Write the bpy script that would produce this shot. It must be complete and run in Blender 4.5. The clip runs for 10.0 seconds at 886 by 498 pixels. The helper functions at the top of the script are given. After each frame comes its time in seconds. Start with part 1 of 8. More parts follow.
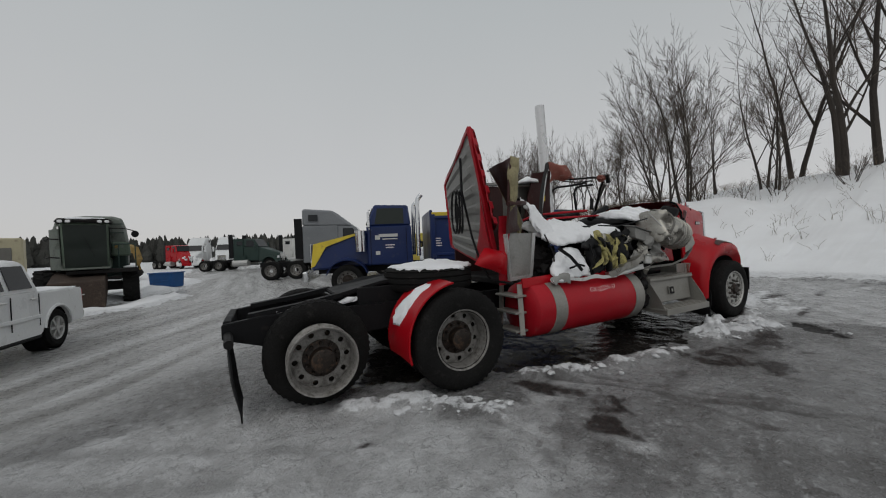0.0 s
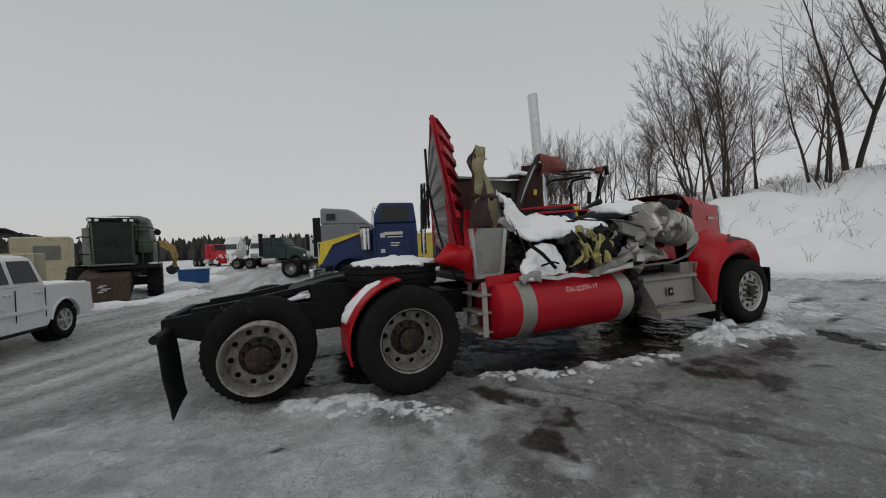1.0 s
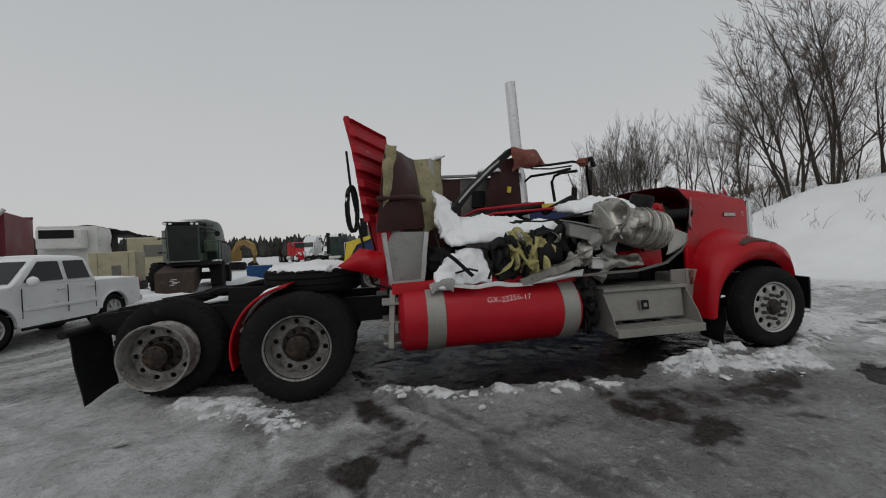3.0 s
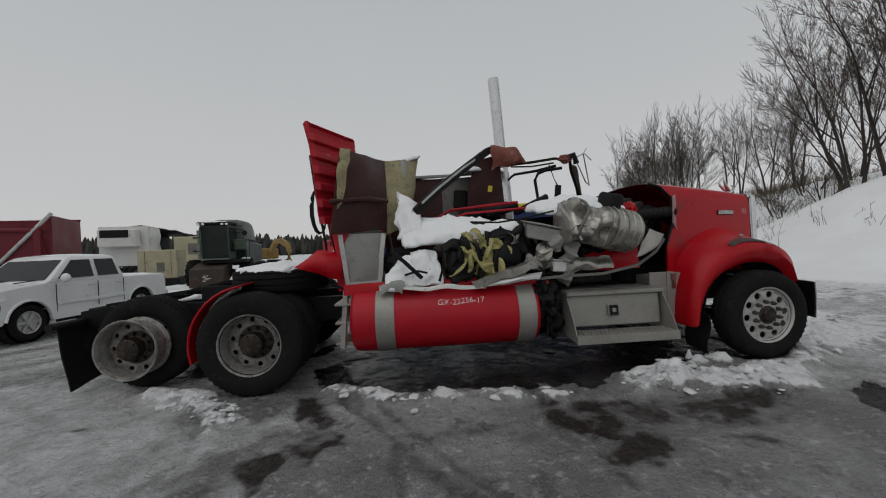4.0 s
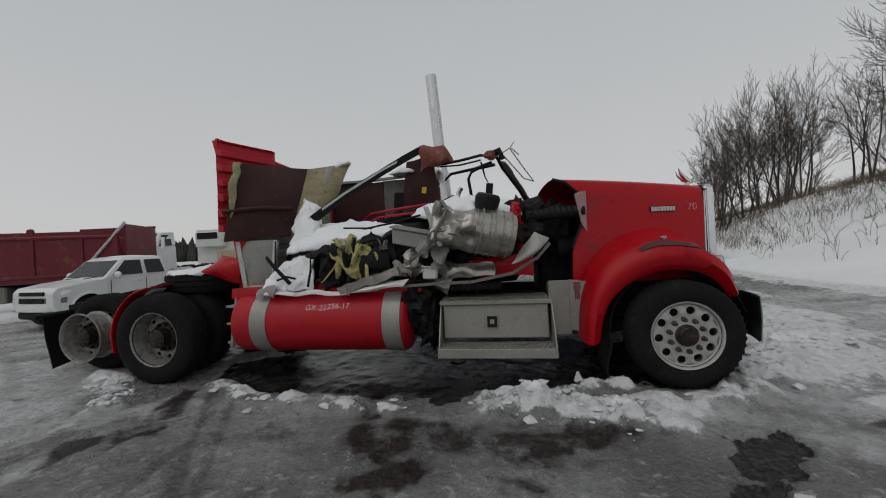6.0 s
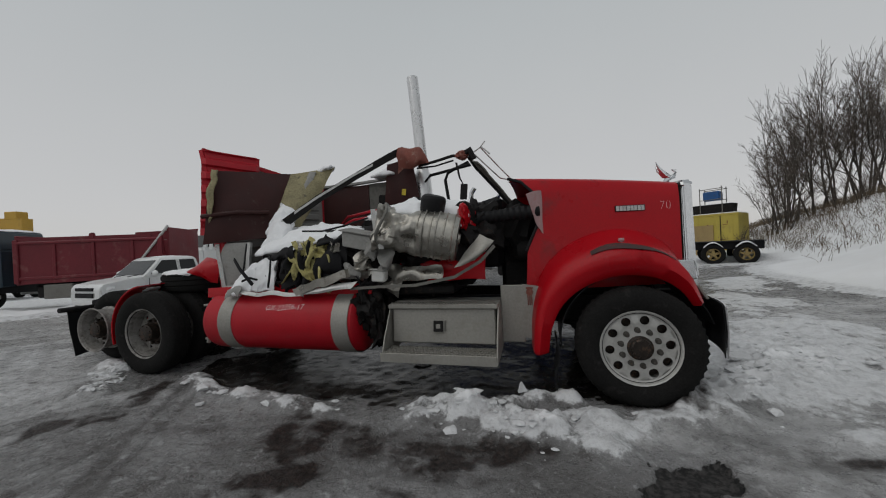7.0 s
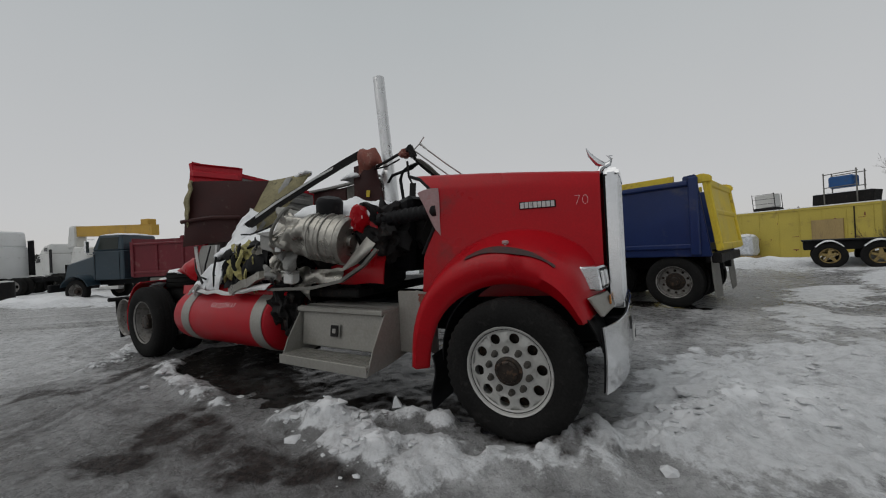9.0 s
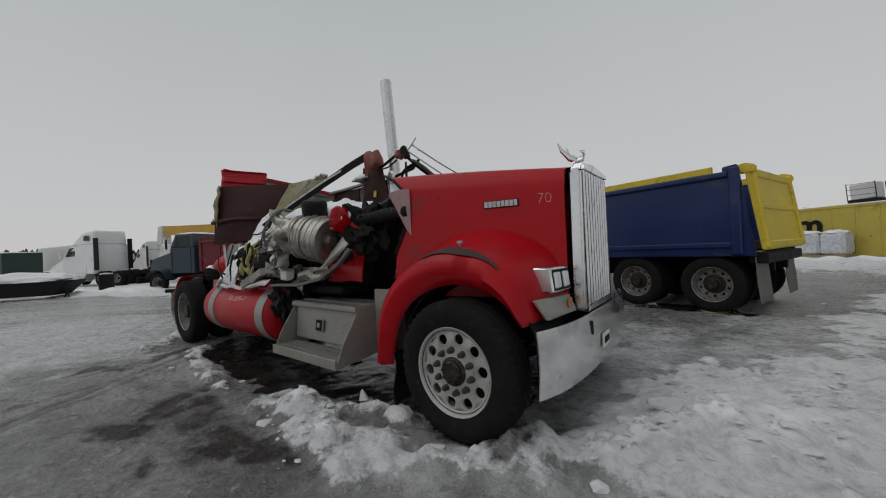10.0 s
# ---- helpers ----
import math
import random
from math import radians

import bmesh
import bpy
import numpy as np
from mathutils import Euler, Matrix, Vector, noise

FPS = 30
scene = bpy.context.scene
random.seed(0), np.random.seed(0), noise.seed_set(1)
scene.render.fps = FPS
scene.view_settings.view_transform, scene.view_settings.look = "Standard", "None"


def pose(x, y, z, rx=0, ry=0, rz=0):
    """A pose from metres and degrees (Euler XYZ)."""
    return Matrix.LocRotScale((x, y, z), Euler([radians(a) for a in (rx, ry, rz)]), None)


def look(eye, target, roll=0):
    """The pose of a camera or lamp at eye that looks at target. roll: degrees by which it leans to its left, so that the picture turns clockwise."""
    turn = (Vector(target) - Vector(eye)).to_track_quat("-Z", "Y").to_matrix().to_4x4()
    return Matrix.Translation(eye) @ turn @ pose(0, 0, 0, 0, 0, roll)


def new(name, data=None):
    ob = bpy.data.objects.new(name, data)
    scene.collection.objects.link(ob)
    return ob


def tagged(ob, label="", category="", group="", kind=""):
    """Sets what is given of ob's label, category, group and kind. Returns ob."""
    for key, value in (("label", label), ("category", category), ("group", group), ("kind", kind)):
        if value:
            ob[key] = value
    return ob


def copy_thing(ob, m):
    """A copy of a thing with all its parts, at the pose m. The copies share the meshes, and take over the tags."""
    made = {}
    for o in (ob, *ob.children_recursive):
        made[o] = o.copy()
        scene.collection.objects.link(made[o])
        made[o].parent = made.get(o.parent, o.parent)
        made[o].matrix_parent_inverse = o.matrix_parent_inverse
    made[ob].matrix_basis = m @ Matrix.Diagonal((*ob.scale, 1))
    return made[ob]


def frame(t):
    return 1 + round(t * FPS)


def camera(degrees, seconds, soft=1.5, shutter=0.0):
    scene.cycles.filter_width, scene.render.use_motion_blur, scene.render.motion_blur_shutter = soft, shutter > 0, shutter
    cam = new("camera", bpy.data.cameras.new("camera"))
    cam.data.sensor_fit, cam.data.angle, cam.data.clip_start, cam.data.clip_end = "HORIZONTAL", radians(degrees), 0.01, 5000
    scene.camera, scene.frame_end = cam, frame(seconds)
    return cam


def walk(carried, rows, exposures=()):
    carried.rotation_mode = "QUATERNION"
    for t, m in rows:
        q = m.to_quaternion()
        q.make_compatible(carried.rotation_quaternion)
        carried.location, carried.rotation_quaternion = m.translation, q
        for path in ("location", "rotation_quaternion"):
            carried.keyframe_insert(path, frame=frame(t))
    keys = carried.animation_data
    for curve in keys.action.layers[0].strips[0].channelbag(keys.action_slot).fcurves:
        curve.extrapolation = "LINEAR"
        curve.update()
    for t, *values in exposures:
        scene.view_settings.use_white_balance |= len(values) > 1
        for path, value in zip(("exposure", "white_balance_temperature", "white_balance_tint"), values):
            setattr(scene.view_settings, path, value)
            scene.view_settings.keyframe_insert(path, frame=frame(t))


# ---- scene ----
# The camera: seconds, place, then yaw, pitch and roll in degrees.
cam = camera(103.7, 10.0, soft=1.1)
ROWS = [
    (0, 0.253, 0.454, 1.520, -27.42, -0.66, 2.48),
    (0.5, 0.630, 0.368, 1.476, -25.25, -0.36, 2.42),
    (1, 1.087, 0.318, 1.440, -22.45, -0.55, 2.39),
    (1.5, 1.541, 0.162, 1.452, -20.16, -0.41, 2.38),
    (2, 1.985, 0.040, 1.453, -17.52, -0.45, 2.37),
    (2.5, 2.433, 0.045, 1.450, -13.63, -0.35, 2.39),
    (4, 3.794, -0.066, 1.458, -4.38, -0.64, 2.40),
    (4.5, 4.263, -0.111, 1.475, -0.54, -0.48, 2.45),
    (5, 4.831, -0.012, 1.467, 2.32, -0.57, 2.60),
    (5.5, 5.457, 0.022, 1.480, 5.34, -0.91, 2.72),
    (6, 6.051, 0.099, 1.462, 8.57, -0.70, 2.88),
    (7.5, 7.447, 0.550, 1.433, 19.18, -0.14, 2.82),
    (8, 7.888, 0.760, 1.427, 22.23, -0.00, 2.81),
    (8.5, 8.273, 0.961, 1.402, 25.70, 0.20, 2.83),
    (9, 8.620, 1.255, 1.388, 29.44, 0.19, 2.87),
    (9.5, 8.944, 1.420, 1.404, 34.73, 0.25, 2.85),
    (10, 9.276, 1.647, 1.377, 38.11, 0.10, 2.74),
]
walk(cam, [(t, pose(x, y, z, 90 + pitch, roll, yaw)) for t, x, y, z, yaw, pitch, roll in ROWS])

# ---- light: an overcast winter sky and a weak, wide sun ----
SUN_ELEV, SUN_ROT = radians(58), radians(215)
world = bpy.data.worlds.new("overcast_sky")
scene.world = world
world.use_nodes = True
wn, wl = world.node_tree.nodes, world.node_tree.links
wn.clear()
w_out = wn.new("ShaderNodeOutputWorld")
w_coord = wn.new("ShaderNodeTexCoord")
w_sky = wn.new("ShaderNodeTexSky")
w_sky.sky_type = "NISHITA"
w_sky.sun_disc = False
w_sky.sun_elevation, w_sky.sun_rotation = SUN_ELEV, SUN_ROT
w_skyb = wn.new("ShaderNodeBackground")
w_skyb.inputs[1].default_value = 0.006
w_sep = wn.new("ShaderNodeSeparateXYZ")
w_ramp = wn.new("ShaderNodeValToRGB")
stops = [(0.0, (0.53, 0.52, 0.515)), (0.10, (0.53, 0.527, 0.527)), (0.30, (0.495, 0.502, 0.503)),
         (0.55, (0.44, 0.462, 0.468)), (1.0, (0.32, 0.335, 0.34))]
while len(w_ramp.color_ramp.elements) < len(stops):
    w_ramp.color_ramp.elements.new(0.5)
for el, (at, col) in zip(w_ramp.color_ramp.elements, stops):
    el.position, el.color = at, (*col, 1)
w_noise = wn.new("ShaderNodeTexNoise")
w_noise.inputs["Scale"].default_value = 1.6
w_noise.inputs["Detail"].default_value = 4
w_mul = wn.new("ShaderNodeMapRange")
w_mul.inputs["To Min"].default_value, w_mul.inputs["To Max"].default_value = 0.95, 1.05
w_mix = wn.new("ShaderNodeVectorMath")
w_mix.operation = "MULTIPLY"
w_cloud = wn.new("ShaderNodeBackground")
w_cloud.inputs[1].default_value = 0.97
w_add = wn.new("ShaderNodeAddShader")
wl.new(w_coord.outputs["Generated"], w_sep.inputs[0])
wl.new(w_sep.outputs["Z"], w_ramp.inputs[0])
wl.new(w_coord.outputs["Generated"], w_noise.inputs["Vector"])
wl.new(w_noise.outputs["Fac"], w_mul.inputs["Value"])
wl.new(w_ramp.outputs[0], w_mix.inputs[0])
wl.new(w_mul.outputs[0], w_mix.inputs[1])
wl.new(w_mix.outputs[0], w_cloud.inputs[0])
wl.new(w_sky.outputs[0], w_skyb.inputs[0])
wl.new(w_cloud.outputs[0], w_add.inputs[0])
wl.new(w_skyb.outputs[0], w_add.inputs[1])
wl.new(w_add.outputs[0], w_out.inputs[0])
sun_data = bpy.data.lights.new("sun", "SUN")
sun_data.energy, sun_data.angle, sun_data.color = 0.62, radians(60), (1.0, 0.97, 0.93)
sun = new("sun", sun_data)
sun.matrix_world = look((0, 0, 0), (-math.sin(SUN_ROT) * math.cos(SUN_ELEV), -math.cos(SUN_ROT) * math.cos(SUN_ELEV), -math.sin(SUN_ELEV)))
scene.view_settings.exposure = 0.0

# ---- helpers for shapes ----


class Sh:
    """A mesh in the making."""

    def __init__(self):
        self.bm = bmesh.new()

    def face(self, pts):
        return self.bm.faces.new([self.bm.verts.new(p) for p in pts])

    def box(self, c, s, rot=None, bevel=0.0):
        m = Matrix.Translation(c)
        if rot:
            m = m @ Euler([radians(a) for a in rot]).to_matrix().to_4x4()
        vs = bmesh.ops.create_cube(self.bm, size=1.0, matrix=m @ Matrix.Diagonal((*s, 1)))["verts"]
        if bevel:
            es = list({e for v in vs for e in v.link_edges})
            bmesh.ops.bevel(self.bm, geom=es, offset=bevel, segments=1, affect="EDGES", clamp_overlap=True)
        return self

    def hexa(self, p, bevel=0.0):
        """Eight corners: the bottom four, then the top four, both going round."""
        v = [self.bm.verts.new(q) for q in p]
        fs = [self.bm.faces.new([v[i] for i in f]) for f in ((3, 2, 1, 0), (4, 5, 6, 7), (0, 1, 5, 4), (1, 2, 6, 5), (2, 3, 7, 6), (3, 0, 4, 7))]
        if bevel:
            bmesh.ops.bevel(self.bm, geom=list({e for f in fs for e in f.edges}), offset=bevel, segments=1, affect="EDGES", clamp_overlap=True)
        return self

    def rings(self, rings, caps=True, loop=True):
        vs = [[self.bm.verts.new(p) for p in r] for r in rings]
        n = len(vs[0])
        for a, b in zip(vs, vs[1:]):
            for i in range(n if loop else n - 1):
                j = (i + 1) % n
                self.bm.faces.new((a[i], a[j], b[j], b[i]))
        if caps and loop:
            self.bm.faces.new(vs[0][::-1])
            self.bm.faces.new(vs[-1])
        return self

    def lathe(self, prof, o, axis, seg=24, caps=False):
        axis = Vector(axis).normalized()
        u = axis.orthogonal().normalized()
        w = axis.cross(u)
        o = Vector(o)
        rr = []
        for r, h in prof:
            rr.append([o + axis * h + (u * math.cos(a) + w * math.sin(a)) * max(r, 1e-4) for a in (2 * math.pi * i / seg for i in range(seg))])
        return self.rings(rr, caps)

    def cyl(self, p0, p1, r0, r1=None, seg=14, caps=True):
        p0, p1 = Vector(p0), Vector(p1)
        return self.lathe([(r0, 0), (r0 if r1 is None else r1, (p1 - p0).length)], p0, p1 - p0, seg, caps)

    def tube(self, pts, r, seg=8):
        pts = [Vector(p) for p in pts]
        rr = []
        for i, p in enumerate(pts):
            d = (pts[min(i + 1, len(pts) - 1)] - pts[max(i - 1, 0)]).normalized()
            u = d.cross(Vector((0.13, 0.31, 0.94))).normalized()
            w = d.cross(u)
            q = r[i] if isinstance(r, (list, tuple)) else r
            rr.append([p + (u * math.cos(a) + w * math.sin(a)) * q for a in (2 * math.pi * k / seg for k in range(seg))])
        return self.rings(rr)

    def bar(self, pts, w, h):
        """A flat or square section swept along points."""
        pts = [Vector(p) for p in pts]
        rr = []
        for i, p in enumerate(pts):
            d = (pts[min(i + 1, len(pts) - 1)] - pts[max(i - 1, 0)]).normalized()
            u = d.cross(Vector((0, 0, 1)))
            u = u.normalized() if u.length > 0.05 else Vector((0, 1, 0))
            v = u.cross(d)
            rr.append([p + u * a * w / 2 + v * b * h / 2 for a, b in ((-1, -1), (1, -1), (1, 1), (-1, 1))])
        return self.rings(rr)

    def prism(self, pts, vec, bevel=0.0):
        pts, vec = [Vector(p) for p in pts], Vector(vec)
        a = [self.bm.verts.new(p) for p in pts]
        b = [self.bm.verts.new(p + vec) for p in pts]
        fs = [self.bm.faces.new(a[::-1]), self.bm.faces.new(b)]
        for i in range(len(a)):
            j = (i + 1) % len(a)
            fs.append(self.bm.faces.new((a[i], a[j], b[j], b[i])))
        bmesh.ops.recalc_face_normals(self.bm, faces=fs)
        if bevel:
            es = [e for e in {e for f in fs for e in f.edges} if len(e.link_faces) == 2 and e.calc_face_angle(0) > 0.6]
            bmesh.ops.bevel(self.bm, geom=es, offset=bevel, segments=2, affect="EDGES", clamp_overlap=True)
        return self

    def sheet(self, fn, nu, nv, thick, crumple=0.0, scale=3.0, seed=0.0):
        """A thin plate: fn(u, v) for u and v from 0 to 1, crumpled by noise."""
        pts = []
        for i in range(nu + 1):
            row = []
            for j in range(nv + 1):
                p = Vector(fn(i / nu, j / nv))
                if crumple:
                    p = p + noise.noise_vector(p * scale + Vector((seed, 1.7 * seed, 0))) * crumple
                row.append(p)
            pts.append(row)

        def nrm(i, j):
            a = pts[min(i + 1, nu)][j] - pts[max(i - 1, 0)][j]
            b = pts[i][min(j + 1, nv)] - pts[i][max(j - 1, 0)]
            c = a.cross(b)
            return c.normalized() if c.length > 1e-9 else Vector((0, 0, 1))
        top = [[self.bm.verts.new(pts[i][j] + nrm(i, j) * thick / 2) for j in range(nv + 1)] for i in range(nu + 1)]
        bot = [[self.bm.verts.new(pts[i][j] - nrm(i, j) * thick / 2) for j in range(nv + 1)] for i in range(nu + 1)]
        for i in range(nu):
            for j in range(nv):
                self.bm.faces.new((top[i][j], top[i + 1][j], top[i + 1][j + 1], top[i][j + 1]))
                self.bm.faces.new((bot[i][j], bot[i][j + 1], bot[i + 1][j + 1], bot[i + 1][j]))
        rim = [(i, 0) for i in range(nu)] + [(nu, j) for j in range(nv)] + [(i, nv) for i in range(nu, 0, -1)] + [(0, j) for j in range(nv, 0, -1)]
        for k, (i, j) in enumerate(rim):
            a, b = rim[(k + 1) % len(rim)]
            self.bm.faces.new((top[i][j], bot[i][j], bot[a][b], top[a][b]))
        return self

    def lump(self, c, s, amp=0.25, scale=2.0, seed=0.0, sub=3, flat=None):
        """A rounded, uneven lump; flat cuts its underside at that height."""
        vs = bmesh.ops.create_icosphere(self.bm, subdivisions=sub, radius=1.0)["verts"]
        for v in vs:
            n = noise.fractal(v.co * scale + Vector((seed, seed * 0.7, -seed)), 0.8, 2.0, 4)
            q = v.co * (1 + amp * n)
            p = Vector((c[0] + q.x * s[0], c[1] + q.y * s[1], c[2] + q.z * s[2]))
            if flat is not None:
                p.z = max(p.z, flat)
            v.co = p
        return self

    def jitter(self, amp, scale=4.0, seed=0.0):
        for v in self.bm.verts:
            v.co += noise.noise_vector(v.co * scale + Vector((seed, 0, seed))) * amp
        return self

    def mesh(self, name, mat, smooth=True, sharp=35):
        bmesh.ops.recalc_face_normals(self.bm, faces=self.bm.faces)
        if smooth:
            lim = radians(sharp)
            for f in self.bm.faces:
                f.smooth = True
            for e in self.bm.edges:
                if len(e.link_faces) == 2 and e.calc_face_angle(0) > lim:
                    e.smooth = False
        me = bpy.data.meshes.new(name)
        self.bm.to_mesh(me)
        self.bm.free()
        me.materials.append(mat)
        return me


def thing(name, m, label, category, group="", kind=""):
    ob = new(name)
    ob.empty_display_size = 0.2
    ob.matrix_world = m
    return tagged(ob, label, category, group, kind)


def part(name, sh, mat, parent, label="", at=(0, 0, 0), smooth=True, sharp=35):
    ob = new(name, sh.mesh(name, mat, smooth, sharp))
    ob.parent = parent
    ob.location = at
    return tagged(ob, label)


def single(name, sh, mat, m, label, category, group="", kind="", smooth=True, sharp=35):
    ob = new(name, sh.mesh(name, mat, smooth, sharp))
    ob.matrix_world = m
    return tagged(ob, label, category, group, kind)


def lerp(a, b, t):
    return tuple(p + (q - p) * t for p, q in zip(a, b))


def quad(a, b, c, d, bulge=(0, 0, 0)):
    """A patch through four corners a (0,0), b (1,0), c (1,1), d (0,1) with a bulge."""
    def fn(u, v):
        p = lerp(lerp(a, b, u), lerp(d, c, u), v)
        k = 16 * u * (1 - u) * v * (1 - v)
        return tuple(x + k * y for x, y in zip(p, bulge))
    return fn


I4 = Matrix.Identity(4)

# ---- materials ----


def surface(name, col, rough=0.5, metal=0.0, var=0.15, dirt=None, dirt_amt=0.0, scale=3.0, grain=40.0, bump=0.15, rough_var=0.1, coat=0.0, spec=0.3, detail=6, stretch=(1, 1, 1)):
    """Base colour with broad variation, fine grain, dirt patches and relief."""
    m = bpy.data.materials.new(name)
    m.use_nodes = True
    n, l = m.node_tree.nodes, m.node_tree.links
    b = n["Principled BSDF"]
    tc = n.new("ShaderNodeTexCoord")
    mp = n.new("ShaderNodeMapping")
    mp.inputs["Scale"].default_value = stretch
    l.new(tc.outputs["Object"], mp.inputs[0])
    big = n.new("ShaderNodeTexNoise")
    big.inputs["Scale"].default_value, big.inputs["Detail"].default_value = scale, detail
    fine = n.new("ShaderNodeTexNoise")
    fine.inputs["Scale"].default_value, fine.inputs["Detail"].default_value = grain, 4
    l.new(mp.outputs[0], big.inputs["Vector"])
    l.new(mp.outputs[0], fine.inputs["Vector"])
    add = n.new("ShaderNodeMath")
    add.operation = "ADD"
    l.new(big.outputs["Fac"], add.inputs[0])
    l.new(fine.outputs["Fac"], add.inputs[1])
    rng = n.new("ShaderNodeMapRange")
    rng.inputs["From Min"].default_value, rng.inputs["From Max"].default_value = 0.7, 1.3
    rng.inputs["To Min"].default_value, rng.inputs["To Max"].default_value = 1 - var, 1 + var
    l.new(add.outputs[0], rng.inputs["Value"])
    mul = n.new("ShaderNodeVectorMath")
    mul.operation = "SCALE"
    mul.inputs[0].default_value = col
    l.new(rng.outputs[0], mul.inputs["Scale"])
    out = mul.outputs[0]
    if dirt:
        dn = n.new("ShaderNodeTexNoise")
        dn.inputs["Scale"].default_value, dn.inputs["Detail"].default_value, dn.inputs["Roughness"].default_value = scale * 1.7, 9, 0.68
        l.new(mp.outputs[0], dn.inputs["Vector"])
        dr = n.new("ShaderNodeMapRange")
        dr.inputs["From Min"].default_value, dr.inputs["From Max"].default_value = 0.66 - 0.3 * dirt_amt, 0.78 - 0.2 * dirt_amt
        l.new(dn.outputs["Fac"], dr.inputs["Value"])
        mx = n.new("ShaderNodeMix")
        mx.data_type = "RGBA"
        l.new(dr.outputs[0], mx.inputs["Factor"])
        l.new(out, mx.inputs["A"])
        mx.inputs["B"].default_value = (*dirt, 1)
        out = mx.outputs["Result"]
    l.new(out, b.inputs["Base Color"])
    rr = n.new("ShaderNodeMapRange")
    rr.inputs["From Min"].default_value, rr.inputs["From Max"].default_value = 0.3, 0.7
    rr.inputs["To Min"].default_value, rr.inputs["To Max"].default_value = max(rough - rough_var, 0.03), min(rough + rough_var, 1)
    l.new(big.outputs["Fac"], rr.inputs["Value"])
    l.new(rr.outputs[0], b.inputs["Roughness"])
    b.inputs["Metallic"].default_value = metal
    b.inputs["Coat Weight"].default_value = coat
    b.inputs["Coat Roughness"].default_value = 0.12
    b.inputs["Specular IOR Level"].default_value = spec
    if bump:
        bp = n.new("ShaderNodeBump")
        bp.inputs["Strength"].default_value, bp.inputs["Distance"].default_value = bump, 0.01
        l.new(add.outputs[0], bp.inputs["Height"])
        l.new(bp.outputs[0], b.inputs["Normal"])
    return m


RED = surface("red_truck_paint", (0.385, 0.003, 0.009), 0.33, var=0.12, dirt=(0.22, 0.02, 0.022), dirt_amt=0.22, scale=1.8, grain=60, bump=0.03, coat=0.06, spec=0.22)
TANK_RED = surface("red_tank_paint", (0.38, 0.007, 0.016), 0.42, var=0.12, dirt=(0.30, 0.05, 0.05), dirt_amt=0.18, scale=4, grain=70, bump=0.05, coat=0.05, spec=0.25)
RED_IN = surface("red_primer_panel", (0.38, 0.010, 0.020), 0.45, var=0.16, dirt=(0.55, 0.52, 0.50), dirt_amt=0.05, scale=4, grain=50, bump=0.08)
MAROON = surface("maroon_vinyl", (0.045, 0.014, 0.013), 0.55, var=0.22, dirt=(0.10, 0.07, 0.06), dirt_amt=0.15, scale=5, grain=90, bump=0.25)
FOAM = surface("olive_insulation", (0.27, 0.24, 0.14), 0.85, var=0.25, dirt=(0.10, 0.09, 0.07), dirt_amt=0.35, scale=6, grain=50, bump=0.4)
YFOAM = surface("yellow_seat_foam", (0.40, 0.36, 0.15), 0.9, var=0.3, dirt=(0.05, 0.045, 0.035), dirt_amt=0.45, scale=7, grain=45, bump=0.6)
TYRE = surface("tyre_rubber", (0.012, 0.0118, 0.0115), 0.85, var=0.35, dirt=(0.030, 0.028, 0.027), dirt_amt=0.3, scale=5, grain=60, bump=0.3, spec=0.12)
ALU = surface("dull_aluminium", (0.52, 0.52, 0.51), 0.45, 0.6, var=0.12, dirt=(0.24, 0.23, 0.21), dirt_amt=0.35, scale=6, grain=50, bump=0.08)
STEELW = surface("grey_steel_wheel", (0.27, 0.26, 0.245), 0.55, 0.3, var=0.22, dirt=(0.11, 0.10, 0.09), dirt_amt=0.6, scale=8, grain=50, bump=0.12)
CHROME = surface("worn_chrome", (0.68, 0.69, 0.70), 0.18, 1.0, var=0.06, dirt=(0.42, 0.42, 0.41), dirt_amt=0.25, scale=4, grain=30, bump=0.03, rough_var=0.1)
STACK = surface("bright_exhaust_steel", (0.66, 0.66, 0.66), 0.32, 0.85, var=0.08, dirt=(0.42, 0.41, 0.40), dirt_amt=0.25, scale=5, grain=40, bump=0.04)
PLATE = surface("tread_plate_aluminium", (0.31, 0.30, 0.275), 0.48, 0.45, var=0.12, dirt=(0.26, 0.25, 0.22), dirt_amt=0.4, scale=3, grain=45, bump=0.1)
PALE = surface("pale_grey_trim_panel", (0.27, 0.268, 0.255), 0.6, 0.1, var=0.12, dirt=(0.16, 0.15, 0.14), dirt_amt=0.25, scale=6, grain=40, bump=0.1)
BLACK = surface("black_chassis_paint", (0.006, 0.006, 0.007), 0.6, 0.0, var=0.3, dirt=(0.028, 0.024, 0.021), dirt_amt=0.22, scale=4, grain=40, bump=0.2, spec=0.2)
DARK = surface("dark_grimy_iron", (0.011, 0.010, 0.010), 0.65, 0.0, var=0.4, dirt=(0.045, 0.034, 0.026), dirt_amt=0.3, scale=7, grain=40, bump=0.3, spec=0.2)
RUBBER = surface("black_rubber_flap", (0.009, 0.009, 0.010), 0.6, var=0.25, dirt=(0.04, 0.038, 0.036), dirt_amt=0.2, scale=3, grain=30, bump=0.15, spec=0.2)
HUB = surface("oily_hub", (0.03, 0.024, 0.02), 0.45, 0.4, var=0.3, dirt=(0.12, 0.07, 0.045), dirt_amt=0.45, scale=14, grain=60, bump=0.2)
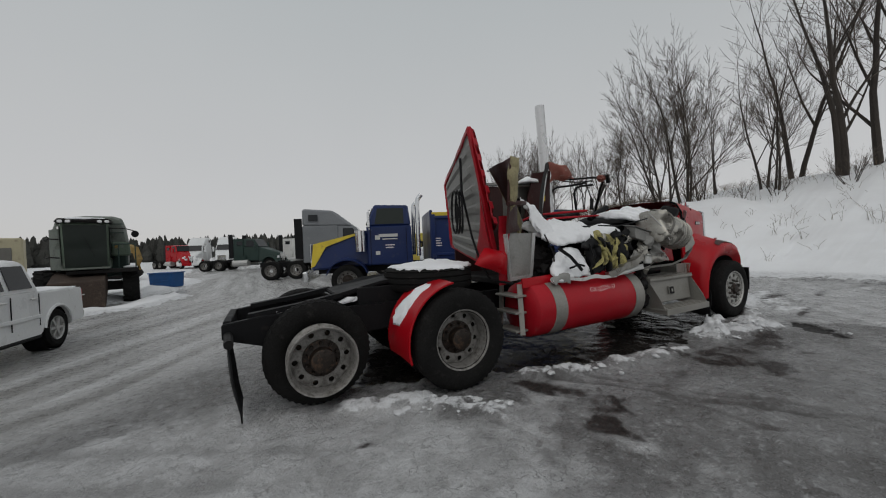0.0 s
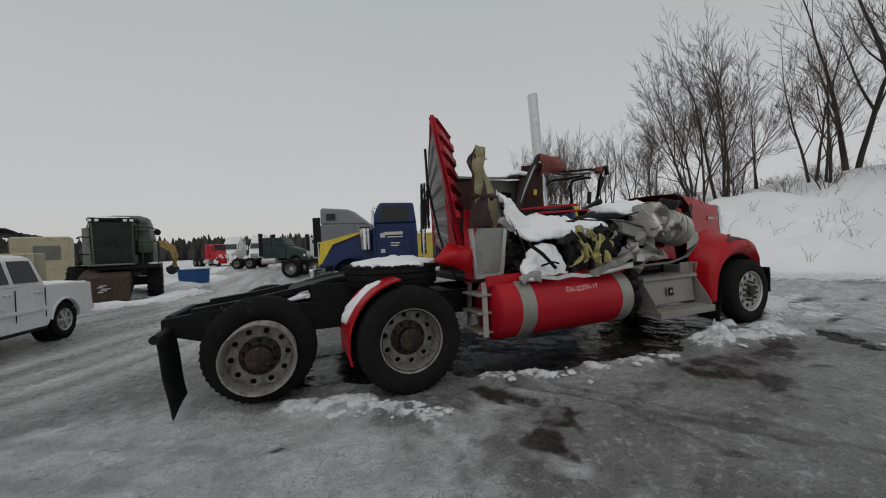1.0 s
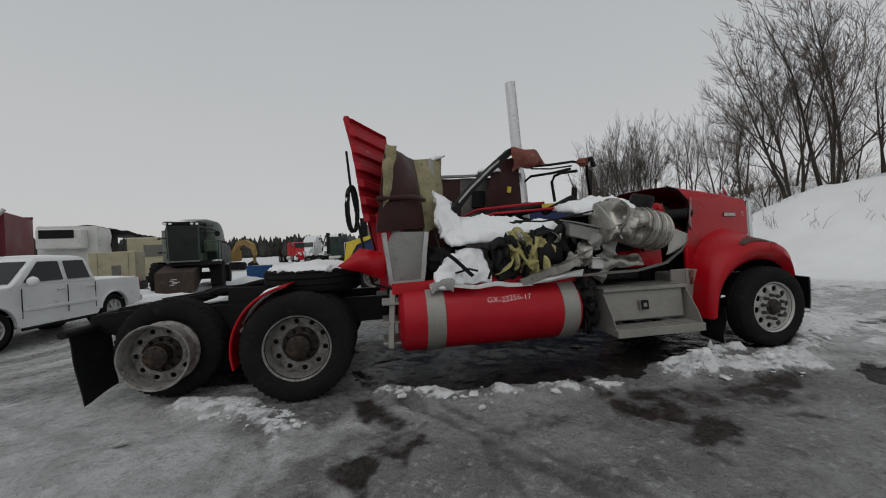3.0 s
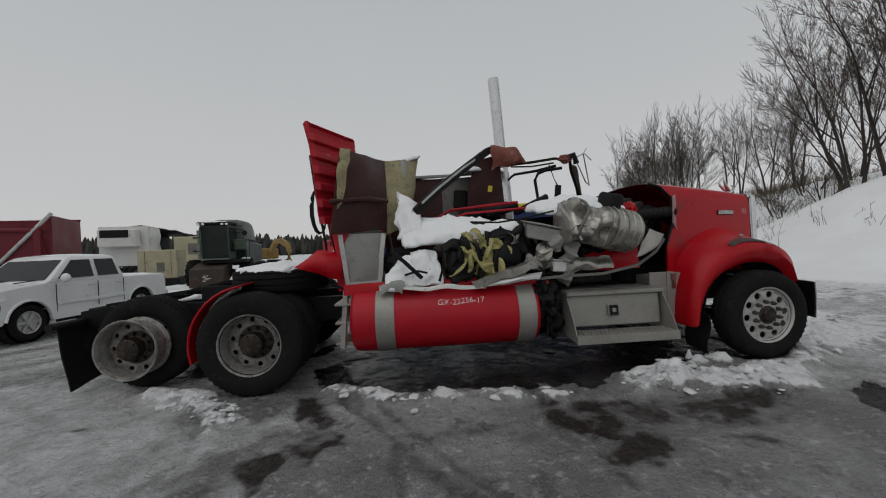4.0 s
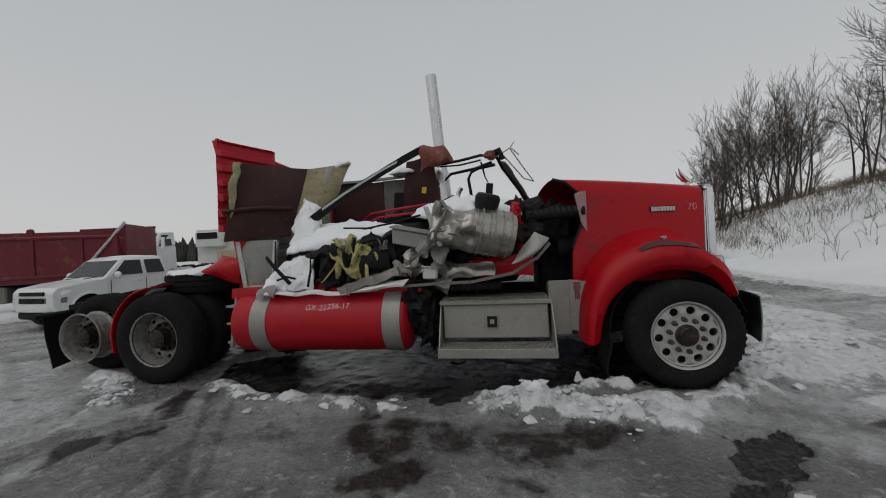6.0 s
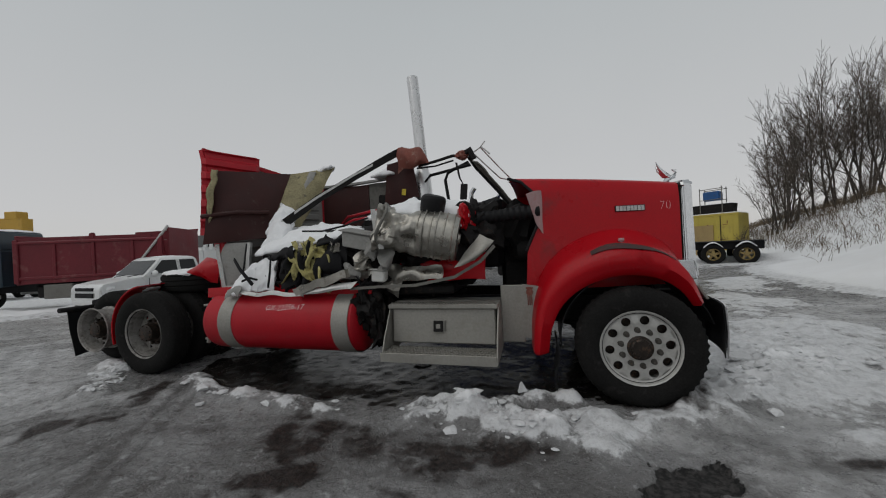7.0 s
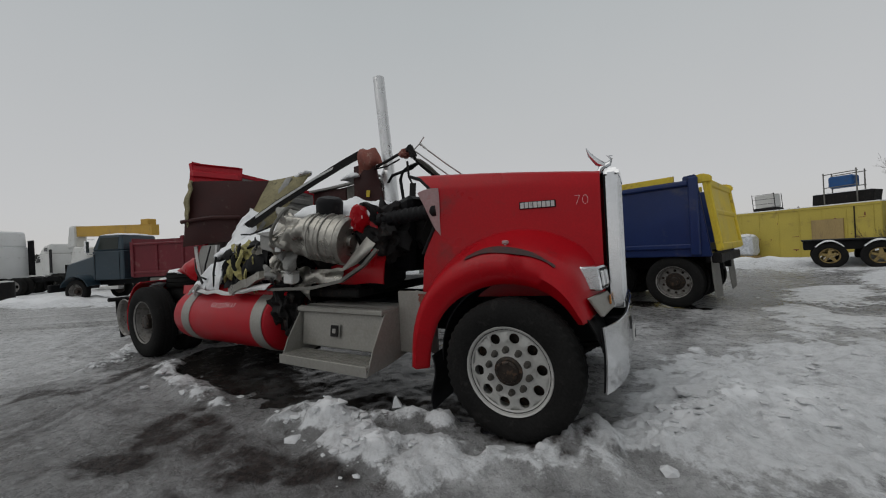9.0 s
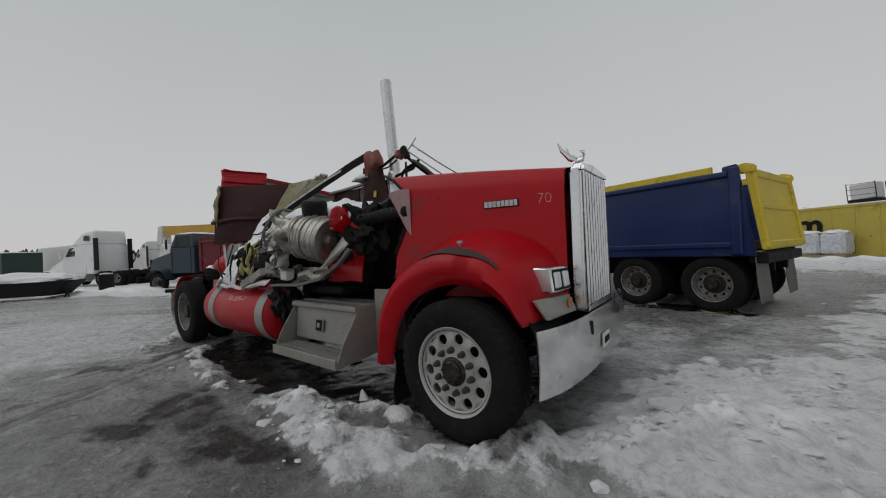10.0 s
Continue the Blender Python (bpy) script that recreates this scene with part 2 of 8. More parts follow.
RUST = surface("rusty_red_sheet", (0.19, 0.06, 0.045), 0.7, 0.1, var=0.25, dirt=(0.30, 0.22, 0.17), dirt_amt=0.4, scale=6, grain=50, bump=0.2)
GSNOW = surface("dirty_trodden_snow", (0.62, 0.625, 0.635), 0.8, var=0.08, dirt=(0.42, 0.42, 0.42), dirt_amt=0.3, scale=9, grain=40, bump=0.5, spec=0.2)
SNOW = surface("fresh_snow", (0.82, 0.83, 0.845), 0.75, var=0.035, scale=3, grain=28, bump=0.35, spec=0.25)
WHITEP = surface("white_car_paint", (0.72, 0.73, 0.73), 0.35, var=0.05, dirt=(0.42, 0.41, 0.39), dirt_amt=0.18, scale=2, grain=30, bump=0.03, coat=0.3)
OFFWHITE = surface("weathered_white_panel", (0.62, 0.62, 0.60), 0.55, var=0.08, dirt=(0.35, 0.33, 0.30), dirt_amt=0.25, scale=1.5, grain=30, bump=0.05)
BLUE = surface("navy_blue_paint", (0.008, 0.022, 0.095), 0.42, var=0.15, dirt=(0.05, 0.055, 0.09), dirt_amt=0.25, scale=1.5, grain=40, bump=0.06, coat=0.15)
YELLOW = surface("yellow_paint", (0.62, 0.47, 0.045), 0.5, var=0.12, dirt=(0.28, 0.19, 0.06), dirt_amt=0.3, scale=2, grain=40, bump=0.08)
YBUILD = surface("mustard_yellow_sheet", (0.46, 0.37, 0.075), 0.65, var=0.12, dirt=(0.26, 0.19, 0.07), dirt_amt=0.3, scale=0.8, grain=20, bump=0.1)
DMAROON = surface("maroon_box_paint", (0.15, 0.018, 0.026), 0.5, var=0.18, dirt=(0.20, 0.07, 0.07), dirt_amt=0.25, scale=1.2, grain=30, bump=0.08)
TEAL = surface("dark_blue_green_paint", (0.022, 0.042, 0.058), 0.4, var=0.15, dirt=(0.06, 0.065, 0.07), dirt_amt=0.25, scale=1.5, grain=30, bump=0.05, coat=0.2)
GREEN = surface("faded_green_paint", (0.085, 0.115, 0.085), 0.6, var=0.2, dirt=(0.17, 0.18, 0.16), dirt_amt=0.3, scale=1.5, grain=25, bump=0.1)
TANKP = surface("weathered_grey_green_sheet", (0.15, 0.17, 0.15), 0.6, var=0.2, dirt=(0.08, 0.09, 0.075), dirt_amt=0.4, scale=1.5, grain=25, bump=0.1)
FEEDER = surface("grimy_brown_sheet", (0.055, 0.040, 0.032), 0.8, var=0.3, dirt=(0.11, 0.085, 0.065), dirt_amt=0.4, scale=2.5, grain=30, bump=0.15)
DGREEN = surface("dark_green_paint", (0.022, 0.042, 0.036), 0.45, var=0.2, scale=1, grain=20, bump=0.05)
GREYP = surface("grey_cab_paint", (0.19, 0.20, 0.21), 0.5, var=0.1, dirt=(0.3, 0.3, 0.3), dirt_amt=0.15, scale=1, grain=20, bump=0.05)
TAN = surface("beige_enclosure_paint", (0.42, 0.38, 0.26), 0.6, var=0.12, dirt=(0.22, 0.19, 0.14), dirt_amt=0.3, scale=1.5, grain=25, bump=0.1)
CRANE = surface("ochre_crane_paint", (0.48, 0.29, 0.05), 0.55, var=0.12, dirt=(0.22, 0.14, 0.06), dirt_amt=0.25, scale=1.5, grain=25, bump=0.05)
OCHRE = surface("faded_digger_yellow", (0.26, 0.17, 0.055), 0.65, var=0.2, dirt=(0.10, 0.075, 0.045), dirt_amt=0.4, scale=1.5, grain=25, bump=0.08)
PLY = surface("weathered_plywood", (0.33, 0.24, 0.11), 0.8, var=0.15, dirt=(0.22, 0.16, 0.09), dirt_amt=0.3, scale=3, grain=40, bump=0.2, stretch=(1, 1, 0.2))
BAGM = surface("white_bulk_bag_plastic", (0.55, 0.57, 0.60), 0.4, var=0.25, dirt=(0.26, 0.30, 0.38), dirt_amt=0.35, scale=6, grain=18, bump=0.6)
BARK = surface("grey_brown_bark", (0.052, 0.044, 0.038), 0.9, var=0.3, scale=4, grain=40, bump=0.5, stretch=(1, 1, 0.3))
TWIG = surface("brown_twigs", (0.090, 0.074, 0.062), 0.9, var=0.25, scale=2, grain=10, bump=0)
WEED = surface("dry_straw_weeds", (0.13, 0.10, 0.068), 0.9, var=0.35, scale=1.5, grain=8, bump=0)
PINE = surface("dark_conifer_needles", (0.050, 0.050, 0.045), 0.9, var=0.35, scale=0.2, grain=2, bump=0)
CHALK = surface("white_paint_marker", (0.80, 0.74, 0.74), 0.7, var=0.05, scale=8, grain=60, bump=0)
BLUEBIN = surface("blue_bin_paint", (0.02, 0.09, 0.26), 0.5, var=0.15, dirt=(0.06, 0.08, 0.12), dirt_amt=0.3, scale=2, grain=30, bump=0.05)
SPOKEP = surface("faded_yellow_wheel_paint", (0.30, 0.22, 0.085), 0.6, var=0.25, dirt=(0.10, 0.075, 0.05), dirt_amt=0.5, scale=6, grain=30, bump=0.2)
OLIVEP = surface("grime_grey_paint", (0.16, 0.155, 0.14), 0.6, var=0.2, dirt=(0.08, 0.075, 0.07), dirt_amt=0.35, scale=2, grain=25, bump=0.1)
FRONTALU = surface("polished_aluminium_wheel", (0.47, 0.465, 0.445), 0.45, 0.4, var=0.08, dirt=(0.32, 0.31, 0.29), dirt_amt=0.25, scale=6, grain=50, bump=0.05)
NUTS = surface("grimy_steel_nuts", (0.075, 0.07, 0.062), 0.5, 0.4, var=0.2, dirt=(0.05, 0.045, 0.04), dirt_amt=0.4, scale=20, grain=60, bump=0.1)
CRUSH = surface("crushed_dull_steel", (0.37, 0.355, 0.32), 0.33, 0.85, var=0.15, dirt=(0.20, 0.18, 0.155), dirt_amt=0.35, scale=7, grain=35, bump=0.12)
# faded red with the sky's sheen painted in; the marker lamp shares it
PINK = surface("faded_sky_sheen_pink", (0.40, 0.27, 0.27), 0.6, var=0.12, dirt=(0.40, 0.12, 0.12), dirt_amt=0.3, scale=5, grain=40, bump=0.1)
LENSC = surface("clear_lamp_lens", (0.75, 0.76, 0.77), 0.12, 0.2, var=0.08, scale=20, grain=90, bump=0.2)
SCUFF = surface("rubbed_grey_scuff", (0.05, 0.038, 0.036), 0.6, var=0.3, dirt=(0.20, 0.03, 0.03), dirt_amt=0.45, scale=14, grain=60, bump=0.1)
AMBER = surface("amber_lens", (0.55, 0.20, 0.03), 0.25, var=0.1, scale=10, grain=50, bump=0.1)


def glass(name, tint, rough=0.06):
    m = bpy.data.materials.new(name)
    m.use_nodes = True
    b = m.node_tree.nodes["Principled BSDF"]
    b.inputs["Base Color"].default_value = (*tint, 1)
    b.inputs["Roughness"].default_value = rough
    b.inputs["Specular IOR Level"].default_value = 0.3
    return m


GLASS = glass("dark_tinted_glass", (0.018, 0.020, 0.022))
CABGLASS = glass("grimy_cab_glass", (0.022, 0.028, 0.024), 0.12)

# ---- the ground: one sheet from the yard to the horizon ----
rng = np.random.default_rng(7)
LAT = rng.random((256, 256))


def vnoise(x, y):
    xi, yi = np.floor(x).astype(int), np.floor(y).astype(int)
    fx, fy = x - xi, y - yi
    fx, fy = fx * fx * (3 - 2 * fx), fy * fy * (3 - 2 * fy)
    a, b = LAT[xi % 256, yi % 256], LAT[(xi + 1) % 256, yi % 256]
    c, d = LAT[xi % 256, (yi + 1) % 256], LAT[(xi + 1) % 256, (yi + 1) % 256]
    return (a * (1 - fx) + b * fx) * (1 - fy) + (c * (1 - fx) + d * fx) * fy


def fbm(x, y, f, o=4):
    s, a, t = 0.0, 1.0, 0.0
    for i in range(o):
        s, t = s + a * vnoise(x * f + 17.3 * i, y * f - 9.1 * i), t + a
        a, f = a * 0.5, f * 2.03
    return s / t


def ss(x, a, b):
    t = np.clip((x - a) / (b - a), 0, 1)
    return t * t * (3 - 2 * t)


def seg_d(x, y, pts):
    """Distance from a broken line."""
    best = np.full_like(x, 1e9)
    for (ax, ay), (bx, by) in zip(pts, pts[1:]):
        dx, dy = bx - ax, by - ay
        t = np.clip(((x - ax) * dx + (y - ay) * dy) / (dx * dx + dy * dy), 0, 1)
        best = np.minimum(best, np.hypot(x - ax - t * dx, y - ay - t * dy))
    return best


def blob(x, y, cx, cy, rx, ry, turn=0.0):
    c, s = math.cos(radians(turn)), math.sin(radians(turn))
    u, v = (x - cx) * c + (y - cy) * s, -(x - cx) * s + (y - cy) * c
    return np.sqrt((u / rx) ** 2 + (v / ry) ** 2)


RIDGES = [  # line, height, half width: ploughed and trodden snow
    ([(2.9, 3.55), (3.5, 3.32), (4.3, 3.16), (5.1, 3.12)], 0.065, 0.17),
    ([(6.0, 3.24), (6.5, 3.30), (6.85, 3.02), (7.5, 3.22), (8.3, 3.72)], 0.10, 0.24),
    ([(6.2, 3.2), (6.75, 3.62), (7.2, 3.62)], 0.09, 0.14),
    ([(8.3, 3.80), (8.85, 4.25), (9.2, 4.9)], 0.08, 0.30),
    ([(0.95, 3.85), (1.5, 3.62), (2.1, 3.05)], 0.06, 0.17),
    ([(9.3, 4.3), (9.8, 5.0), (10.1, 6.2)], 0.17, 0.65),
    ([(10.6, 6.6), (11.2, 9.5), (12.5, 12.5)], 0.08, 0.8),
    ([(-24.0, 2.6), (-15.5, 4.4), (-10.5, 6.2), (-7.6, 7.4)], 0.30, 1.1),
    ([(-6.9, 14.2), (-4.9, 16.2), (-4.1, 20.0), (-4.2, 27.0)], 0.34, 0.9),
    ([(9.5, 25.5), (13.5, 23.8), (16.5, 20.8)], 0.4, 0.9),
    ([(-7.2, 12.4), (-5.2, 13.6), (-3.4, 14.2), (-2.9, 16.4)], 0.22, 0.6),
]


def bank_height(x, y):
    toe = 12.6 + 0.16 * np.clip(y - 5, 0, 60) + 1.2 * (fbm(x * 0 + 3, y, 0.12) - 0.5)
    top = 4.3 - 2.6 * ss(y, 16, 60)
    h = top * ss(x, toe, toe + 13.5)
    h = np.where(h > 0, h * (0.92 + 0.2 * fbm(x, y, 0.22)), h)
    mound = 3.3 * np.exp(-(((x - 20.6) / 4.5) ** 2 + ((y - 10.0) / 5.4) ** 2))
    return np.maximum(h, mound * ss(x, 11.0, 13.6))


def ground_at(x, y):
    x, y = np.asarray(x, float), np.asarray(y, float)
    near = np.exp(-((np.hypot(x - 5, y - 3) / 14) ** 2))
    h = 0.05 * (fbm(x, y, 0.35) - 0.5) + 0.045 * (fbm(x, y, 1.6) - 0.5) * near + 0.022 * (fbm(x, y, 6.0, 3) - 0.5) * near
    snow = np.zeros_like(x)
    for i, (pts, hh, w) in enumerate(RIDGES):
        d = seg_d(x, y, pts) + 1.1 * w * (fbm(x, y, 0.9 / w, 5) - 0.5)
        k = np.exp(-((d / w) ** 2))
        f = min(1.1 / w, 5.0)
        crumb = 1 - 2.4 * np.abs(fbm(x, y, 1.9 * f, 3) - 0.5)
        lumps = np.clip(0.55 + 1.5 * (fbm(x, y, f, 3) - 0.4), 0.15, 1.4) * (0.55 + 0.5 * crumb)
        h = h + hh * ss(k, 0.10, 0.95) * lumps
        snow = np.maximum(snow, np.clip(k * (1.5 if i > 6 else (1.05 if i in (3, 5) else (0.80 if i == 1 else (0.45 if i == 0 else 0.62))) + 0.9 * (lumps - 0.55)), 0, 1.6))
    bank = bank_height(x, y)
    clean = np.exp(-(((x - 18.5) / 5.5) ** 2 + ((y - 11.0) / 5.5) ** 2))
    h = h + bank + ((0.26 - 0.08 * clean) * (fbm(x, y, 1.1) - 0.5) + 0.10 * (fbm(x, y, 3.5, 3) - 0.5)) * ss(bank, 0.05, 0.8)
    snow = np.maximum(snow, ss(bank, 0.02, 0.3) * (1.15 + 0.6 * clean))
    far = np.hypot(x, y)
    return h, snow, far


def axis(lo, hi, step, out_lo, out_hi, grow):
    mid = list(np.arange(lo, hi + 1e-6, step))
    a, s = [], step
    p = lo
    while p > out_lo:
        s *= grow
        p -= s
        a.append(p)
    b, s, p = [], step, hi
    while p < out_hi:
        s *= grow
        p += s
        b.append(p)
    return np.array(a[::-1] + mid + b)


gx = axis(-0.4, 10.8, 0.025, -900, 900, 1.065)
gy = axis(1.3, 6.6, 0.025, -900, 900, 1.065)
GX, GY = np.meshgrid(gx, gy, indexing="ij")
GH, GS, GF = ground_at(GX, GY)

# bare ice, standing melt water with under-truck shade painted in, oil and grit, each with its own outline
edge = fbm(GX, GY, 2.2, 5) - 0.5
edge2 = fbm(GX, GY, 7.0, 4) - 0.5
# one mask for melt water and the painted shade beneath the trucks
wet_shade = np.zeros_like(GX)
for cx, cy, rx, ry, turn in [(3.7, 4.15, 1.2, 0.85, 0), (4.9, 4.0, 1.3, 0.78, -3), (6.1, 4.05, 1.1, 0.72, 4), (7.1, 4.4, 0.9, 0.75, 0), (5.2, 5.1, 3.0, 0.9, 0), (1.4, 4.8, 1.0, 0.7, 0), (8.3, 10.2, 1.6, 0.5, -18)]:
    wet_shade = np.maximum(wet_shade, 1 - ss(blob(GX, GY, cx, cy, rx, ry, turn) + 0.75 * edge + 0.3 * edge2, 0.78, 1.02))
oil = 0.5 * (1 - ss(blob(GX, GY, 5.7, 2.66, 1.5, 0.46, 3) + 0.9 * edge + 0.5 * edge2, 0.1, 1.2))
STAINS = [(6.7, 2.78, 0.6, 0.12, -4, 0.6), (5.6, 2.85, 0.6, 0.10, 4, 0.6), (3.05, 2.55, 0.36, 0.16, 25, 0.95), (2.72, 3.25, 0.42, 0.10, -58, 0.7), (2.55, 2.40, 0.20, 0.07, 0, 0.5), (5.12, 2.62, 0.34, 0.30, 70, 1.0), (5.2, 2.18, 0.30, 0.16, 10, 0.8),
          (4.95, 2.95, 0.30, 0.10, 0, 0.6), (6.3, 2.62, 0.5, 0.12, 5, 0.6), (5.65, 2.55, 0.5, 0.16, 0, 0.5), (4.2, 2.62, 0.6, 0.12, 10, 0.4), (6.05, 2.25, 0.35, 0.12, -20, 0.5),
          (10.6, 4.1, 0.6, 0.12, 0, 0.7), (11.6, 3.6, 0.5, 0.1, 10, 0.6), (8.62, 4.12, 0.10, 0.05, 0, 0.9), (8.05, 3.9, 0.5, 0.22, 20, 0.6), (8.9, 3.1, 0.35, 0.06, 5, 0.6), (0.9, 3.1, 0.12, 0.05, 0, 0.5)]
for cx, cy, rx, ry, turn, amt in STAINS:
    oil = np.maximum(oil, amt * (1 - ss(blob(GX, GY, cx, cy, rx * 1.5, ry * 1.7, turn) + 1.6 * edge + 1.3 * edge2, -0.25, 1.15)))
# wheel ruts: thin dark lines in the ice
rut = np.zeros_like(GX)
for pts, w, amt in [([(2.65, 3.9), (3.3, 2.95), (3.75, 2.3), (4.2, 1.6)], 0.035, 1.0), ([(2.95, 3.9), (3.5, 3.0), (3.95, 2.3), (4.4, 1.6)], 0.03, 0.8),
                    ([(3.1, 3.43), (3.57, 2.54), (3.68, 1.7)], 0.03, 0.7), ([(3.7, 2.25), (4.13, 1.85), (4.6, 1.2)], 0.03, 0.7), ([(5.2, 2.35), (6.5, 2.45), (8.0, 2.9), (10.0, 3.2)], 0.05, 0.35),
                    ([(0.2, 3.0), (-2.0, 4.2), (-5.0, 4.8)], 0.06, 0.4), ([(0.5, 3.3), (-1.8, 4.6), (-4.5, 5.4)], 0.06, 0.4), ([(8.6, 2.2), (9.5, 3.2), (11.2, 4.2), (14.0, 5.0)], 0.06, 0.4)]:
    rut = np.maximum(rut, amt * (1 - ss(seg_d(GX, GY, pts) + 0.10 * edge2 + 0.05 * edge, w * 0.4, w * 1.6)))
hole = 1 - ss(np.minimum(blob(GX, GY, 7.74, 2.62, 0.44, 0.27, 52), blob(GX, GY, 7.44, 2.25, 0.20, 0.10, 20)) + 0.9 * edge + 1.0 * edge2, 0.72, 0.98)
ROAD = [(-40.0, -3.0), (-12.0, 1.8), (-4.0, 7.6), (-0.6, 15.0), (-0.8, 27.0), (-4.0, 60.0)]
road_d = seg_d(GX, GY, ROAD)
road = 1 - ss(road_d + 0.8 * (fbm(GX, GY, 0.35) - 0.5), 3.2, 4.4)
run = np.where(GY > 9, GY, 9 + (GX + 3.2) * 0.9)
beyond = ss(seg_d(GX, GY, [(-45.0, 3.5), (-15.0, 8.5), (-8.0, 14.5), (-6.5, 60.0)]), 5.0, 3.0) * (1 - road)
open_snow = np.maximum(ss(GF, 17, 28) * 0.9, 1.15 * beyond) * (1 - road) * (0.75 + 0.6 * (fbm(GX, GY, 0.12) - 0.3))
GS = np.maximum(GS, np.clip(open_snow, 0, 1.2))
GS = np.maximum(GS, 0.60 * (1 - ss(blob(GX, GY, 9.8, 4.9, 1.7, 1.9) + 1.2 * edge, 0.4, 1.1)))
GS = np.maximum(GS, 1.05 * (1 - ss(blob(GX, GY, 9.35, 5.2, 0.85, 1.5, -12) + 1.5 * edge + 1.0 * edge2, 0.35, 0.95)))
GS = np.maximum(GS, 0.46 * ss(GX, 10.0, 12.8) * (1 - 0.5 * ss(np.abs(GY - 6.5), 0.0, 1.6)))
pale = 1.1 * (1 - ss(blob(GX, GY, -1.2, 2.3, 4.0, 2.4) + 0.6 * edge, 0.55, 1.15)) + 0.7 * (1 - ss(blob(GX, GY, 11.0, 5.0, 4.2, 5.5) + 0.9 * edge, 0.5, 1.1)) + 0.3 * (1 - ss(blob(GX, GY, 5.2, 3.1, 3.3, 0.35) + 0.7 * edge, 0.4, 1.2)) + 0.2 * (1 - ss(blob(GX, GY, 4.8, 1.2, 2.6, 0.85) + 0.7 * edge, 0.5, 1.15))
pale = np.clip(pale, 0, 1) * (1 - 0.35 * np.clip(oil * 2, 0, 1))
shade = 1 - 0.95 * wet_shade
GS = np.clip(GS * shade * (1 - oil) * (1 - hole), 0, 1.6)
GH = GH + 0.03 * (fbm(GX, GY, 3.1, 4) - 0.5) * (1 - wet_shade) * np.exp(-((np.hypot(GX - 6, GY - 3) / 9) ** 2)) - 0.05 * hole - 0.03 * wet_shade * np.clip(1 - GS, 0, 1) - 0.012 * rut - 0.012 * np.clip(oil, 0, 1)

# crumbled crust where the snow lies
crumbs = np.clip(GS - 0.22, 0, 0.9) * np.exp(-((np.hypot(GX - 6, GY - 3.5) / 7) ** 4))
GH = GH + crumbs * (0.06 * (0.75 - 2.2 * np.abs(fbm(GX, GY, 5.0, 3) - 0.5)) + 0.045 * (0.75 - 2.2 * np.abs(fbm(GX + 7, GY, 12.0, 2) - 0.5)))

# tyres press the snow down
for tx in (0.71, 2.05, 7.77):
    for ty in ((3.62, 3.98) if tx > 5 else (3.6, 4.25)) + ((5.55, 5.95) if tx > 5 else (5.3, 5.95)):
        k = np.exp(-(((GX - tx) / 0.2) ** 4 + ((GY - ty) / 0.2) ** 4))
        GH = GH * (1 - k) + 0.0 * k

nx, ny = GX.shape
verts = np.stack([GX.ravel(), GY.ravel(), GH.ravel()], 1)
idx = np.arange(nx * ny).reshape(nx, ny)
faces = np.stack([idx[:-1, :-1].ravel(), idx[1:, :-1].ravel(), idx[1:, 1:].ravel(), idx[:-1, 1:].ravel()], 1)
g_mesh = bpy.data.meshes.new("ground")
g_mesh.vertices.add(len(verts))
g_mesh.vertices.foreach_set("co", verts.ravel())
g_mesh.loops.add(faces.size)
g_mesh.loops.foreach_set("vertex_index", faces.ravel())
g_mesh.polygons.add(len(faces))
g_mesh.polygons.foreach_set("loop_start", np.arange(0, faces.size, 4))
g_mesh.polygons.foreach_set("loop_total", np.full(len(faces), 4))
g_mesh.update()
g_mesh.validate()
g_mesh.polygons.foreach_set("use_smooth", np.ones(len(faces), bool))
for key, arr in (("snow", GS), ("melt_shade", wet_shade), ("oil", oil), ("hole", hole), ("road", road), ("rut", rut), ("pale", pale), ("across", road_d), ("along", run)):
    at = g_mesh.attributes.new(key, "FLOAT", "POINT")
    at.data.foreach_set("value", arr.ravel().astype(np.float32))


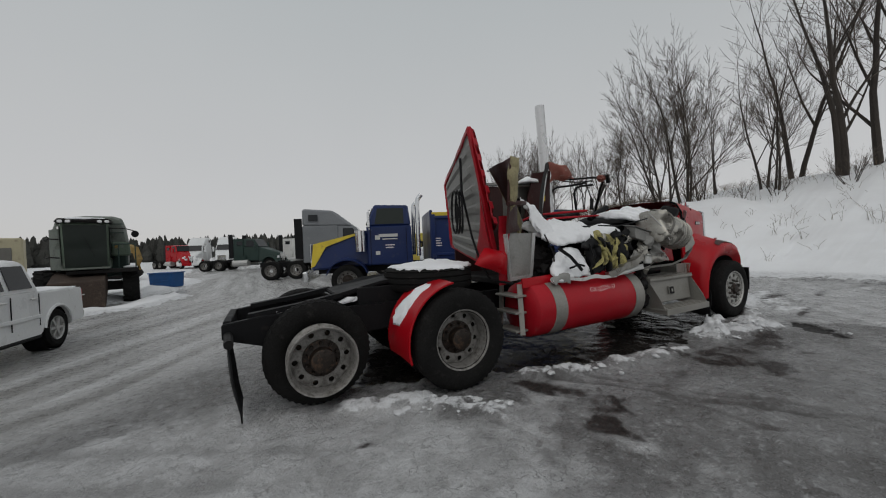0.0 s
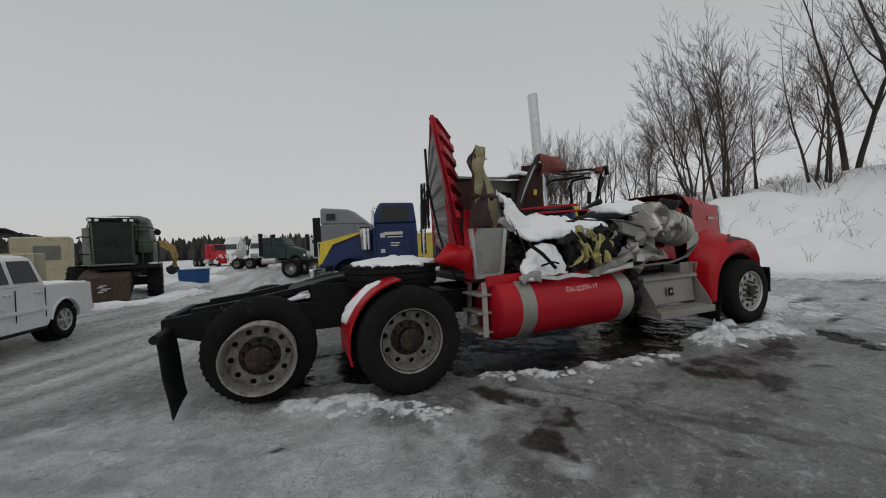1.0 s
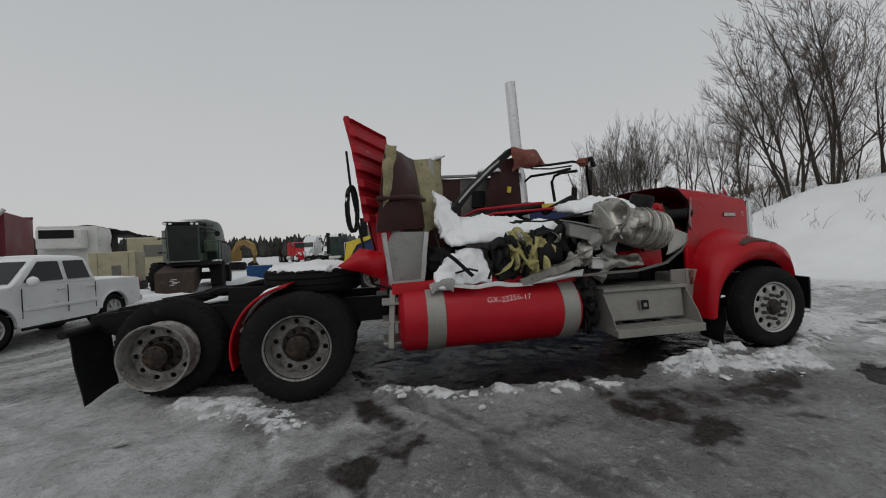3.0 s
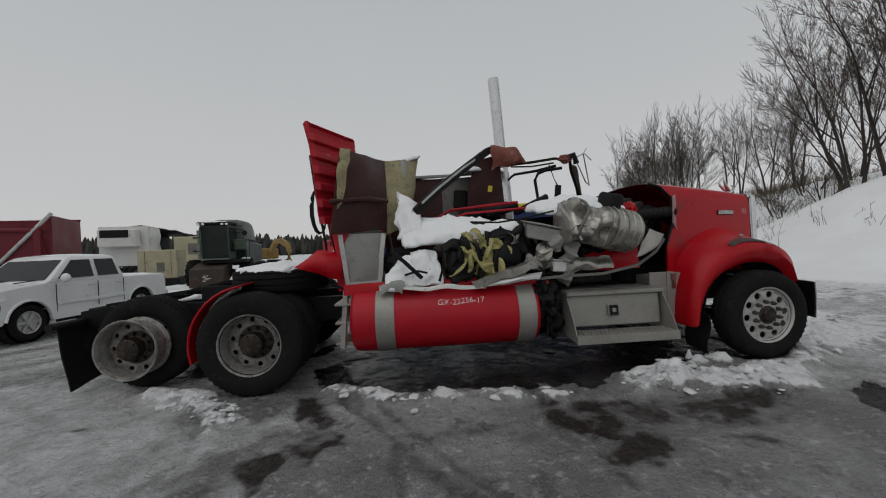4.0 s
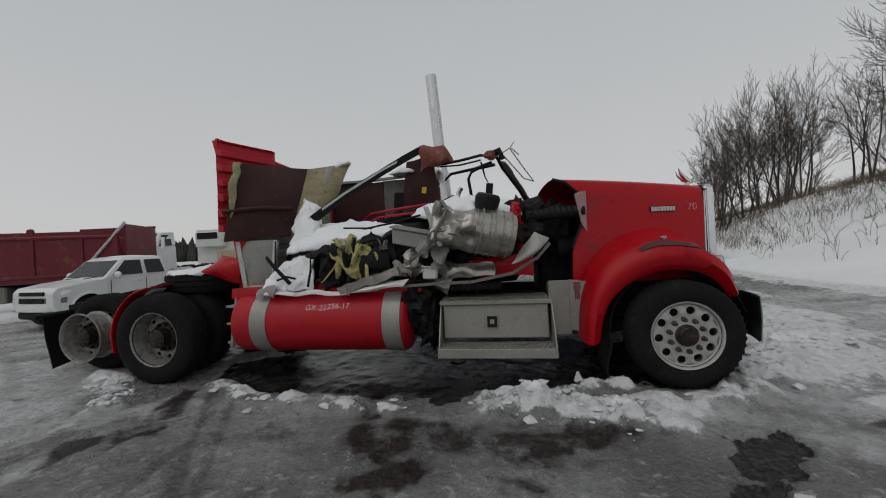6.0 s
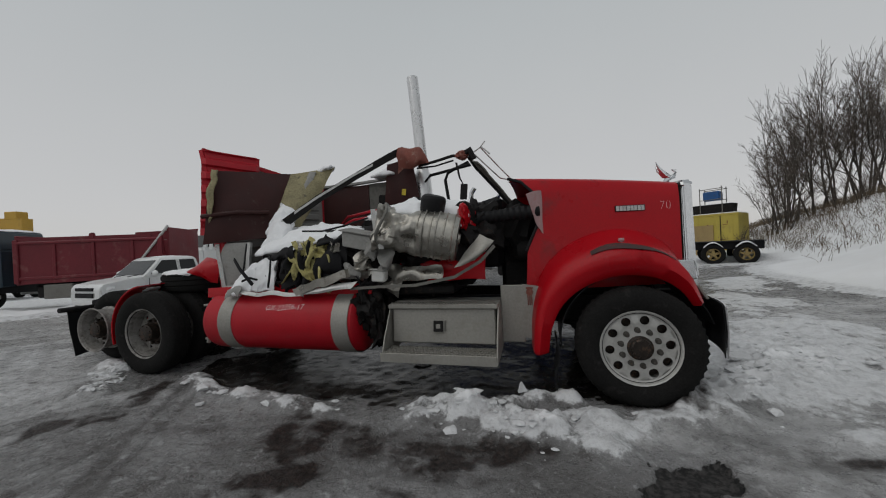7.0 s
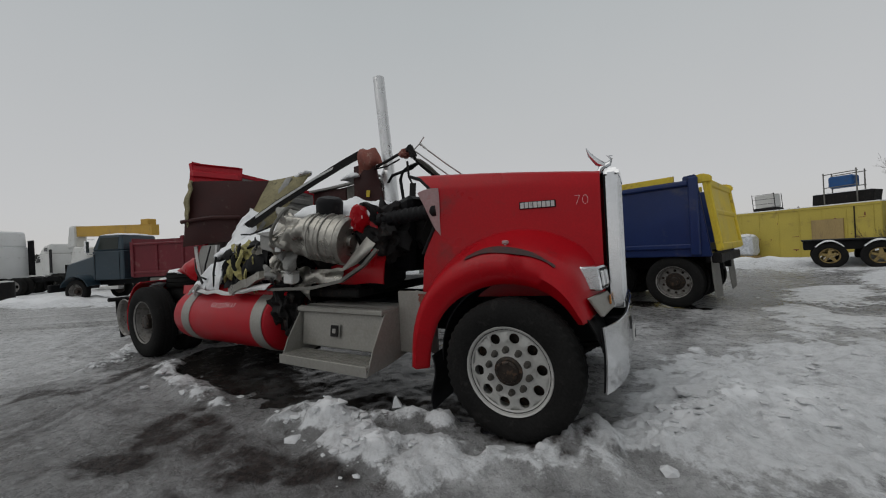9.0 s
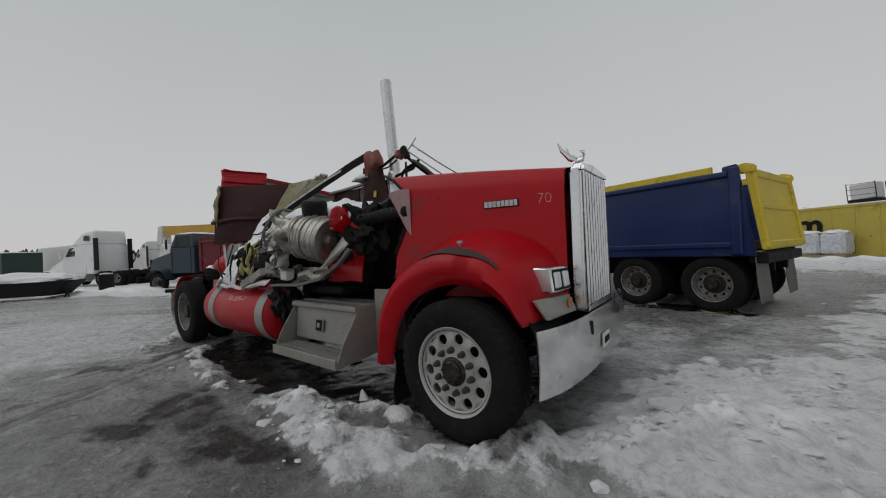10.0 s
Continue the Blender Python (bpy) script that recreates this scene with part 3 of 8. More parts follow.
def ground_material():
    m = bpy.data.materials.new("ice_snow_and_slush")
    m.use_nodes = True
    n, l = m.node_tree.nodes, m.node_tree.links
    b = n["Principled BSDF"]
    tc = n.new("ShaderNodeTexCoord")

    def nz(scale, detail, rough=0.6, stretch=None):
        t = n.new("ShaderNodeTexNoise")
        t.inputs["Scale"].default_value, t.inputs["Detail"].default_value, t.inputs["Roughness"].default_value = scale, detail, rough
        src = tc.outputs["Object"]
        if stretch:
            mp = n.new("ShaderNodeMapping")
            mp.inputs["Rotation"].default_value = (0, 0, radians(stretch[2]))
            mp.inputs["Scale"].default_value = (stretch[0], stretch[1], 1)
            l.new(src, mp.inputs[0])
            src = mp.outputs[0]
        l.new(src, t.inputs["Vector"])
        return t.outputs["Fac"]

    def attr(name):
        a = n.new("ShaderNodeAttribute")
        a.attribute_name = name
        return a.outputs["Fac"]

    def math2(op, a, c, clamp=False):
        x = n.new("ShaderNodeMath")
        x.operation, x.use_clamp = op, clamp
        for i, v in enumerate((a, c)):
            if isinstance(v, (int, float)):
                x.inputs[i].default_value = v
            else:
                l.new(v, x.inputs[i])
        return x.outputs[0]

    def ramp(v, lo, hi, a=0.0, c=1.0):
        r = n.new("ShaderNodeMapRange")
        r.interpolation_type = "SMOOTHSTEP"
        r.inputs["From Min"].default_value, r.inputs["From Max"].default_value = lo, hi
        r.inputs["To Min"].default_value, r.inputs["To Max"].default_value = a, c
        l.new(v, r.inputs["Value"])
        return r.outputs[0]

    def mix(f, a, c):
        x = n.new("ShaderNodeMix")
        x.data_type = "RGBA"
        l.new(f, x.inputs["Factor"])
        for key, v in (("A", a), ("B", c)):
            if isinstance(v, tuple):
                x.inputs[key].default_value = (*v, 1)
            else:
                l.new(v, x.inputs[key])
        return x.outputs["Result"]

    def mixf(f, a, c):
        x = n.new("ShaderNodeMix")
        x.data_type = "FLOAT"
        l.new(f, x.inputs["Factor"])
        for key, v in (("A", a), ("B", c)):
            if isinstance(v, float):
                x.inputs[key].default_value = v
            else:
                l.new(v, x.inputs[key])
        return x.outputs["Result"]

    broad, mid, fine = nz(0.55, 6), nz(2.6, 8, 0.65), nz(30, 6, 0.7)
    crust = nz(9.0, 8, 0.72)
    # thin cracks where ice plates meet
    vo = n.new("ShaderNodeTexVoronoi")
    vo.feature = "DISTANCE_TO_EDGE"
    vo.inputs["Scale"].default_value = 2.3
    wob = n.new("ShaderNodeTexNoise")
    wob.inputs["Scale"].default_value, wob.inputs["Detail"].default_value = 3.5, 5
    l.new(tc.outputs["Object"], wob.inputs["Vector"])
    wadd = n.new("ShaderNodeVectorMath")
    wadd.operation = "MULTIPLY_ADD"
    wadd.inputs[1].default_value = (0.55, 0.55, 0.55)
    l.new(wob.outputs["Color"], wadd.inputs[0])
    l.new(tc.outputs["Object"], wadd.inputs[2])
    l.new(wadd.outputs[0], vo.inputs["Vector"])
    crack = math2("MULTIPLY", ramp(vo.outputs["Distance"], 0.0, 0.022, 1.0, 0.0), ramp(mid, 0.45, 0.62))
    # clear grey ice, frosted ice, pits and grains
    ice = mix(ramp(broad, 0.36, 0.66), (0.128, 0.125, 0.123), (0.268, 0.267, 0.270))
    frost = mix(ramp(mid, 0.36, 0.66), (0.40, 0.40, 0.402), (0.60, 0.603, 0.61))
    pf = ramp(math2("ADD", attr("pale"), math2("MULTIPLY", math2("SUBTRACT", mid, 0.5), 0.9)), 0.1, 0.9)
    ice = mix(pf, ice, frost)
    ice = mix(ramp(crust, 0.555, 0.615, 0.0, 0.5), ice, (0.54, 0.545, 0.555))
    pit = math2("MULTIPLY", ramp(nz(3.4, 10, 0.70), 0.42, 0.385, 0.0, 0.75), ramp(attr("pale"), 0.0, 1.0, 1.0, 0.35))
    ice = mix(pit, ice, (0.085, 0.078, 0.074))
    ice = mix(ramp(fine, 0.62, 0.66, 0.0, 0.5), ice, (0.62, 0.63, 0.64))
    ice = mix(math2("MULTIPLY", crack, 0.6), ice, (0.11, 0.108, 0.106))
    grain = nz(95, 4, 0.8)
    ice = mix(ramp(grain, 0.56, 0.64, 0.0, 0.28), ice, (0.62, 0.625, 0.63))
    ice = mix(ramp(grain, 0.44, 0.36, 0.0, 0.40), ice, (0.07, 0.066, 0.063))
    lane = n.new("ShaderNodeCombineXYZ")
    l.new(attr("across"), lane.inputs[0])
    l.new(math2("MULTIPLY", attr("along"), 0.10), lane.inputs[1])
    ln = n.new("ShaderNodeTexNoise")
    ln.inputs["Scale"].default_value, ln.inputs["Detail"].default_value, ln.inputs["Roughness"].default_value = 1.5, 7, 0.68
    l.new(lane.outputs[0], ln.inputs["Vector"])
    streak = math2("ADD", ln.outputs["Fac"], math2("MULTIPLY", math2("SUBTRACT", mid, 0.5), 0.18))
    roadc = mix(ramp(streak, 0.36, 0.60), (0.24, 0.235, 0.228), (0.50, 0.50, 0.50))
    roadc = mix(ramp(streak, 0.58, 0.66), roadc, (0.62, 0.625, 0.63))
    col = mix(math2("MULTIPLY", attr("road"), 0.9), ice, roadc)
    rf = math2("MULTIPLY", attr("rut"), ramp(crust, 0.36, 0.56, 0.25, 0.8))
    col = mix(rf, col, (0.055, 0.050, 0.047))
    # trodden and drifted snow
    drift = ramp(attr("snow"), 0.9, 1.3)
    snowc = mix(ramp(crust, 0.30, 0.60), (0.52, 0.525, 0.535), (0.77, 0.78, 0.795))
    snowc = mix(drift, snowc, mix(ramp(broad, 0.3, 0.7), (0.78, 0.785, 0.795), (0.85, 0.86, 0.875)))
    sn = math2("ADD", attr("snow"), math2("MULTIPLY", math2("SUBTRACT", mid, 0.5), 1.2))
    sn = math2("ADD", sn, math2("MULTIPLY", math2("SUBTRACT", crust, 0.5), 0.9))
    sf = ramp(sn, 0.38, 0.58)
    col = mix(sf, col, snowc)
    # oily grit, brown to black
    grit = mix(ramp(fine, 0.4, 0.66), (0.010, 0.007, 0.006), (0.050, 0.036, 0.031))
    of = ramp(math2("ADD", attr("oil"), math2("ADD", math2("MULTIPLY", math2("SUBTRACT", mid, 0.5), 0.7), math2("MULTIPLY", math2("SUBTRACT", crust, 0.5), 0.9))), 0.16, 0.58)
    col = mix(math2("MULTIPLY", of, 0.95), col, grit)
    # melt water and under-truck shade, both put into the colour as near black
    mf = ramp(math2("ADD", attr("melt_shade"), math2("ADD", math2("MULTIPLY", math2("SUBTRACT", mid, 0.5), 0.5), math2("MULTIPLY", math2("SUBTRACT", crust, 0.5), 0.45))), 0.40, 0.58)
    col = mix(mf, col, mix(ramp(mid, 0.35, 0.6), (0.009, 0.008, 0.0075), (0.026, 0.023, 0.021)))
    hf = ramp(math2("ADD", attr("hole"), math2("MULTIPLY", math2("SUBTRACT", crust, 0.5), 2.2)), 0.44, 0.52)
    col = mix(hf, col, mix(ramp(fine, 0.42, 0.62), (0.010, 0.010, 0.010), (0.070, 0.066, 0.064)))
    l.new(col, b.inputs["Base Color"])
    rough = mixf(sf, mixf(ramp(crust, 0.38, 0.62), 0.17, 0.48), 0.8)
    rough = mixf(mf, rough, mixf(ramp(crust, 0.40, 0.62), 0.06, 0.30))
    rough = mixf(hf, rough, 0.7)
    l.new(rough, b.inputs["Roughness"])
    l.new(mixf(mf, mixf(of, 0.46, 0.2), 0.14), b.inputs["Specular IOR Level"])
    hgt = math2("ADD", math2("ADD", math2("MULTIPLY", mid, 1.2), math2("MULTIPLY", crust, 1.1)), math2("SUBTRACT", math2("MULTIPLY", fine, 0.5), math2("MULTIPLY", hf, 0.8)))
    bp = n.new("ShaderNodeBump")
    bp.inputs["Distance"].default_value = 0.035
    l.new(hgt, bp.inputs["Height"])
    l.new(mixf(drift, mixf(mf, 1.0, 0.10), 0.22), bp.inputs["Strength"])
    l.new(bp.outputs[0], b.inputs["Normal"])
    return m


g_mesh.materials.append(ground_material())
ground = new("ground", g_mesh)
tagged(ground, "icy snow-covered yard with dark oily meltwater, painted shade under trucks, and a snowy bank", "ground", kind="structure")


def gz(x, y):
    return float(ground_at(np.array([x]), np.array([y]))[0][0])


# loose lumps of snow and ice along the ridges
rnd = random.Random(17)
tmpl = Sh()
bmesh.ops.create_icosphere(tmpl.bm, subdivisions=1, radius=1.0)
tv = [v.co.copy() for v in tmpl.bm.verts]
tf = [[v.index for v in f.verts] for f in tmpl.bm.faces]
tmpl.bm.free()
cv, cf = [], []
for k in range(1000):
    pts, hh, w = rnd.choices(RIDGES[:7], weights=(2, 5, 2, 4, 5, 8, 1))[0]
    i = rnd.randrange(len(pts) - 1)
    u = rnd.random()
    x = pts[i][0] + (pts[i + 1][0] - pts[i][0]) * u + rnd.gauss(0, w * 0.6)
    y = pts[i][1] + (pts[i + 1][1] - pts[i][1]) * u + rnd.gauss(0, w * 0.6)
    q = min(0.006 * math.exp(rnd.gauss(0.6, 0.8)), 0.055)
    if y > 3.5 and y < 6.0 and x < 8.6:
        continue
    z = GH[min(np.searchsorted(gx, x), nx - 1), min(np.searchsorted(gy, y), ny - 1)] + q * 0.1
    a, fl = rnd.uniform(0, 6.28), rnd.uniform(0.3, 0.6)
    base = len(cv)
    ca, sa = math.cos(a), math.sin(a)
    for v in tv:
        s1 = q * rnd.uniform(0.55, 1.3)
        vx, vy = v.x * ca - v.y * sa, v.x * sa + v.y * ca
        cv.append((x + vx * s1 * 1.25, y + vy * s1, z + v.z * s1 * fl))
    cf += [[base + i for i in f] for f in tf]
cm = bpy.data.meshes.new("snow_chunks")
cm.from_pydata(cv, [], cf)
cm.materials.append(GSNOW)
tagged(new("snow_chunks", cm), "broken lumps of snow and ice on the yard", "snow", kind="stuff")


# flat plates of broken ice lying on the snow
for x, y, r, th, rz in ((9.05, 4.75, 0.24, 0.03, 20), (9.35, 4.45, 0.10, 0.025, 70), (9.75, 5.55, 0.08, 0.04, 10), (3.72, 2.98, 0.05, 0.025, 40), (7.62, 2.20, 0.06, 0.02, 15)):
    s = Sh()
    rr = random.Random(int(x * 100))
    ring = [(math.cos(a) * r * rr.uniform(0.6, 1.15), math.sin(a) * r * 0.62 * rr.uniform(0.6, 1.15), 0) for a in (2 * math.pi * k / 9 for k in range(9))]
    s.prism(ring, (0, 0, th), th * 0.25)
    single("ice_plate", s, GSNOW, pose(x, y, gz(x, y) + 0.012, rr.uniform(-5, 5), rr.uniform(-5, 5), rz), "flat plate of broken whitish ice on the yard", "ice", "ice plates")
s = Sh()
s.hexa([(-0.045, -0.02, 0), (0.045, -0.02, 0), (0.04, 0.02, 0), (-0.04, 0.02, 0), (-0.012, -0.008, 0.085), (0.008, -0.008, 0.10), (0.008, 0.006, 0.10), (-0.012, 0.006, 0.085)], 0.004)
single("ice_shard", s, GSNOW, pose(6.78, 3.60, gz(6.78, 3.60) + 0.03, 6, -8, 20), "small upright shard of ice on the snow ridge", "ice")

# ---- the wrecked red tractor ----
CY = 4.78
ORG = Vector((4.6, CY, 0))
rig = thing("wrecked_semi_truck", Matrix.Translation(ORG), "red long-nosed semi tractor with a crushed cab on icy snow", "truck")
NEG = tuple(-ORG)


def rp(name, sh, mat, label="", parent=None, smooth=True, sharp=35):
    """A part of the tractor, built in place."""
    return part(name, sh, mat, parent or rig, label, (0, 0, 0) if parent else NEG, smooth, sharp)


def tyre_shape(r=0.51, rim=0.292, w=0.28, seg=96, tread=True):
    """A tyre about the y axis, its middle at the origin."""
    s = Sh()
    h = w / 2
    prof = [(rim, -h * 0.72), (rim + 0.03, -h * 0.86), (rim + 0.10, -h * 1.0), (r - 0.07, -h * 0.98), (r - 0.022, -h * 0.86), (r - 0.004, -h * 0.74)]
    for k in (-0.5, 0.0, 0.5):
        prof += [(r, h * (k - 0.19)), (r, h * (k + 0.13)), (r - 0.014, h * (k + 0.15)), (r - 0.014, h * (k + 0.19))] if tread else [(r, h * k)]
    prof += [(r - 0.004, h * 0.74), (r - 0.022, h * 0.86), (r - 0.07, h * 0.98), (rim + 0.10, h), (rim + 0.03, h * 0.86), (rim, h * 0.72)]
    s.lathe(prof, (0, 0, 0), (0, 1, 0), seg)
    if tread:  # notched shoulders
        for v in s.bm.verts:
            q = math.hypot(v.co.x, v.co.z)
            if q > r - 0.03 and abs(v.co.y) > h * 0.6:
                k = round(math.atan2(v.co.z, v.co.x) / (2 * math.pi) * seg)
                if k % 2:
                    v.co.x *= 1 - 0.016 / q
                    v.co.z *= 1 - 0.016 / q
    return s


def rim_shape(r=0.317, w=0.21, dish=0.03, holes=10, hole_r=0.030, hole_at=0.235, steel=True, seg=40):
    """A disc wheel that faces -y; dish: how far the disc lies behind the outer lip. The hand holes are open."""
    s = Sh()
    bar = [(r, 0.0), (r + 0.006, 0.012), (r - 0.006, 0.024), (r - 0.026, 0.034), (r - 0.03, w * 0.5), (r - 0.03, w - 0.03), (r, w)]
    s.lathe(bar, (0, 0, 0), (0, 1, 0), seg)
    s.lathe([(r, 0.0), (r - 0.012, 0.006), (r - 0.024, 0.03), (r - 0.036, max(dish, 0.03))], (0, 0, 0), (0, 1, 0), seg)
    # the disc: rings of quads with gaps for the hand holes
    n = holes * 6
    rad = [0.10, 0.175, hole_at - hole_r, hole_at - hole_r * 0.4, hole_at + hole_r * 0.4, hole_at + hole_r, r - 0.034]
    dep = [dish - 0.012, dish + 0.004, dish - 0.004, dish - 0.002, dish + 0.002, dish + 0.006, dish + 0.012]
    for side in (0.0, 0.014):
        ring = [[s.bm.verts.new((q * math.cos(2 * math.pi * i / n), d + side, q * math.sin(2 * math.pi * i / n))) for i in range(n)] for q, d in zip(rad, dep)]
        for k in range(len(rad) - 1):
            for i in range(n):
                j = (i + 1) % n
                ph = i % 6
                if k in (2, 3, 4) and ph in (1, 2, 3, 4):
                    continue
                s.bm.faces.new((ring[k][i], ring[k][j], ring[k + 1][j], ring[k + 1][i]))
    for i in range(holes):  # the walls of the hand holes and the wheel nuts
        a = 2 * math.pi * (i * 6 + 3) / n
        c = (hole_at * math.cos(a), dish - 0.002, hole_at * math.sin(a))
        wide = max(1.66 * hole_r, 0.054)
        s.lathe([(wide, 0.005), (hole_r * 1.02, 0.004), (hole_r * 1.0, 0.006), (hole_r * 1.0, 0.018), (wide, 0.018)], c, (0, 1, 0), 18)
    return s


def hub_shape(dish, out=0.1, r=0.085):
    s = Sh()
    s.lathe([(0.0, dish + 0.075), (0.278, dish + 0.075), (0.278, dish + 0.085), (0.0, dish + 0.09)], (0, 0, 0), (0, 1, 0), 28)
    if out > 0.1:  # grimy flange under the nuts
        s.lathe([(0.178, dish + 0.006), (0.174, dish - 0.012), (0.16, dish - 0.016), (r, dish - 0.018)], (0, 0, 0), (0, 1, 0), 28)
    s.lathe([(r * 1.25, dish + 0.02), (r * 1.22, dish - 0.02), (r, dish - 0.03), (r * 0.96, dish - out), (r * 0.8, dish - out - 0.012), (r * 0.3, dish - out - 0.016), (0.0, dish - out - 0.016)], (0, 0, 0), (0, 1, 0), 20)
    for i in range(8):
        a = math.pi * i / 4
        s.cyl((r * 0.8 * math.cos(a), dish - out - 0.02, r * 0.8 * math.sin(a)), (r * 0.8 * math.cos(a), dish - out, r * 0.8 * math.sin(a)), 0.009, None, 6)
    return s


def nut_shape(dish):
    s = Sh()
    s.lathe([(0.026, 0.004), (0.025, -0.010), (0.021, -0.012), (0.020, -0.040), (0.012, -0.052), (0.0, -0.052)], (0, dish, 0), (0, 1, 0), 8)
    return s


BIG_TYRE = tyre_shape(0.53, 0.292, 0.29).mesh("tyre", TYRE)
TYRE_ME = tyre_shape().mesh("tyre", TYRE)
FRONT_RIM = rim_shape(dish=0.035, hole_r=0.038).mesh("wheel", FRONTALU)
DEEP_RIM = rim_shape(dish=0.165, w=0.22, hole_r=0.026, hole_at=0.238).mesh("wheel", STEELW)
FRONT_HUB = hub_shape(0.035, 0.045, 0.085).mesh("hub", HUB)
DEEP_HUB = hub_shape(0.165, 0.13, 0.115).mesh("hub", HUB)
FRONT_NUTS = nut_shape(0.035).mesh("wheel_nut", NUTS)
DEEP_NUTS = nut_shape(0.165).mesh("wheel_nut", HUB)
FLIP = Matrix.Rotation(math.pi, 4, "Z")


def wheel_at(parent, x, y, z, rim_me, tyre=True, hub_me=None, far=False, spin=0.0, tyre_off=0.12, off=(0, 0, 0), label="", tyre_me=None):
    """A wheel whose outer lip stands at y and faces the near side, or the far side."""
    w = new("wheel", rim_me)
    w.parent = parent
    m = Matrix.Translation(Vector((x, y, z)) + Vector(off))
    if far:
        m = m @ FLIP
    w.matrix_basis = m @ Matrix.Rotation(spin, 4, "Y")
    tagged(w, label)
    if tyre:
        t = new("tyre", tyre_me or TYRE_ME)
        t.parent = w
        t.location = (0, tyre_off, 0)
    if hub_me:
        h = new("hub", hub_me)
        h.parent = w
        for i in range(10):
            b = 2 * math.pi * (i + 0.98) / 10
            k = new("wheel_nut", FRONT_NUTS if rim_me is FRONT_RIM else DEEP_NUTS)
            k.parent = w
            k.location = (0.150 * math.cos(b), 0, 0.150 * math.sin(b))
    return w


for far in (False, True):
    side = (lambda d: 2 * CY - d) if far else (lambda d: d)
    wheel_at(rig, 7.77, side(3.60), 0.505, FRONT_RIM, True, FRONT_HUB, far, 0.2, 0.125, NEG, "ten-hole aluminium front wheel")
    wheel_at(rig, 2.07, side(3.57), 0.525, DEEP_RIM, True, DEEP_HUB, far, 0.5, 0.125, NEG, "deep grey steel dual wheel", BIG_TYRE)
    wheel_at(rig, 2.07, side(4.24), 0.525, DEEP_RIM, True, None, not far, 0.1, 0.125, NEG, "", BIG_TYRE)
    wheel_at(rig, 0.71, side(3.80), 0.49, DEEP_RIM, far, DEEP_HUB, far, 0.9, 0.125, NEG, "deep grey steel wheel left without its tyre" if not far else "")
    wheel_at(rig, 0.71, side(4.30), 0.51, DEEP_RIM, True, None, not far, 0.3, 0.125, NEG)

# chassis
for y in (CY - 0.42, CY + 0.42):
    s = Sh()
    s.prism([(-0.12, y, 0.72), (0.25, y, 0.60), (8.3, y, 0.60), (8.3, y, 0.86), (0.2, y, 0.90), (-0.12, y, 0.86)], (0, 0.09 if y > CY else -0.09, 0), 0.008)
    rp("frame_rail", s, BLACK)
s = Sh()
s.box((-0.08, CY, 0.78), (0.07, 0.84, 0.2), bevel=0.01)
rp("end_crossmember", s, BLACK)
for x in (1.38, 2.9, 4.4, 5.9):
    s = Sh()
    s.box((x, CY, 0.75), (0.16, 0.8, 0.2), bevel=0.015)
    rp("crossmember", s, BLACK)
for x in (0.71, 2.05):
    s = Sh()
    s.lathe([(0.075, -0.95), (0.08, -0.3), (0.19, -0.16), (0.22, 0), (0.19, 0.16), (0.08, 0.3), (0.075, 0.95)], (x, CY, 0.49), (0, 1, 0), 18, True)
    s.lathe([(0.07, 0), (0.13, 0.1), (0.11, 0.35), (0.05, 0.5)], (x, CY, 0.5), (1, 0, 0.1), 14, True)
    rp("drive_axle", s, DARK)
s = Sh()
s.bar([(7.77, 3.9, 0.47), (7.77, 4.3, 0.36), (7.77, 5.26, 0.36), (7.77, 5.66, 0.47)], 0.12, 0.12)
rp("front_axle", s, DARK)
for y in (CY - 0.42, CY + 0.42):
    s = Sh()
    for z, h in ((0.40, 0.9), (0.435, 1.15), (0.47, 1.4)):
        s.bar([(7.77 - h / 2, y, z + 0.13), (7.77, y, z), (7.77 + h / 2, y, z + 0.13)], 0.09, 0.025)
    rp("leaf_spring", s, DARK)
    for x in (0.71, 2.05):
        s = Sh()
        s.lathe([(0.10, 0), (0.14, 0.04), (0.14, 0.12), (0.11, 0.16), (0.14, 0.2), (0.13, 0.26)], (x + 0.28, y, 0.42), (0, 0, 1), 18, True)
        rp("air_spring", s, RUBBER)

# coupling plate, ramps
s = Sh()
s.prism([(0.95, CY - 0.36, 0.98), (1.45, CY - 0.42, 1.10), (2.0, CY - 0.36, 1.13), (2.0, CY + 0.36, 1.13), (1.45, CY + 0.42, 1.10), (0.95, CY + 0.36, 0.98)], (0, 0, 0.045), 0.01)
s.box((1.45, CY - 0.4, 0.98), (0.55, 0.06, 0.2), bevel=0.01)
s.box((1.45, CY + 0.4, 0.98), (0.55, 0.06, 0.2), bevel=0.01)
rp("fifth_wheel_plate", s, BLACK, "black greased coupling plate")
for y in (CY - 0.38, CY + 0.38):
    s = Sh()
    s.bar([(0.1, y, 0.90), (0.55, y, 0.95), (1.0, y, 1.02)], 0.10, 0.05)
    rp("ramp_rail", s, BLACK)

# mud flap at the tail, with its hanger tube
s = Sh()
s.tube([(-0.10, CY - 0.3, 0.75), (-0.06, 4.2, 0.76), (-0.03, 3.82, 0.77)], 0.038, 10)
rp("flap_hanger", s, DARK)
s = Sh()
s.sheet(quad((-0.05, 3.92, 0.74), (-0.07, 4.46, 0.74), (0.02, 4.42, 0.10), (0.03, 3.95, 0.05), (-0.04, 0, 0)), 6, 8, 0.012, 0.012, 3)
rp("mud_flap", s, RUBBER)

# quarter fender behind the front drive tyre
def arc_fender(u, v):
    a = radians(98 + 98 * u)
    return (2.07 + 0.60 * math.cos(a), 3.60 + 0.60 * v, 0.53 + 0.60 * math.sin(a) + 0.012 * math.sin(math.pi * v))


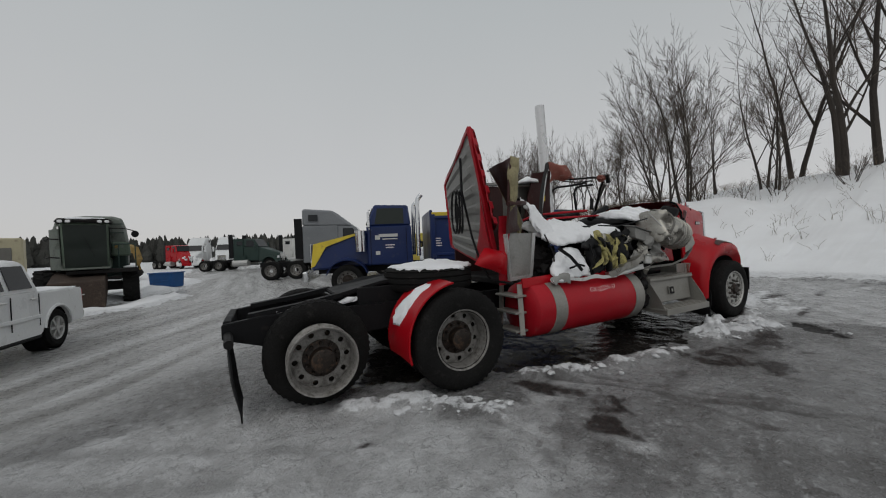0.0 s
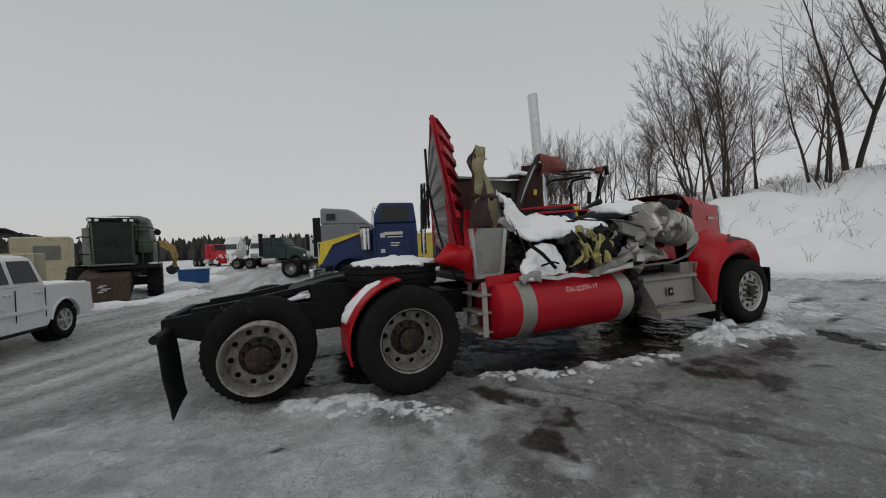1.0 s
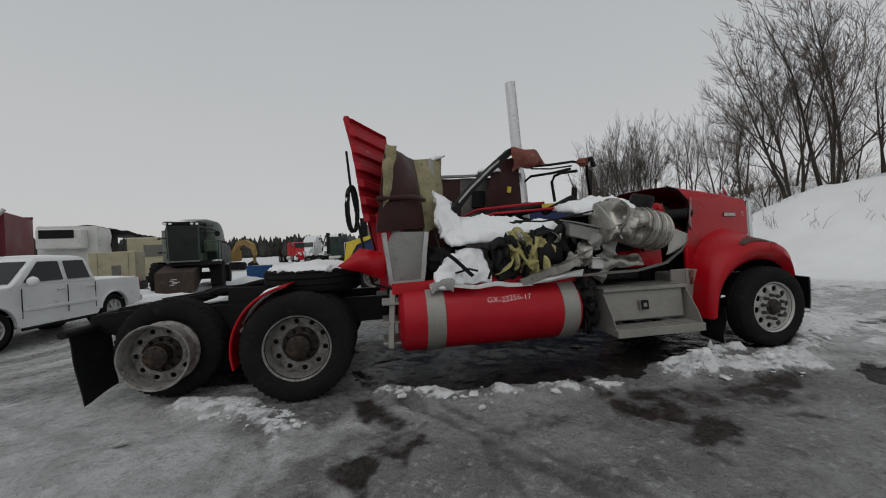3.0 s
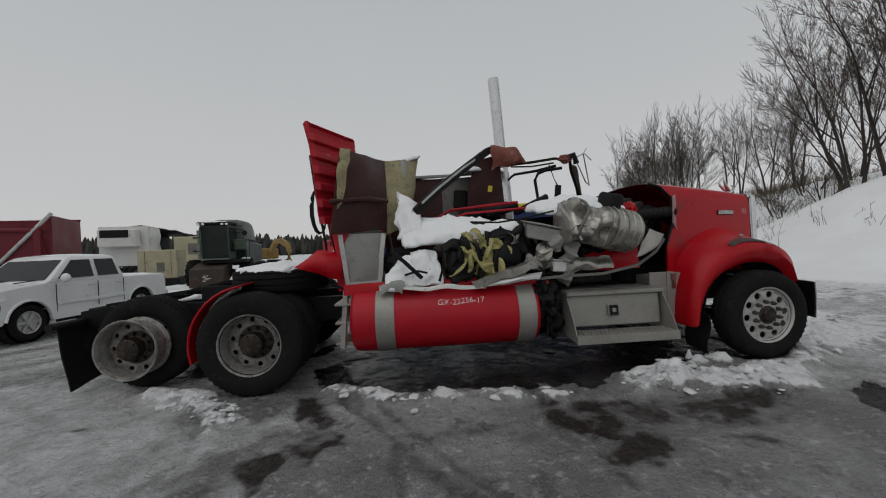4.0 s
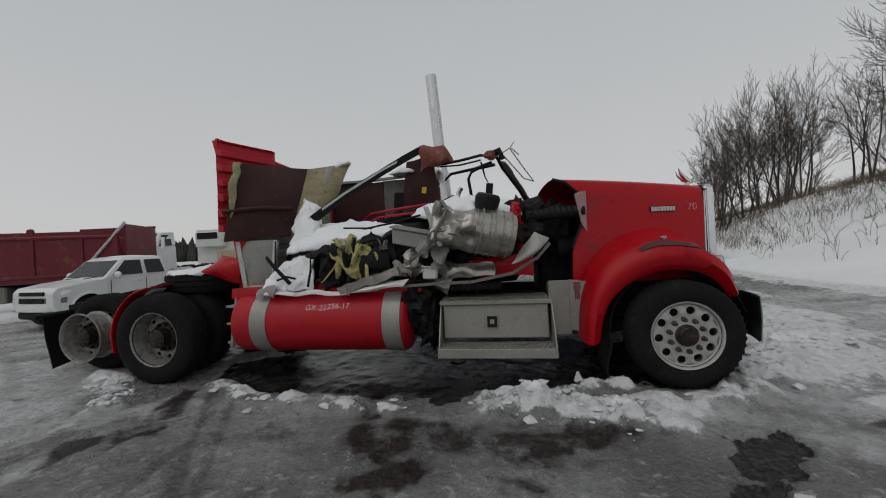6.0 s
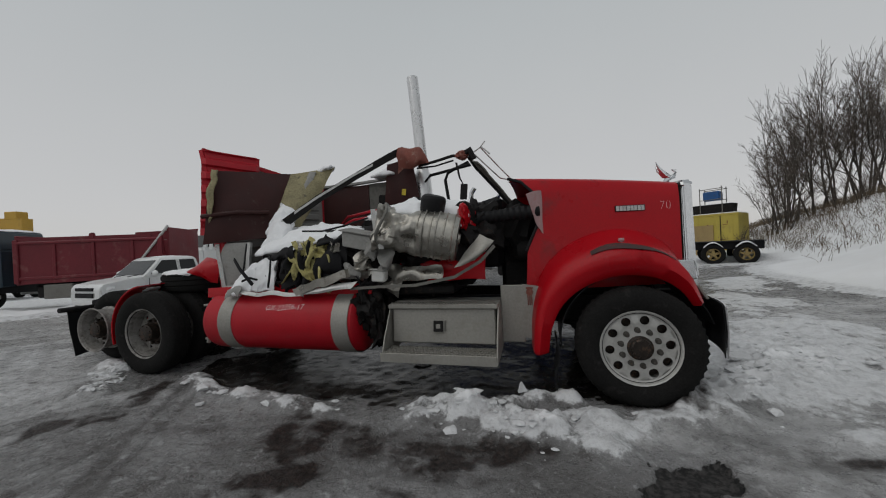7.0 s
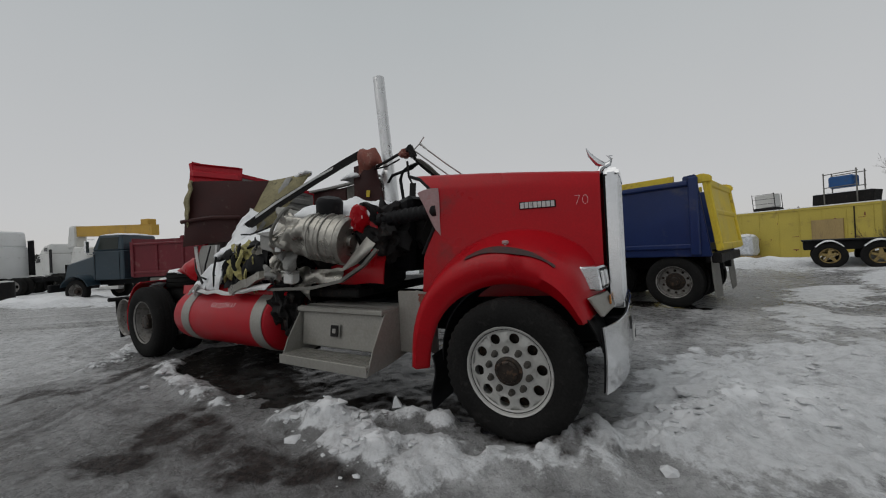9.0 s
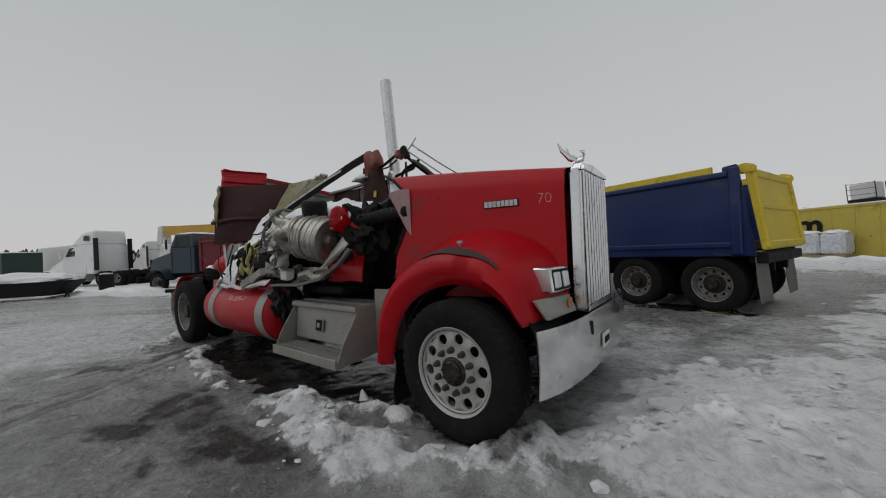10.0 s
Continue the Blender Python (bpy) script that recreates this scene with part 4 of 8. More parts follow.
s = Sh()
s.sheet(arc_fender, 18, 4, 0.012)
for v in (0.0, 1.0):
    s.tube([arc_fender(i / 18, v) for i in range(19)], 0.012, 6)
rp("quarter_fender", s, RED, "red quarter fender over the drive tyre")

# the fuel tank with its straps, bracket and marking
s = Sh()
R, TY, TZ = 0.352, 3.885, 0.675
s.lathe([(0.0, 0.0), (R * 0.55, 0.0), (R * 0.86, 0.018), (R * 0.97, 0.05), (R, 0.1), (R, 1.96), (R * 0.97, 2.01), (R * 0.86, 2.04), (R * 0.55, 2.055), (0.0, 2.055)], (3.06, TY, TZ), (1, 0, 0), 56)
for v in s.bm.verts:  # dents
    d = (v.co - Vector((4.3, 3.55, 0.95))).length
    v.co += Vector((0, 0.03, -0.02)) * math.exp(-((d / 0.25) ** 2))
tank = rp("fuel_tank", s, TANK_RED, "dented red cylindrical fuel tank with chalked lettering")
for x in (3.34, 4.85):
    s = Sh()
    s.lathe([(R + 0.003, 0), (R + 0.009, 0.004), (R + 0.009, 0.192), (R + 0.003, 0.196)], (x, TY, TZ), (1, 0, 0), 48)
    rp("tank_strap", s, PLATE, "polished steel tank strap", tank)
for x in (2.97,):
    s = Sh()
    s.bar([(x, 3.72, 0.40), (x + 0.04, 3.80, 1.0)], 0.06, 0.03)
    s.bar([(x, 4.15, 0.40), (x + 0.04, 4.15, 1.0)], 0.06, 0.03)
    for z in (0.44, 0.66, 0.86):
        s.box((x + 0.02, 3.94, z), (0.2, 0.4, 0.025), bevel=0.004)
    rp("rear_step_frame", s, PLATE, "bare aluminium step frame")

# tool box with steps
s = Sh()
s.hexa([(5.47, 3.71, 0.47), (6.55, 3.71, 0.47), (6.55, 4.25, 0.47), (5.47, 4.25, 0.47), (5.47, 3.74, 0.82), (6.55, 3.74, 0.82), (6.55, 4.25, 0.82), (5.47, 4.25, 0.82)], 0.012)
tbox = rp("tool_box", s, PLATE, "scuffed aluminium tool box between tank and hood")
s = Sh()
s.box((6.01, 3.92, 0.845), (1.14, 0.46, 0.05), bevel=0.01)
for i in range(36):
    s.box((5.48 + i * 0.0305, 3.72, 0.875), (0.014, 0.06, 0.014), (0, 0, 35))
for i in range(36):
    s.box((5.48 + i * 0.0305, 3.86, 0.875), (0.014, 0.06, 0.014), (0, 0, -35))
rp("lid", s, PLATE, "", tbox)
s = Sh()
s.box((6.01, 3.60, 0.415), (1.14, 0.28, 0.03), bevel=0.006)
s.box((6.01, 3.462, 0.39), (1.14, 0.014, 0.09), bevel=0.003)
for i in range(44):
    for k, y in enumerate((3.50, 3.56, 3.62, 3.68)):
        s.box((5.47 + i * 0.0248, y, 0.434), (0.010, 0.045, 0.012), (0, 0, 40 if (i + k) % 2 else -40))
rp("step_board", s, PLATE, "serrated aluminium step", tbox)
for x in (5.445, 6.575):
    s = Sh()
    s.prism([(x, 3.455, 0.35), (x, 3.80, 0.37), (x, 4.25, 0.43), (x, 4.25, 0.84), (x, 3.73, 0.84), (x, 3.55, 0.56)], (0.012, 0, 0), 0.003)
    rp("end_plate", s, PLATE, "", tbox)
s = Sh()
s.box((5.98, 3.700, 0.65), (0.12, 0.012, 0.13), (-8, 0, 0), 0.004)
s.box((5.98, 3.690, 0.65), (0.085, 0.012, 0.095), (-8, 0, 0), 0.004)
s.box((5.98, 3.682, 0.65), (0.045, 0.012, 0.045), (-8, 0, 0), 0.004)
latch = rp("paddle_latch", s, PLATE, "recessed metal paddle latch", tbox)
s = Sh()
s.box((5.98, 3.686, 0.65), (0.10, 0.012, 0.11), (-8, 0, 0), 0.004)
rp("latch_recess", s, DARK, "", latch)

# plates between the step and the fender
s = Sh()
s.box((6.70, 3.95, 0.73), (0.23, 0.03, 0.58), bevel=0.008)
s.box((6.70, 4.1, 0.73), (0.20, 0.28, 0.5), bevel=0.02)
rp("side_skirt_plate", s, PLATE, "plain aluminium plate behind the fender")

# hood: sections from the cowl to the grille
def hood_section(t):
    x = 6.70 + 1.66 * t
    half = 0.79 - 0.28 * t - 0.10 * t * t
    top = 2.125 - 0.10 * t - 0.035 * t * t
    low = 0.98 + 0.0 * t
    c = 0.09
    pts = [(x, CY - half - 0.05 * (1 - t), low), (x, CY - half - 0.03 * (1 - t), low + 0.35), (x, CY - half, top - 0.42), (x, CY - half + 0.005, top - c * 1.9), (x, CY - half + 0.03, top - c * 0.45),
           (x, CY - half + c, top - 0.005), (x, CY - half * 0.45, top + 0.02), (x, CY, top + 0.028)]
    return pts + [(a, 2 * CY - b, z) for a, b, z in pts[-2::-1]]


s = Sh()
NS = 22
rows = [hood_section(i / NS) for i in range(NS + 1)]
outer = []
for i, r in enumerate(rows):
    t = i / NS
    line = []
    for j, (x, y, z) in enumerate(r):
        lim = (6.85, 6.87, 7.00, 6.97, 6.82)[j] if j <= 4 else 6.70  # the near rear edge is torn back
        if j <= 4:
            x = lim + (8.36 - lim) * t
            y, z = hood_section((x - 6.70) / 1.66)[j][1:]
        line.append(Vector((x, y, z)))
    outer.append(line)
grid = outer
s.rings([[p for p in line] for line in grid], caps=False, loop=False)
s.rings([[Vector((p.x, CY + (p.y - CY) * 0.965, p.z - 0.022)) for p in line] for line in grid], caps=False, loop=False)
hood = rp("hood", s, RED, "long glossy red hood torn open at its rear edge", sharp=50)


# fenders
def smooth_path(pts, n):
    """A rounded line through points."""
    pts = [Vector(p) for p in pts]
    q = [pts[0] * 2 - pts[1]] + pts + [pts[-1] * 2 - pts[-2]]
    out = []
    for i in range(n + 1):
        f = i / n * (len(pts) - 1)
        k = min(int(f), len(pts) - 2)
        t = f - k
        a, b, c, d = q[k:k + 4]
        out.append(0.5 * ((2 * b) + (c - a) * t + (2 * a - 5 * b + 4 * c - d) * t * t + (3 * b - a - 3 * c + d) * t ** 3))
    return out


FENDER = [  # strips from the arch lip inward to the hood flank: x, y, z
    [(7.03, 3.72, 0.42), (7.07, 3.72, 0.65), (7.17, 3.72, 0.86), (7.35, 3.72, 1.02), (7.58, 3.72, 1.11), (7.78, 3.72, 1.13), (7.98, 3.73, 1.09), (8.13, 3.74, 0.99), (8.23, 3.76, 0.85)],
    [(6.95, 3.64, 0.42), (6.99, 3.64, 0.70), (7.09, 3.64, 0.93), (7.28, 3.64, 1.10), (7.54, 3.64, 1.20), (7.78, 3.64, 1.22), (8.00, 3.65, 1.17), (8.16, 3.67, 1.05), (8.27, 3.71, 0.86)],
    [(6.91, 3.66, 0.42), (6.94, 3.66, 0.72), (7.04, 3.66, 0.98), (7.23, 3.66, 1.18), (7.50, 3.66, 1.305), (7.76, 3.66, 1.33), (8.00, 3.67, 1.27), (8.18, 3.70, 1.12), (8.29, 3.74, 0.87)],
    [(6.89, 3.76, 0.42), (6.92, 3.77, 0.75), (7.01, 3.79, 1.03), (7.20, 3.82, 1.25), (7.50, 3.84, 1.38), (7.76, 3.86, 1.40), (8.01, 3.90, 1.34), (8.21, 3.96, 1.18), (8.33, 4.02, 0.89)],
    [(6.87, 3.96, 0.43), (6.89, 3.97, 0.78), (6.98, 4.00, 1.10), (7.20, 4.06, 1.36), (7.50, 4.14, 1.50), (7.78, 4.21, 1.53), (8.05, 4.29, 1.46), (8.27, 4.34, 1.28), (8.38, 4.36, 0.90)]]
for mir in (False, True):
    fy = (lambda v: 2 * CY - v) if mir else (lambda v: v)
    strips = [[(p.x, fy(p.y), p.z) for p in smooth_path(st, 32)] for st in FENDER]
    s = Sh()
    s.rings(strips, caps=False, loop=False)
    s.rings([[(x, y + (0.025 if not mir else -0.025), z - 0.02) for x, y, z in st] for st in strips], caps=False, loop=False)
    fender = rp("fender", s, RED, "flared red front fender with a black scuff" if not mir else "flared red front fender", sharp=60)
    s = Sh()
    s.sheet(lambda u, v: (7.77 + 0.625 * math.cos(radians(185 - 170 * u)), fy(3.78 + 0.62 * v), 0.52 + 0.61 * math.sin(radians(185 - 170 * u))), 20, 3, 0.01)
    rp("wheel_well_liner", s, RUBBER, "", fender)
    s = Sh()
    s.sheet(lambda u, v: (7.10 + 0.02 * math.sin(6 * v), fy(3.68 + 0.34 * u), 0.52 - 0.44 * v + 0.03 * u), 5, 6, 0.012, 0.015, 4)
    rp("splash_flap", s, RUBBER, "black rubber splash flap", fender)
    if not mir:
        s = Sh()
        mid = [lerp(strips[2][i], strips[3][i], 0.15) for i in range(33)]
        up = [lerp(strips[2][i], strips[3][i], 0.85) for i in range(33)]

        def scuff(u, v):
            i = 15 + 11 * u
            k = int(i)
            f = i - k
            w = v * (0.25 + 0.75 * math.sin(math.pi * min(1, 0.15 + u))) * 0.9
            p = lerp(lerp(mid[k], mid[min(k + 1, 32)], f), lerp(up[k], up[min(k + 1, 32)], f), w + 0.1 * math.sin(9 * u))
            return (p[0], p[1] - 0.007, p[2] + 0.008)
        s.sheet(scuff, 22, 4, 0.003)
        rp("paint_scuff", s, SCUFF, "dark grey rubbed scuff", fender)
        s = Sh()
        s.box((7.71, 3.86, 1.425), (0.05, 0.035, 0.03), bevel=0.008)
        s.cyl((7.71, 3.86, 1.39), (7.71, 3.86, 1.42), 0.012, None, 8)
        rp("marker_lamp", s, PINK, "small broken marker lamp", fender)

# engine bay bulk seen through the torn hood, and the firewall
s = Sh()
s.box((7.3, CY, 1.15), (1.5, 0.62, 0.7), bevel=0.05)
s.box((6.9, CY - 0.1, 1.62), (0.5, 0.5, 0.25), bevel=0.04)
s.cyl((6.75, CY - 0.45, 1.35), (7.5, CY - 0.42, 1.4), 0.12, None, 14)
s.tube([(6.6, CY - 0.5, 1.75), (6.8, CY - 0.55, 1.82), (7.1, CY - 0.45, 1.72), (7.4, CY - 0.4, 1.5)], 0.055, 10)
s.lump((6.75, CY - 0.35, 1.6), (0.22, 0.2, 0.3), 0.4, 3, 2)
rp("engine", s, DARK, "dark engine under the torn hood")

# grille, bumper, lamps
s = Sh()
fx = 8.40
for pts in ([(fx, 4.36, 0.86), (fx, 4.425, 0.86), (fx, 4.435, 1.93), (fx, 4.40, 1.97)], [(fx, 5.135, 0.86), (fx, 5.20, 0.86), (fx, 5.16, 1.97), (fx, 5.125, 1.93)]):
    s.prism(pts, (0.085, 0, 0), 0.015)
s.prism([(fx, 4.40, 1.93), (fx, 5.16, 1.93), (fx, 5.12, 2.0), (fx, 4.78, 2.03), (fx, 4.44, 2.0)], (0.10, 0, 0), 0.02)
s.box((fx + 0.05, CY, 0.875), (0.1, 0.70, 0.06), bevel=0.01)
grille = rp("grille_surround", s, CHROME, "tall chromed grille surround")
for i in range(9):
    s = Sh()
    y = 4.472 + i * 0.077
    s.prism([(fx + 0.05, y - 0.012, 0.89), (fx + 0.082, y - 0.011, 0.89), (fx + 0.095, y, 0.89), (fx + 0.082, y + 0.011, 0.89), (fx + 0.05, y + 0.012, 0.89)], (0, 0, 1.05))
    rp("grille_bar", s, CHROME, "", grille)
s = Sh()
s.box((fx - 0.01, CY, 1.42), (0.02, 0.68, 1.06))
rp("radiator_screen", s, DARK, "", grille)
s = Sh()
s.sheet(lambda u, v: (8.40 + 0.12 * (1 - (2 * u - 1) ** 4) + 0.012 * math.sin(math.pi * v), 3.64 + 2.28 * u, 0.43 + 0.42 * v), 24, 6, 0.010)
bumper = rp("bumper", s, CHROME, "dull chromed steel bumper")
# bumper back and brackets: their shade is put into the black colour
s = Sh()
s.sheet(lambda u, v: (8.385 + 0.12 * (1 - (2 * u - 1) ** 4) + 0.012 * math.sin(math.pi * v), 3.645 + 2.27 * u, 0.435 + 0.41 * v), 24, 4, 0.006)
s.box((8.42, CY - 0.42, 0.64), (0.2, 0.1, 0.3), bevel=0.01)
s.box((8.42, CY + 0.42, 0.64), (0.2, 0.1, 0.3), bevel=0.01)
rp("bumper_shaded_back", s, BLACK, "back of the bumper and its brackets, blackened for shade", bumper)
s = Sh()
s.prism([(8.515, 4.30, 0.80), (8.53, 4.34, 0.80), (8.53, 4.34, 0.70), (8.515, 4.30, 0.70)], (0.012, 0, 0))
rp("tow_hole", s, BLACK, "", bumper)
for mir in (False, True):
    yy = (lambda v: 2 * CY - v) if mir else (lambda v: v)
    s = Sh()
    a, b = yy(4.04), yy(4.32)
    s.hexa([(8.22, a, 1.03), (8.37, a, 1.03), (8.40, b, 1.03), (8.26, b, 1.03), (8.20, a, 1.21), (8.35, a, 1.21), (8.38, b, 1.21), (8.24, b, 1.21)], 0.012)
    lamp = rp("headlamp", s, CHROME, "square twin headlamp in a chrome bezel")
    s = Sh()
    s.hexa([(8.362, yy(4.052), 1.045), (8.372, yy(4.052), 1.045), (8.402, yy(4.308), 1.045), (8.39, yy(4.308), 1.045), (8.344, yy(4.052), 1.195), (8.356, yy(4.052), 1.195), (8.386, yy(4.308), 1.195), (8.374, yy(4.308), 1.195)], 0.003)
    rp("lamp_recess", s, BLACK, "", lamp)
    for c in (4.115, 4.245):
        s = Sh()
        s.box((8.368 + 0.1 * (c - 4.115), yy(c), 1.12), (0.03, 0.098, 0.115), (0, -6, 0), 0.008)
        rp("lens", s, LENSC, "", lamp)
    s = Sh()
    s.hexa([(8.36, yy(3.88), 0.87), (8.40, yy(4.34), 0.87), (8.43, yy(4.34), 0.87), (8.39, yy(3.88), 0.87), (8.28, yy(3.86), 1.0), (8.36, yy(4.30), 1.0), (8.39, yy(4.30), 1.0), (8.31, yy(3.86), 1.0)], 0.006)
    filler = rp("lamp_filler_panel", s, PLATE, "bare metal panel under the headlamp")
    s = Sh()
    s.box((8.405, yy(4.26), 0.94), (0.012, 0.07, 0.07), bevel=0.004)
    rp("side_marker", s, AMBER, "", filler)
s = Sh()
s.box((8.548, 4.66, 0.60), (0.012, 0.20, 0.11), bevel=0.003)
plate = rp("number_plate", s, OFFWHITE, "small white plate on the bumper")
for i in range(5):
    s = Sh()
    s.box((8.556, 4.60 + i * 0.03, 0.60), (0.004, 0.018, 0.05))
    rp("plate_bar", s, DARK, "", plate)

# exhaust stack
s = Sh()
s.lathe([(0.088, 0), (0.088, 2.1), (0.088, 2.6), (0.080, 2.6), (0.078, 2.1)], (5.34, 5.62, 1.55), (-0.068, -0.012, 1), 24)
s.lathe([(0.11, 0.2), (0.125, 0.25), (0.125, 1.2), (0.085, 1.28)], (5.33, 5.62, 1.4), (-0.068, -0.012, 1), 24)
rp("exhaust_pipe", s, STACK, "dull bright upright exhaust pipe")

# ---- the crushed cab ----
s = Sh()
s.box((4.6, CY, 0.99), (3.0, 1.75, 0.10), bevel=0.02)
rp("cab_floor", s, DARK)
s = Sh()
s.sheet(quad((3.0, 3.72, 0.97), (5.25, 3.72, 0.99), (5.25, 3.74, 1.09), (3.0, 3.74, 1.08), (0, -0.02, 0)), 24, 4, 0.02, 0.02, 4)
rp("door_sill", s, RED, "buckled red door sill")


# rear wall: a bare ribbed leaf and a red leaf, torn apart at the near corner
def ribbed(fn, ribs, depth, d=(1, 0, 0)):
    def g(u, v):
        p = fn(u, v)
        k = depth * (1 if (v * ribs) % 1.0 < 0.45 else 0) * (0 if u < 0.06 or u > 0.94 else 1)
        return tuple(a + b * k for a, b in zip(p, d))
    return g


T = (2.58, 4.09, 2.94)
WA, WB, WC = (2.94, 4.12, 1.16), (3.25, 5.85, 1.50), (3.20, 5.92, 2.60)
s = Sh()
s.sheet(ribbed(quad(WA, WB, WC, T, (-0.05, 0, 0)), 7, 0.03, (-1, 0.2, 0)), 20, 48, 0.008, 0.012, 2)
rear_wall = rp("rear_wall_panel", s, PALE, "torn ribbed rear cab wall, bare metal outside", sharp=25)
for a, b in ((WA, T), (T, WC), (WC, WB), (WB, WA)):
    s = Sh()
    s.bar([lerp(a, b, i / 8) for i in range(9)], 0.05, 0.06)
    s.jitter(0.015, 3)
    rp("edge_strip", s, RED_IN, "red painted edge strip", rear_wall)
s = Sh()
s.sheet(ribbed(quad((2.74, 3.88, 1.75), (3.10, 4.45, 1.70), (3.03, 4.63, 2.88), T, (0.02, 0.03, 0)), 6, 0.04, (0.7, -0.7, 0)), 14, 48, 0.010, 0.010, 2)
rp("red_wall_leaf", s, RED_IN, "upright torn red cab panel with ribs", sharp=25)
s = Sh()
s.sheet(quad((2.46, 3.90, 1.28), (2.94, 3.92, 1.12), (2.98, 3.97, 1.40), (2.66, 4.0, 1.46), (-0.02, -0.1, 0.02)), 10, 8, 0.01, 0.03, 4)
rp("red_corner_flap", s, RED, "bent red corner flap")
s = Sh()
s.sheet(quad((2.88, 4.02, 0.98), (3.02, 4.0, 1.0), (3.03, 3.95, 1.85), (2.86, 3.95, 1.85), (0, -0.02, 0)), 5, 12, 0.012, 0.012, 4)
rp("corner_post", s, RED_IN, "red cab corner post")

LOW = lerp(WA, WB, 0.36)
s = Sh()
s.sheet(quad(WA, LOW, lerp(WA, T, 0.42), lerp(WA, T, 0.60), (-0.02, 0, 0)), 10, 12, 0.006, 0.012, 3)
for v in s.bm.verts:
    v.co.x -= 0.055
rp("red_wall_corner", s, RED_IN, "torn red corner of the rear wall", rear_wall)

# hoses hanging on the wall
for k, (y0, z0) in enumerate(((4.42, 2.3), (4.47, 2.2), (4.52, 2.25))):
    s = Sh()
    s.tube([(2.60 - 0.02 * k + 0.05 * math.cos(a), y0 + 0.12 * math.cos(a) * (1 + 0.2 * k), 1.95 + 0.28 * math.sin(a)) for a in [i * 0.42 for i in range(16)]], 0.014, 6)
    rp("coiled_hose", s, RUBBER)
s = Sh()
s.tube([(2.55, 4.30, 2.62), (2.58, 4.35, 2.2), (2.68, 4.3, 1.6), (2.74, 4.2, 1.25), (2.8, 4.1, 1.05), (3.0, 3.9, 1.0)], 0.016, 6)
rp("air_hose", s, RUBBER)

# maroon lining, insulation and pale lower panel
s = Sh()
s.sheet(quad((2.87, 3.80, 1.62), (3.44, 4.26, 1.69), (3.40, 4.84, 2.66), (3.0, 3.86, 2.56), (0.06, -0.10, 0.0)), 16, 16, 0.025, 0.02, 3)
rp("maroon_lining_panel", s, MAROON, "curved maroon vinyl cab lining")
s = Sh()
s.tube([(2.88, 3.79, 1.98), (3.1, 3.86, 2.0), (3.3, 3.98, 2.02), (3.45, 4.3, 2.03)], 0.03, 8)
rp("lining_seam", s, MAROON)
s = Sh()
s.sheet(quad((2.96, 3.83, 1.9), (3.03, 3.80, 1.95), (3.12, 3.84, 2.58), (2.99, 3.86, 2.60), (-0.03, -0.04, 0)), 5, 12, 0.02, 0.05, 6)
rp("torn_foam_edge", s, FOAM, "torn strip of yellowish foam")
s = Sh()
s.sheet(quad((3.44, 4.26, 1.62), (3.72, 4.55, 1.75), (3.87, 5.30, 2.79), (3.40, 4.84, 2.66), (0.05, -0.08, 0)), 12, 14, 0.03, 0.03, 3)
rp("insulation_sheet", s, FOAM, "olive insulated roof sheet folded upright")
s = Sh()
s.sheet(quad((3.60, 4.42, 1.75), (3.68, 4.48, 1.8), (3.70, 5.05, 2.70), (3.62, 5.0, 2.70), (0, -0.06, 0)), 3, 10, 0.03, 0.01, 3)
rp("sheet_stiffener", s, PALE)
s = Sh()
s.sheet(quad((3.00, 3.98, 1.04), (3.36, 4.0, 1.06), (3.42, 4.0, 1.62), (2.94, 3.96, 1.62), (0, -0.03, 0)), 10, 10, 0.02, 0.018, 4)
pale = rp("lower_trim_panel", s, PALE, "pale grey dented lower cab panel")
for a, b in (((3.00, 3.96, 1.04), (2.94, 3.94, 1.62)), ((3.36, 3.98, 1.06), (3.42, 3.98, 1.62)), ((3.0, 3.96, 1.05), (3.36, 3.98, 1.06))):
    s = Sh()
    s.bar([lerp(a, b, i / 6) for i in range(7)], 0.035, 0.05)
    s.jitter(0.01, 5)
    rp("panel_edge", s, ALU, "", pale)

# roof rail, header, far side of the cab
s = Sh()
s.bar([(3.78, 4.21, 1.86), (4.1, 4.50, 2.18), (4.5, 4.85, 2.52), (4.8, 5.10, 2.76), (4.95, 5.24, 2.88), (5.05, 5.30, 2.93), (5.12, 5.3, 2.88)], 0.05, 0.10)
s.jitter(0.012, 4)
rail = rp("roof_rail", s, DARK, "bent dark roof rail hanging into the cab")
s = Sh()
s.bar([(3.76, 4.17, 1.875), (4.1, 4.46, 2.195), (4.5, 4.81, 2.535), (4.9, 5.17, 2.84)], 0.012, 0.028)
rp("rail_edge", s, ALU, "", rail)
s = Sh()
s.sheet(quad((5.00, 5.20, 2.58), (5.52, 5.12, 2.66), (5.38, 5.18, 2.88), (4.98, 5.26, 2.97), (0.02, -0.10, 0)), 12, 10, 0.012, 0.07, 5)
rp("torn_roof_corner", s, RUST, "crumpled rusty red roof corner")
s = Sh()
s.sheet(quad((4.2, 5.76, 1.0), (5.25, 5.74, 1.0), (5.2, 5.62, 2.58), (4.25, 5.72, 2.56), (0, 0.04, 0)), 10, 12, 0.04, 0.03, 2)
farw = rp("far_cab_wall", s, OLIVEP, "grimy far cab wall seen from inside")
s = Sh()
s.sheet(quad((3.3, 5.86, 1.0), (4.22, 5.75, 1.0), (4.27, 5.70, 2.55), (3.3, 5.84, 2.58), (0, -0.05, 0)), 10, 12, 0.05, 0.03, 2)
rp("far_wall_lining", s, MAROON, "maroon lining of the far cab wall")
s = Sh()
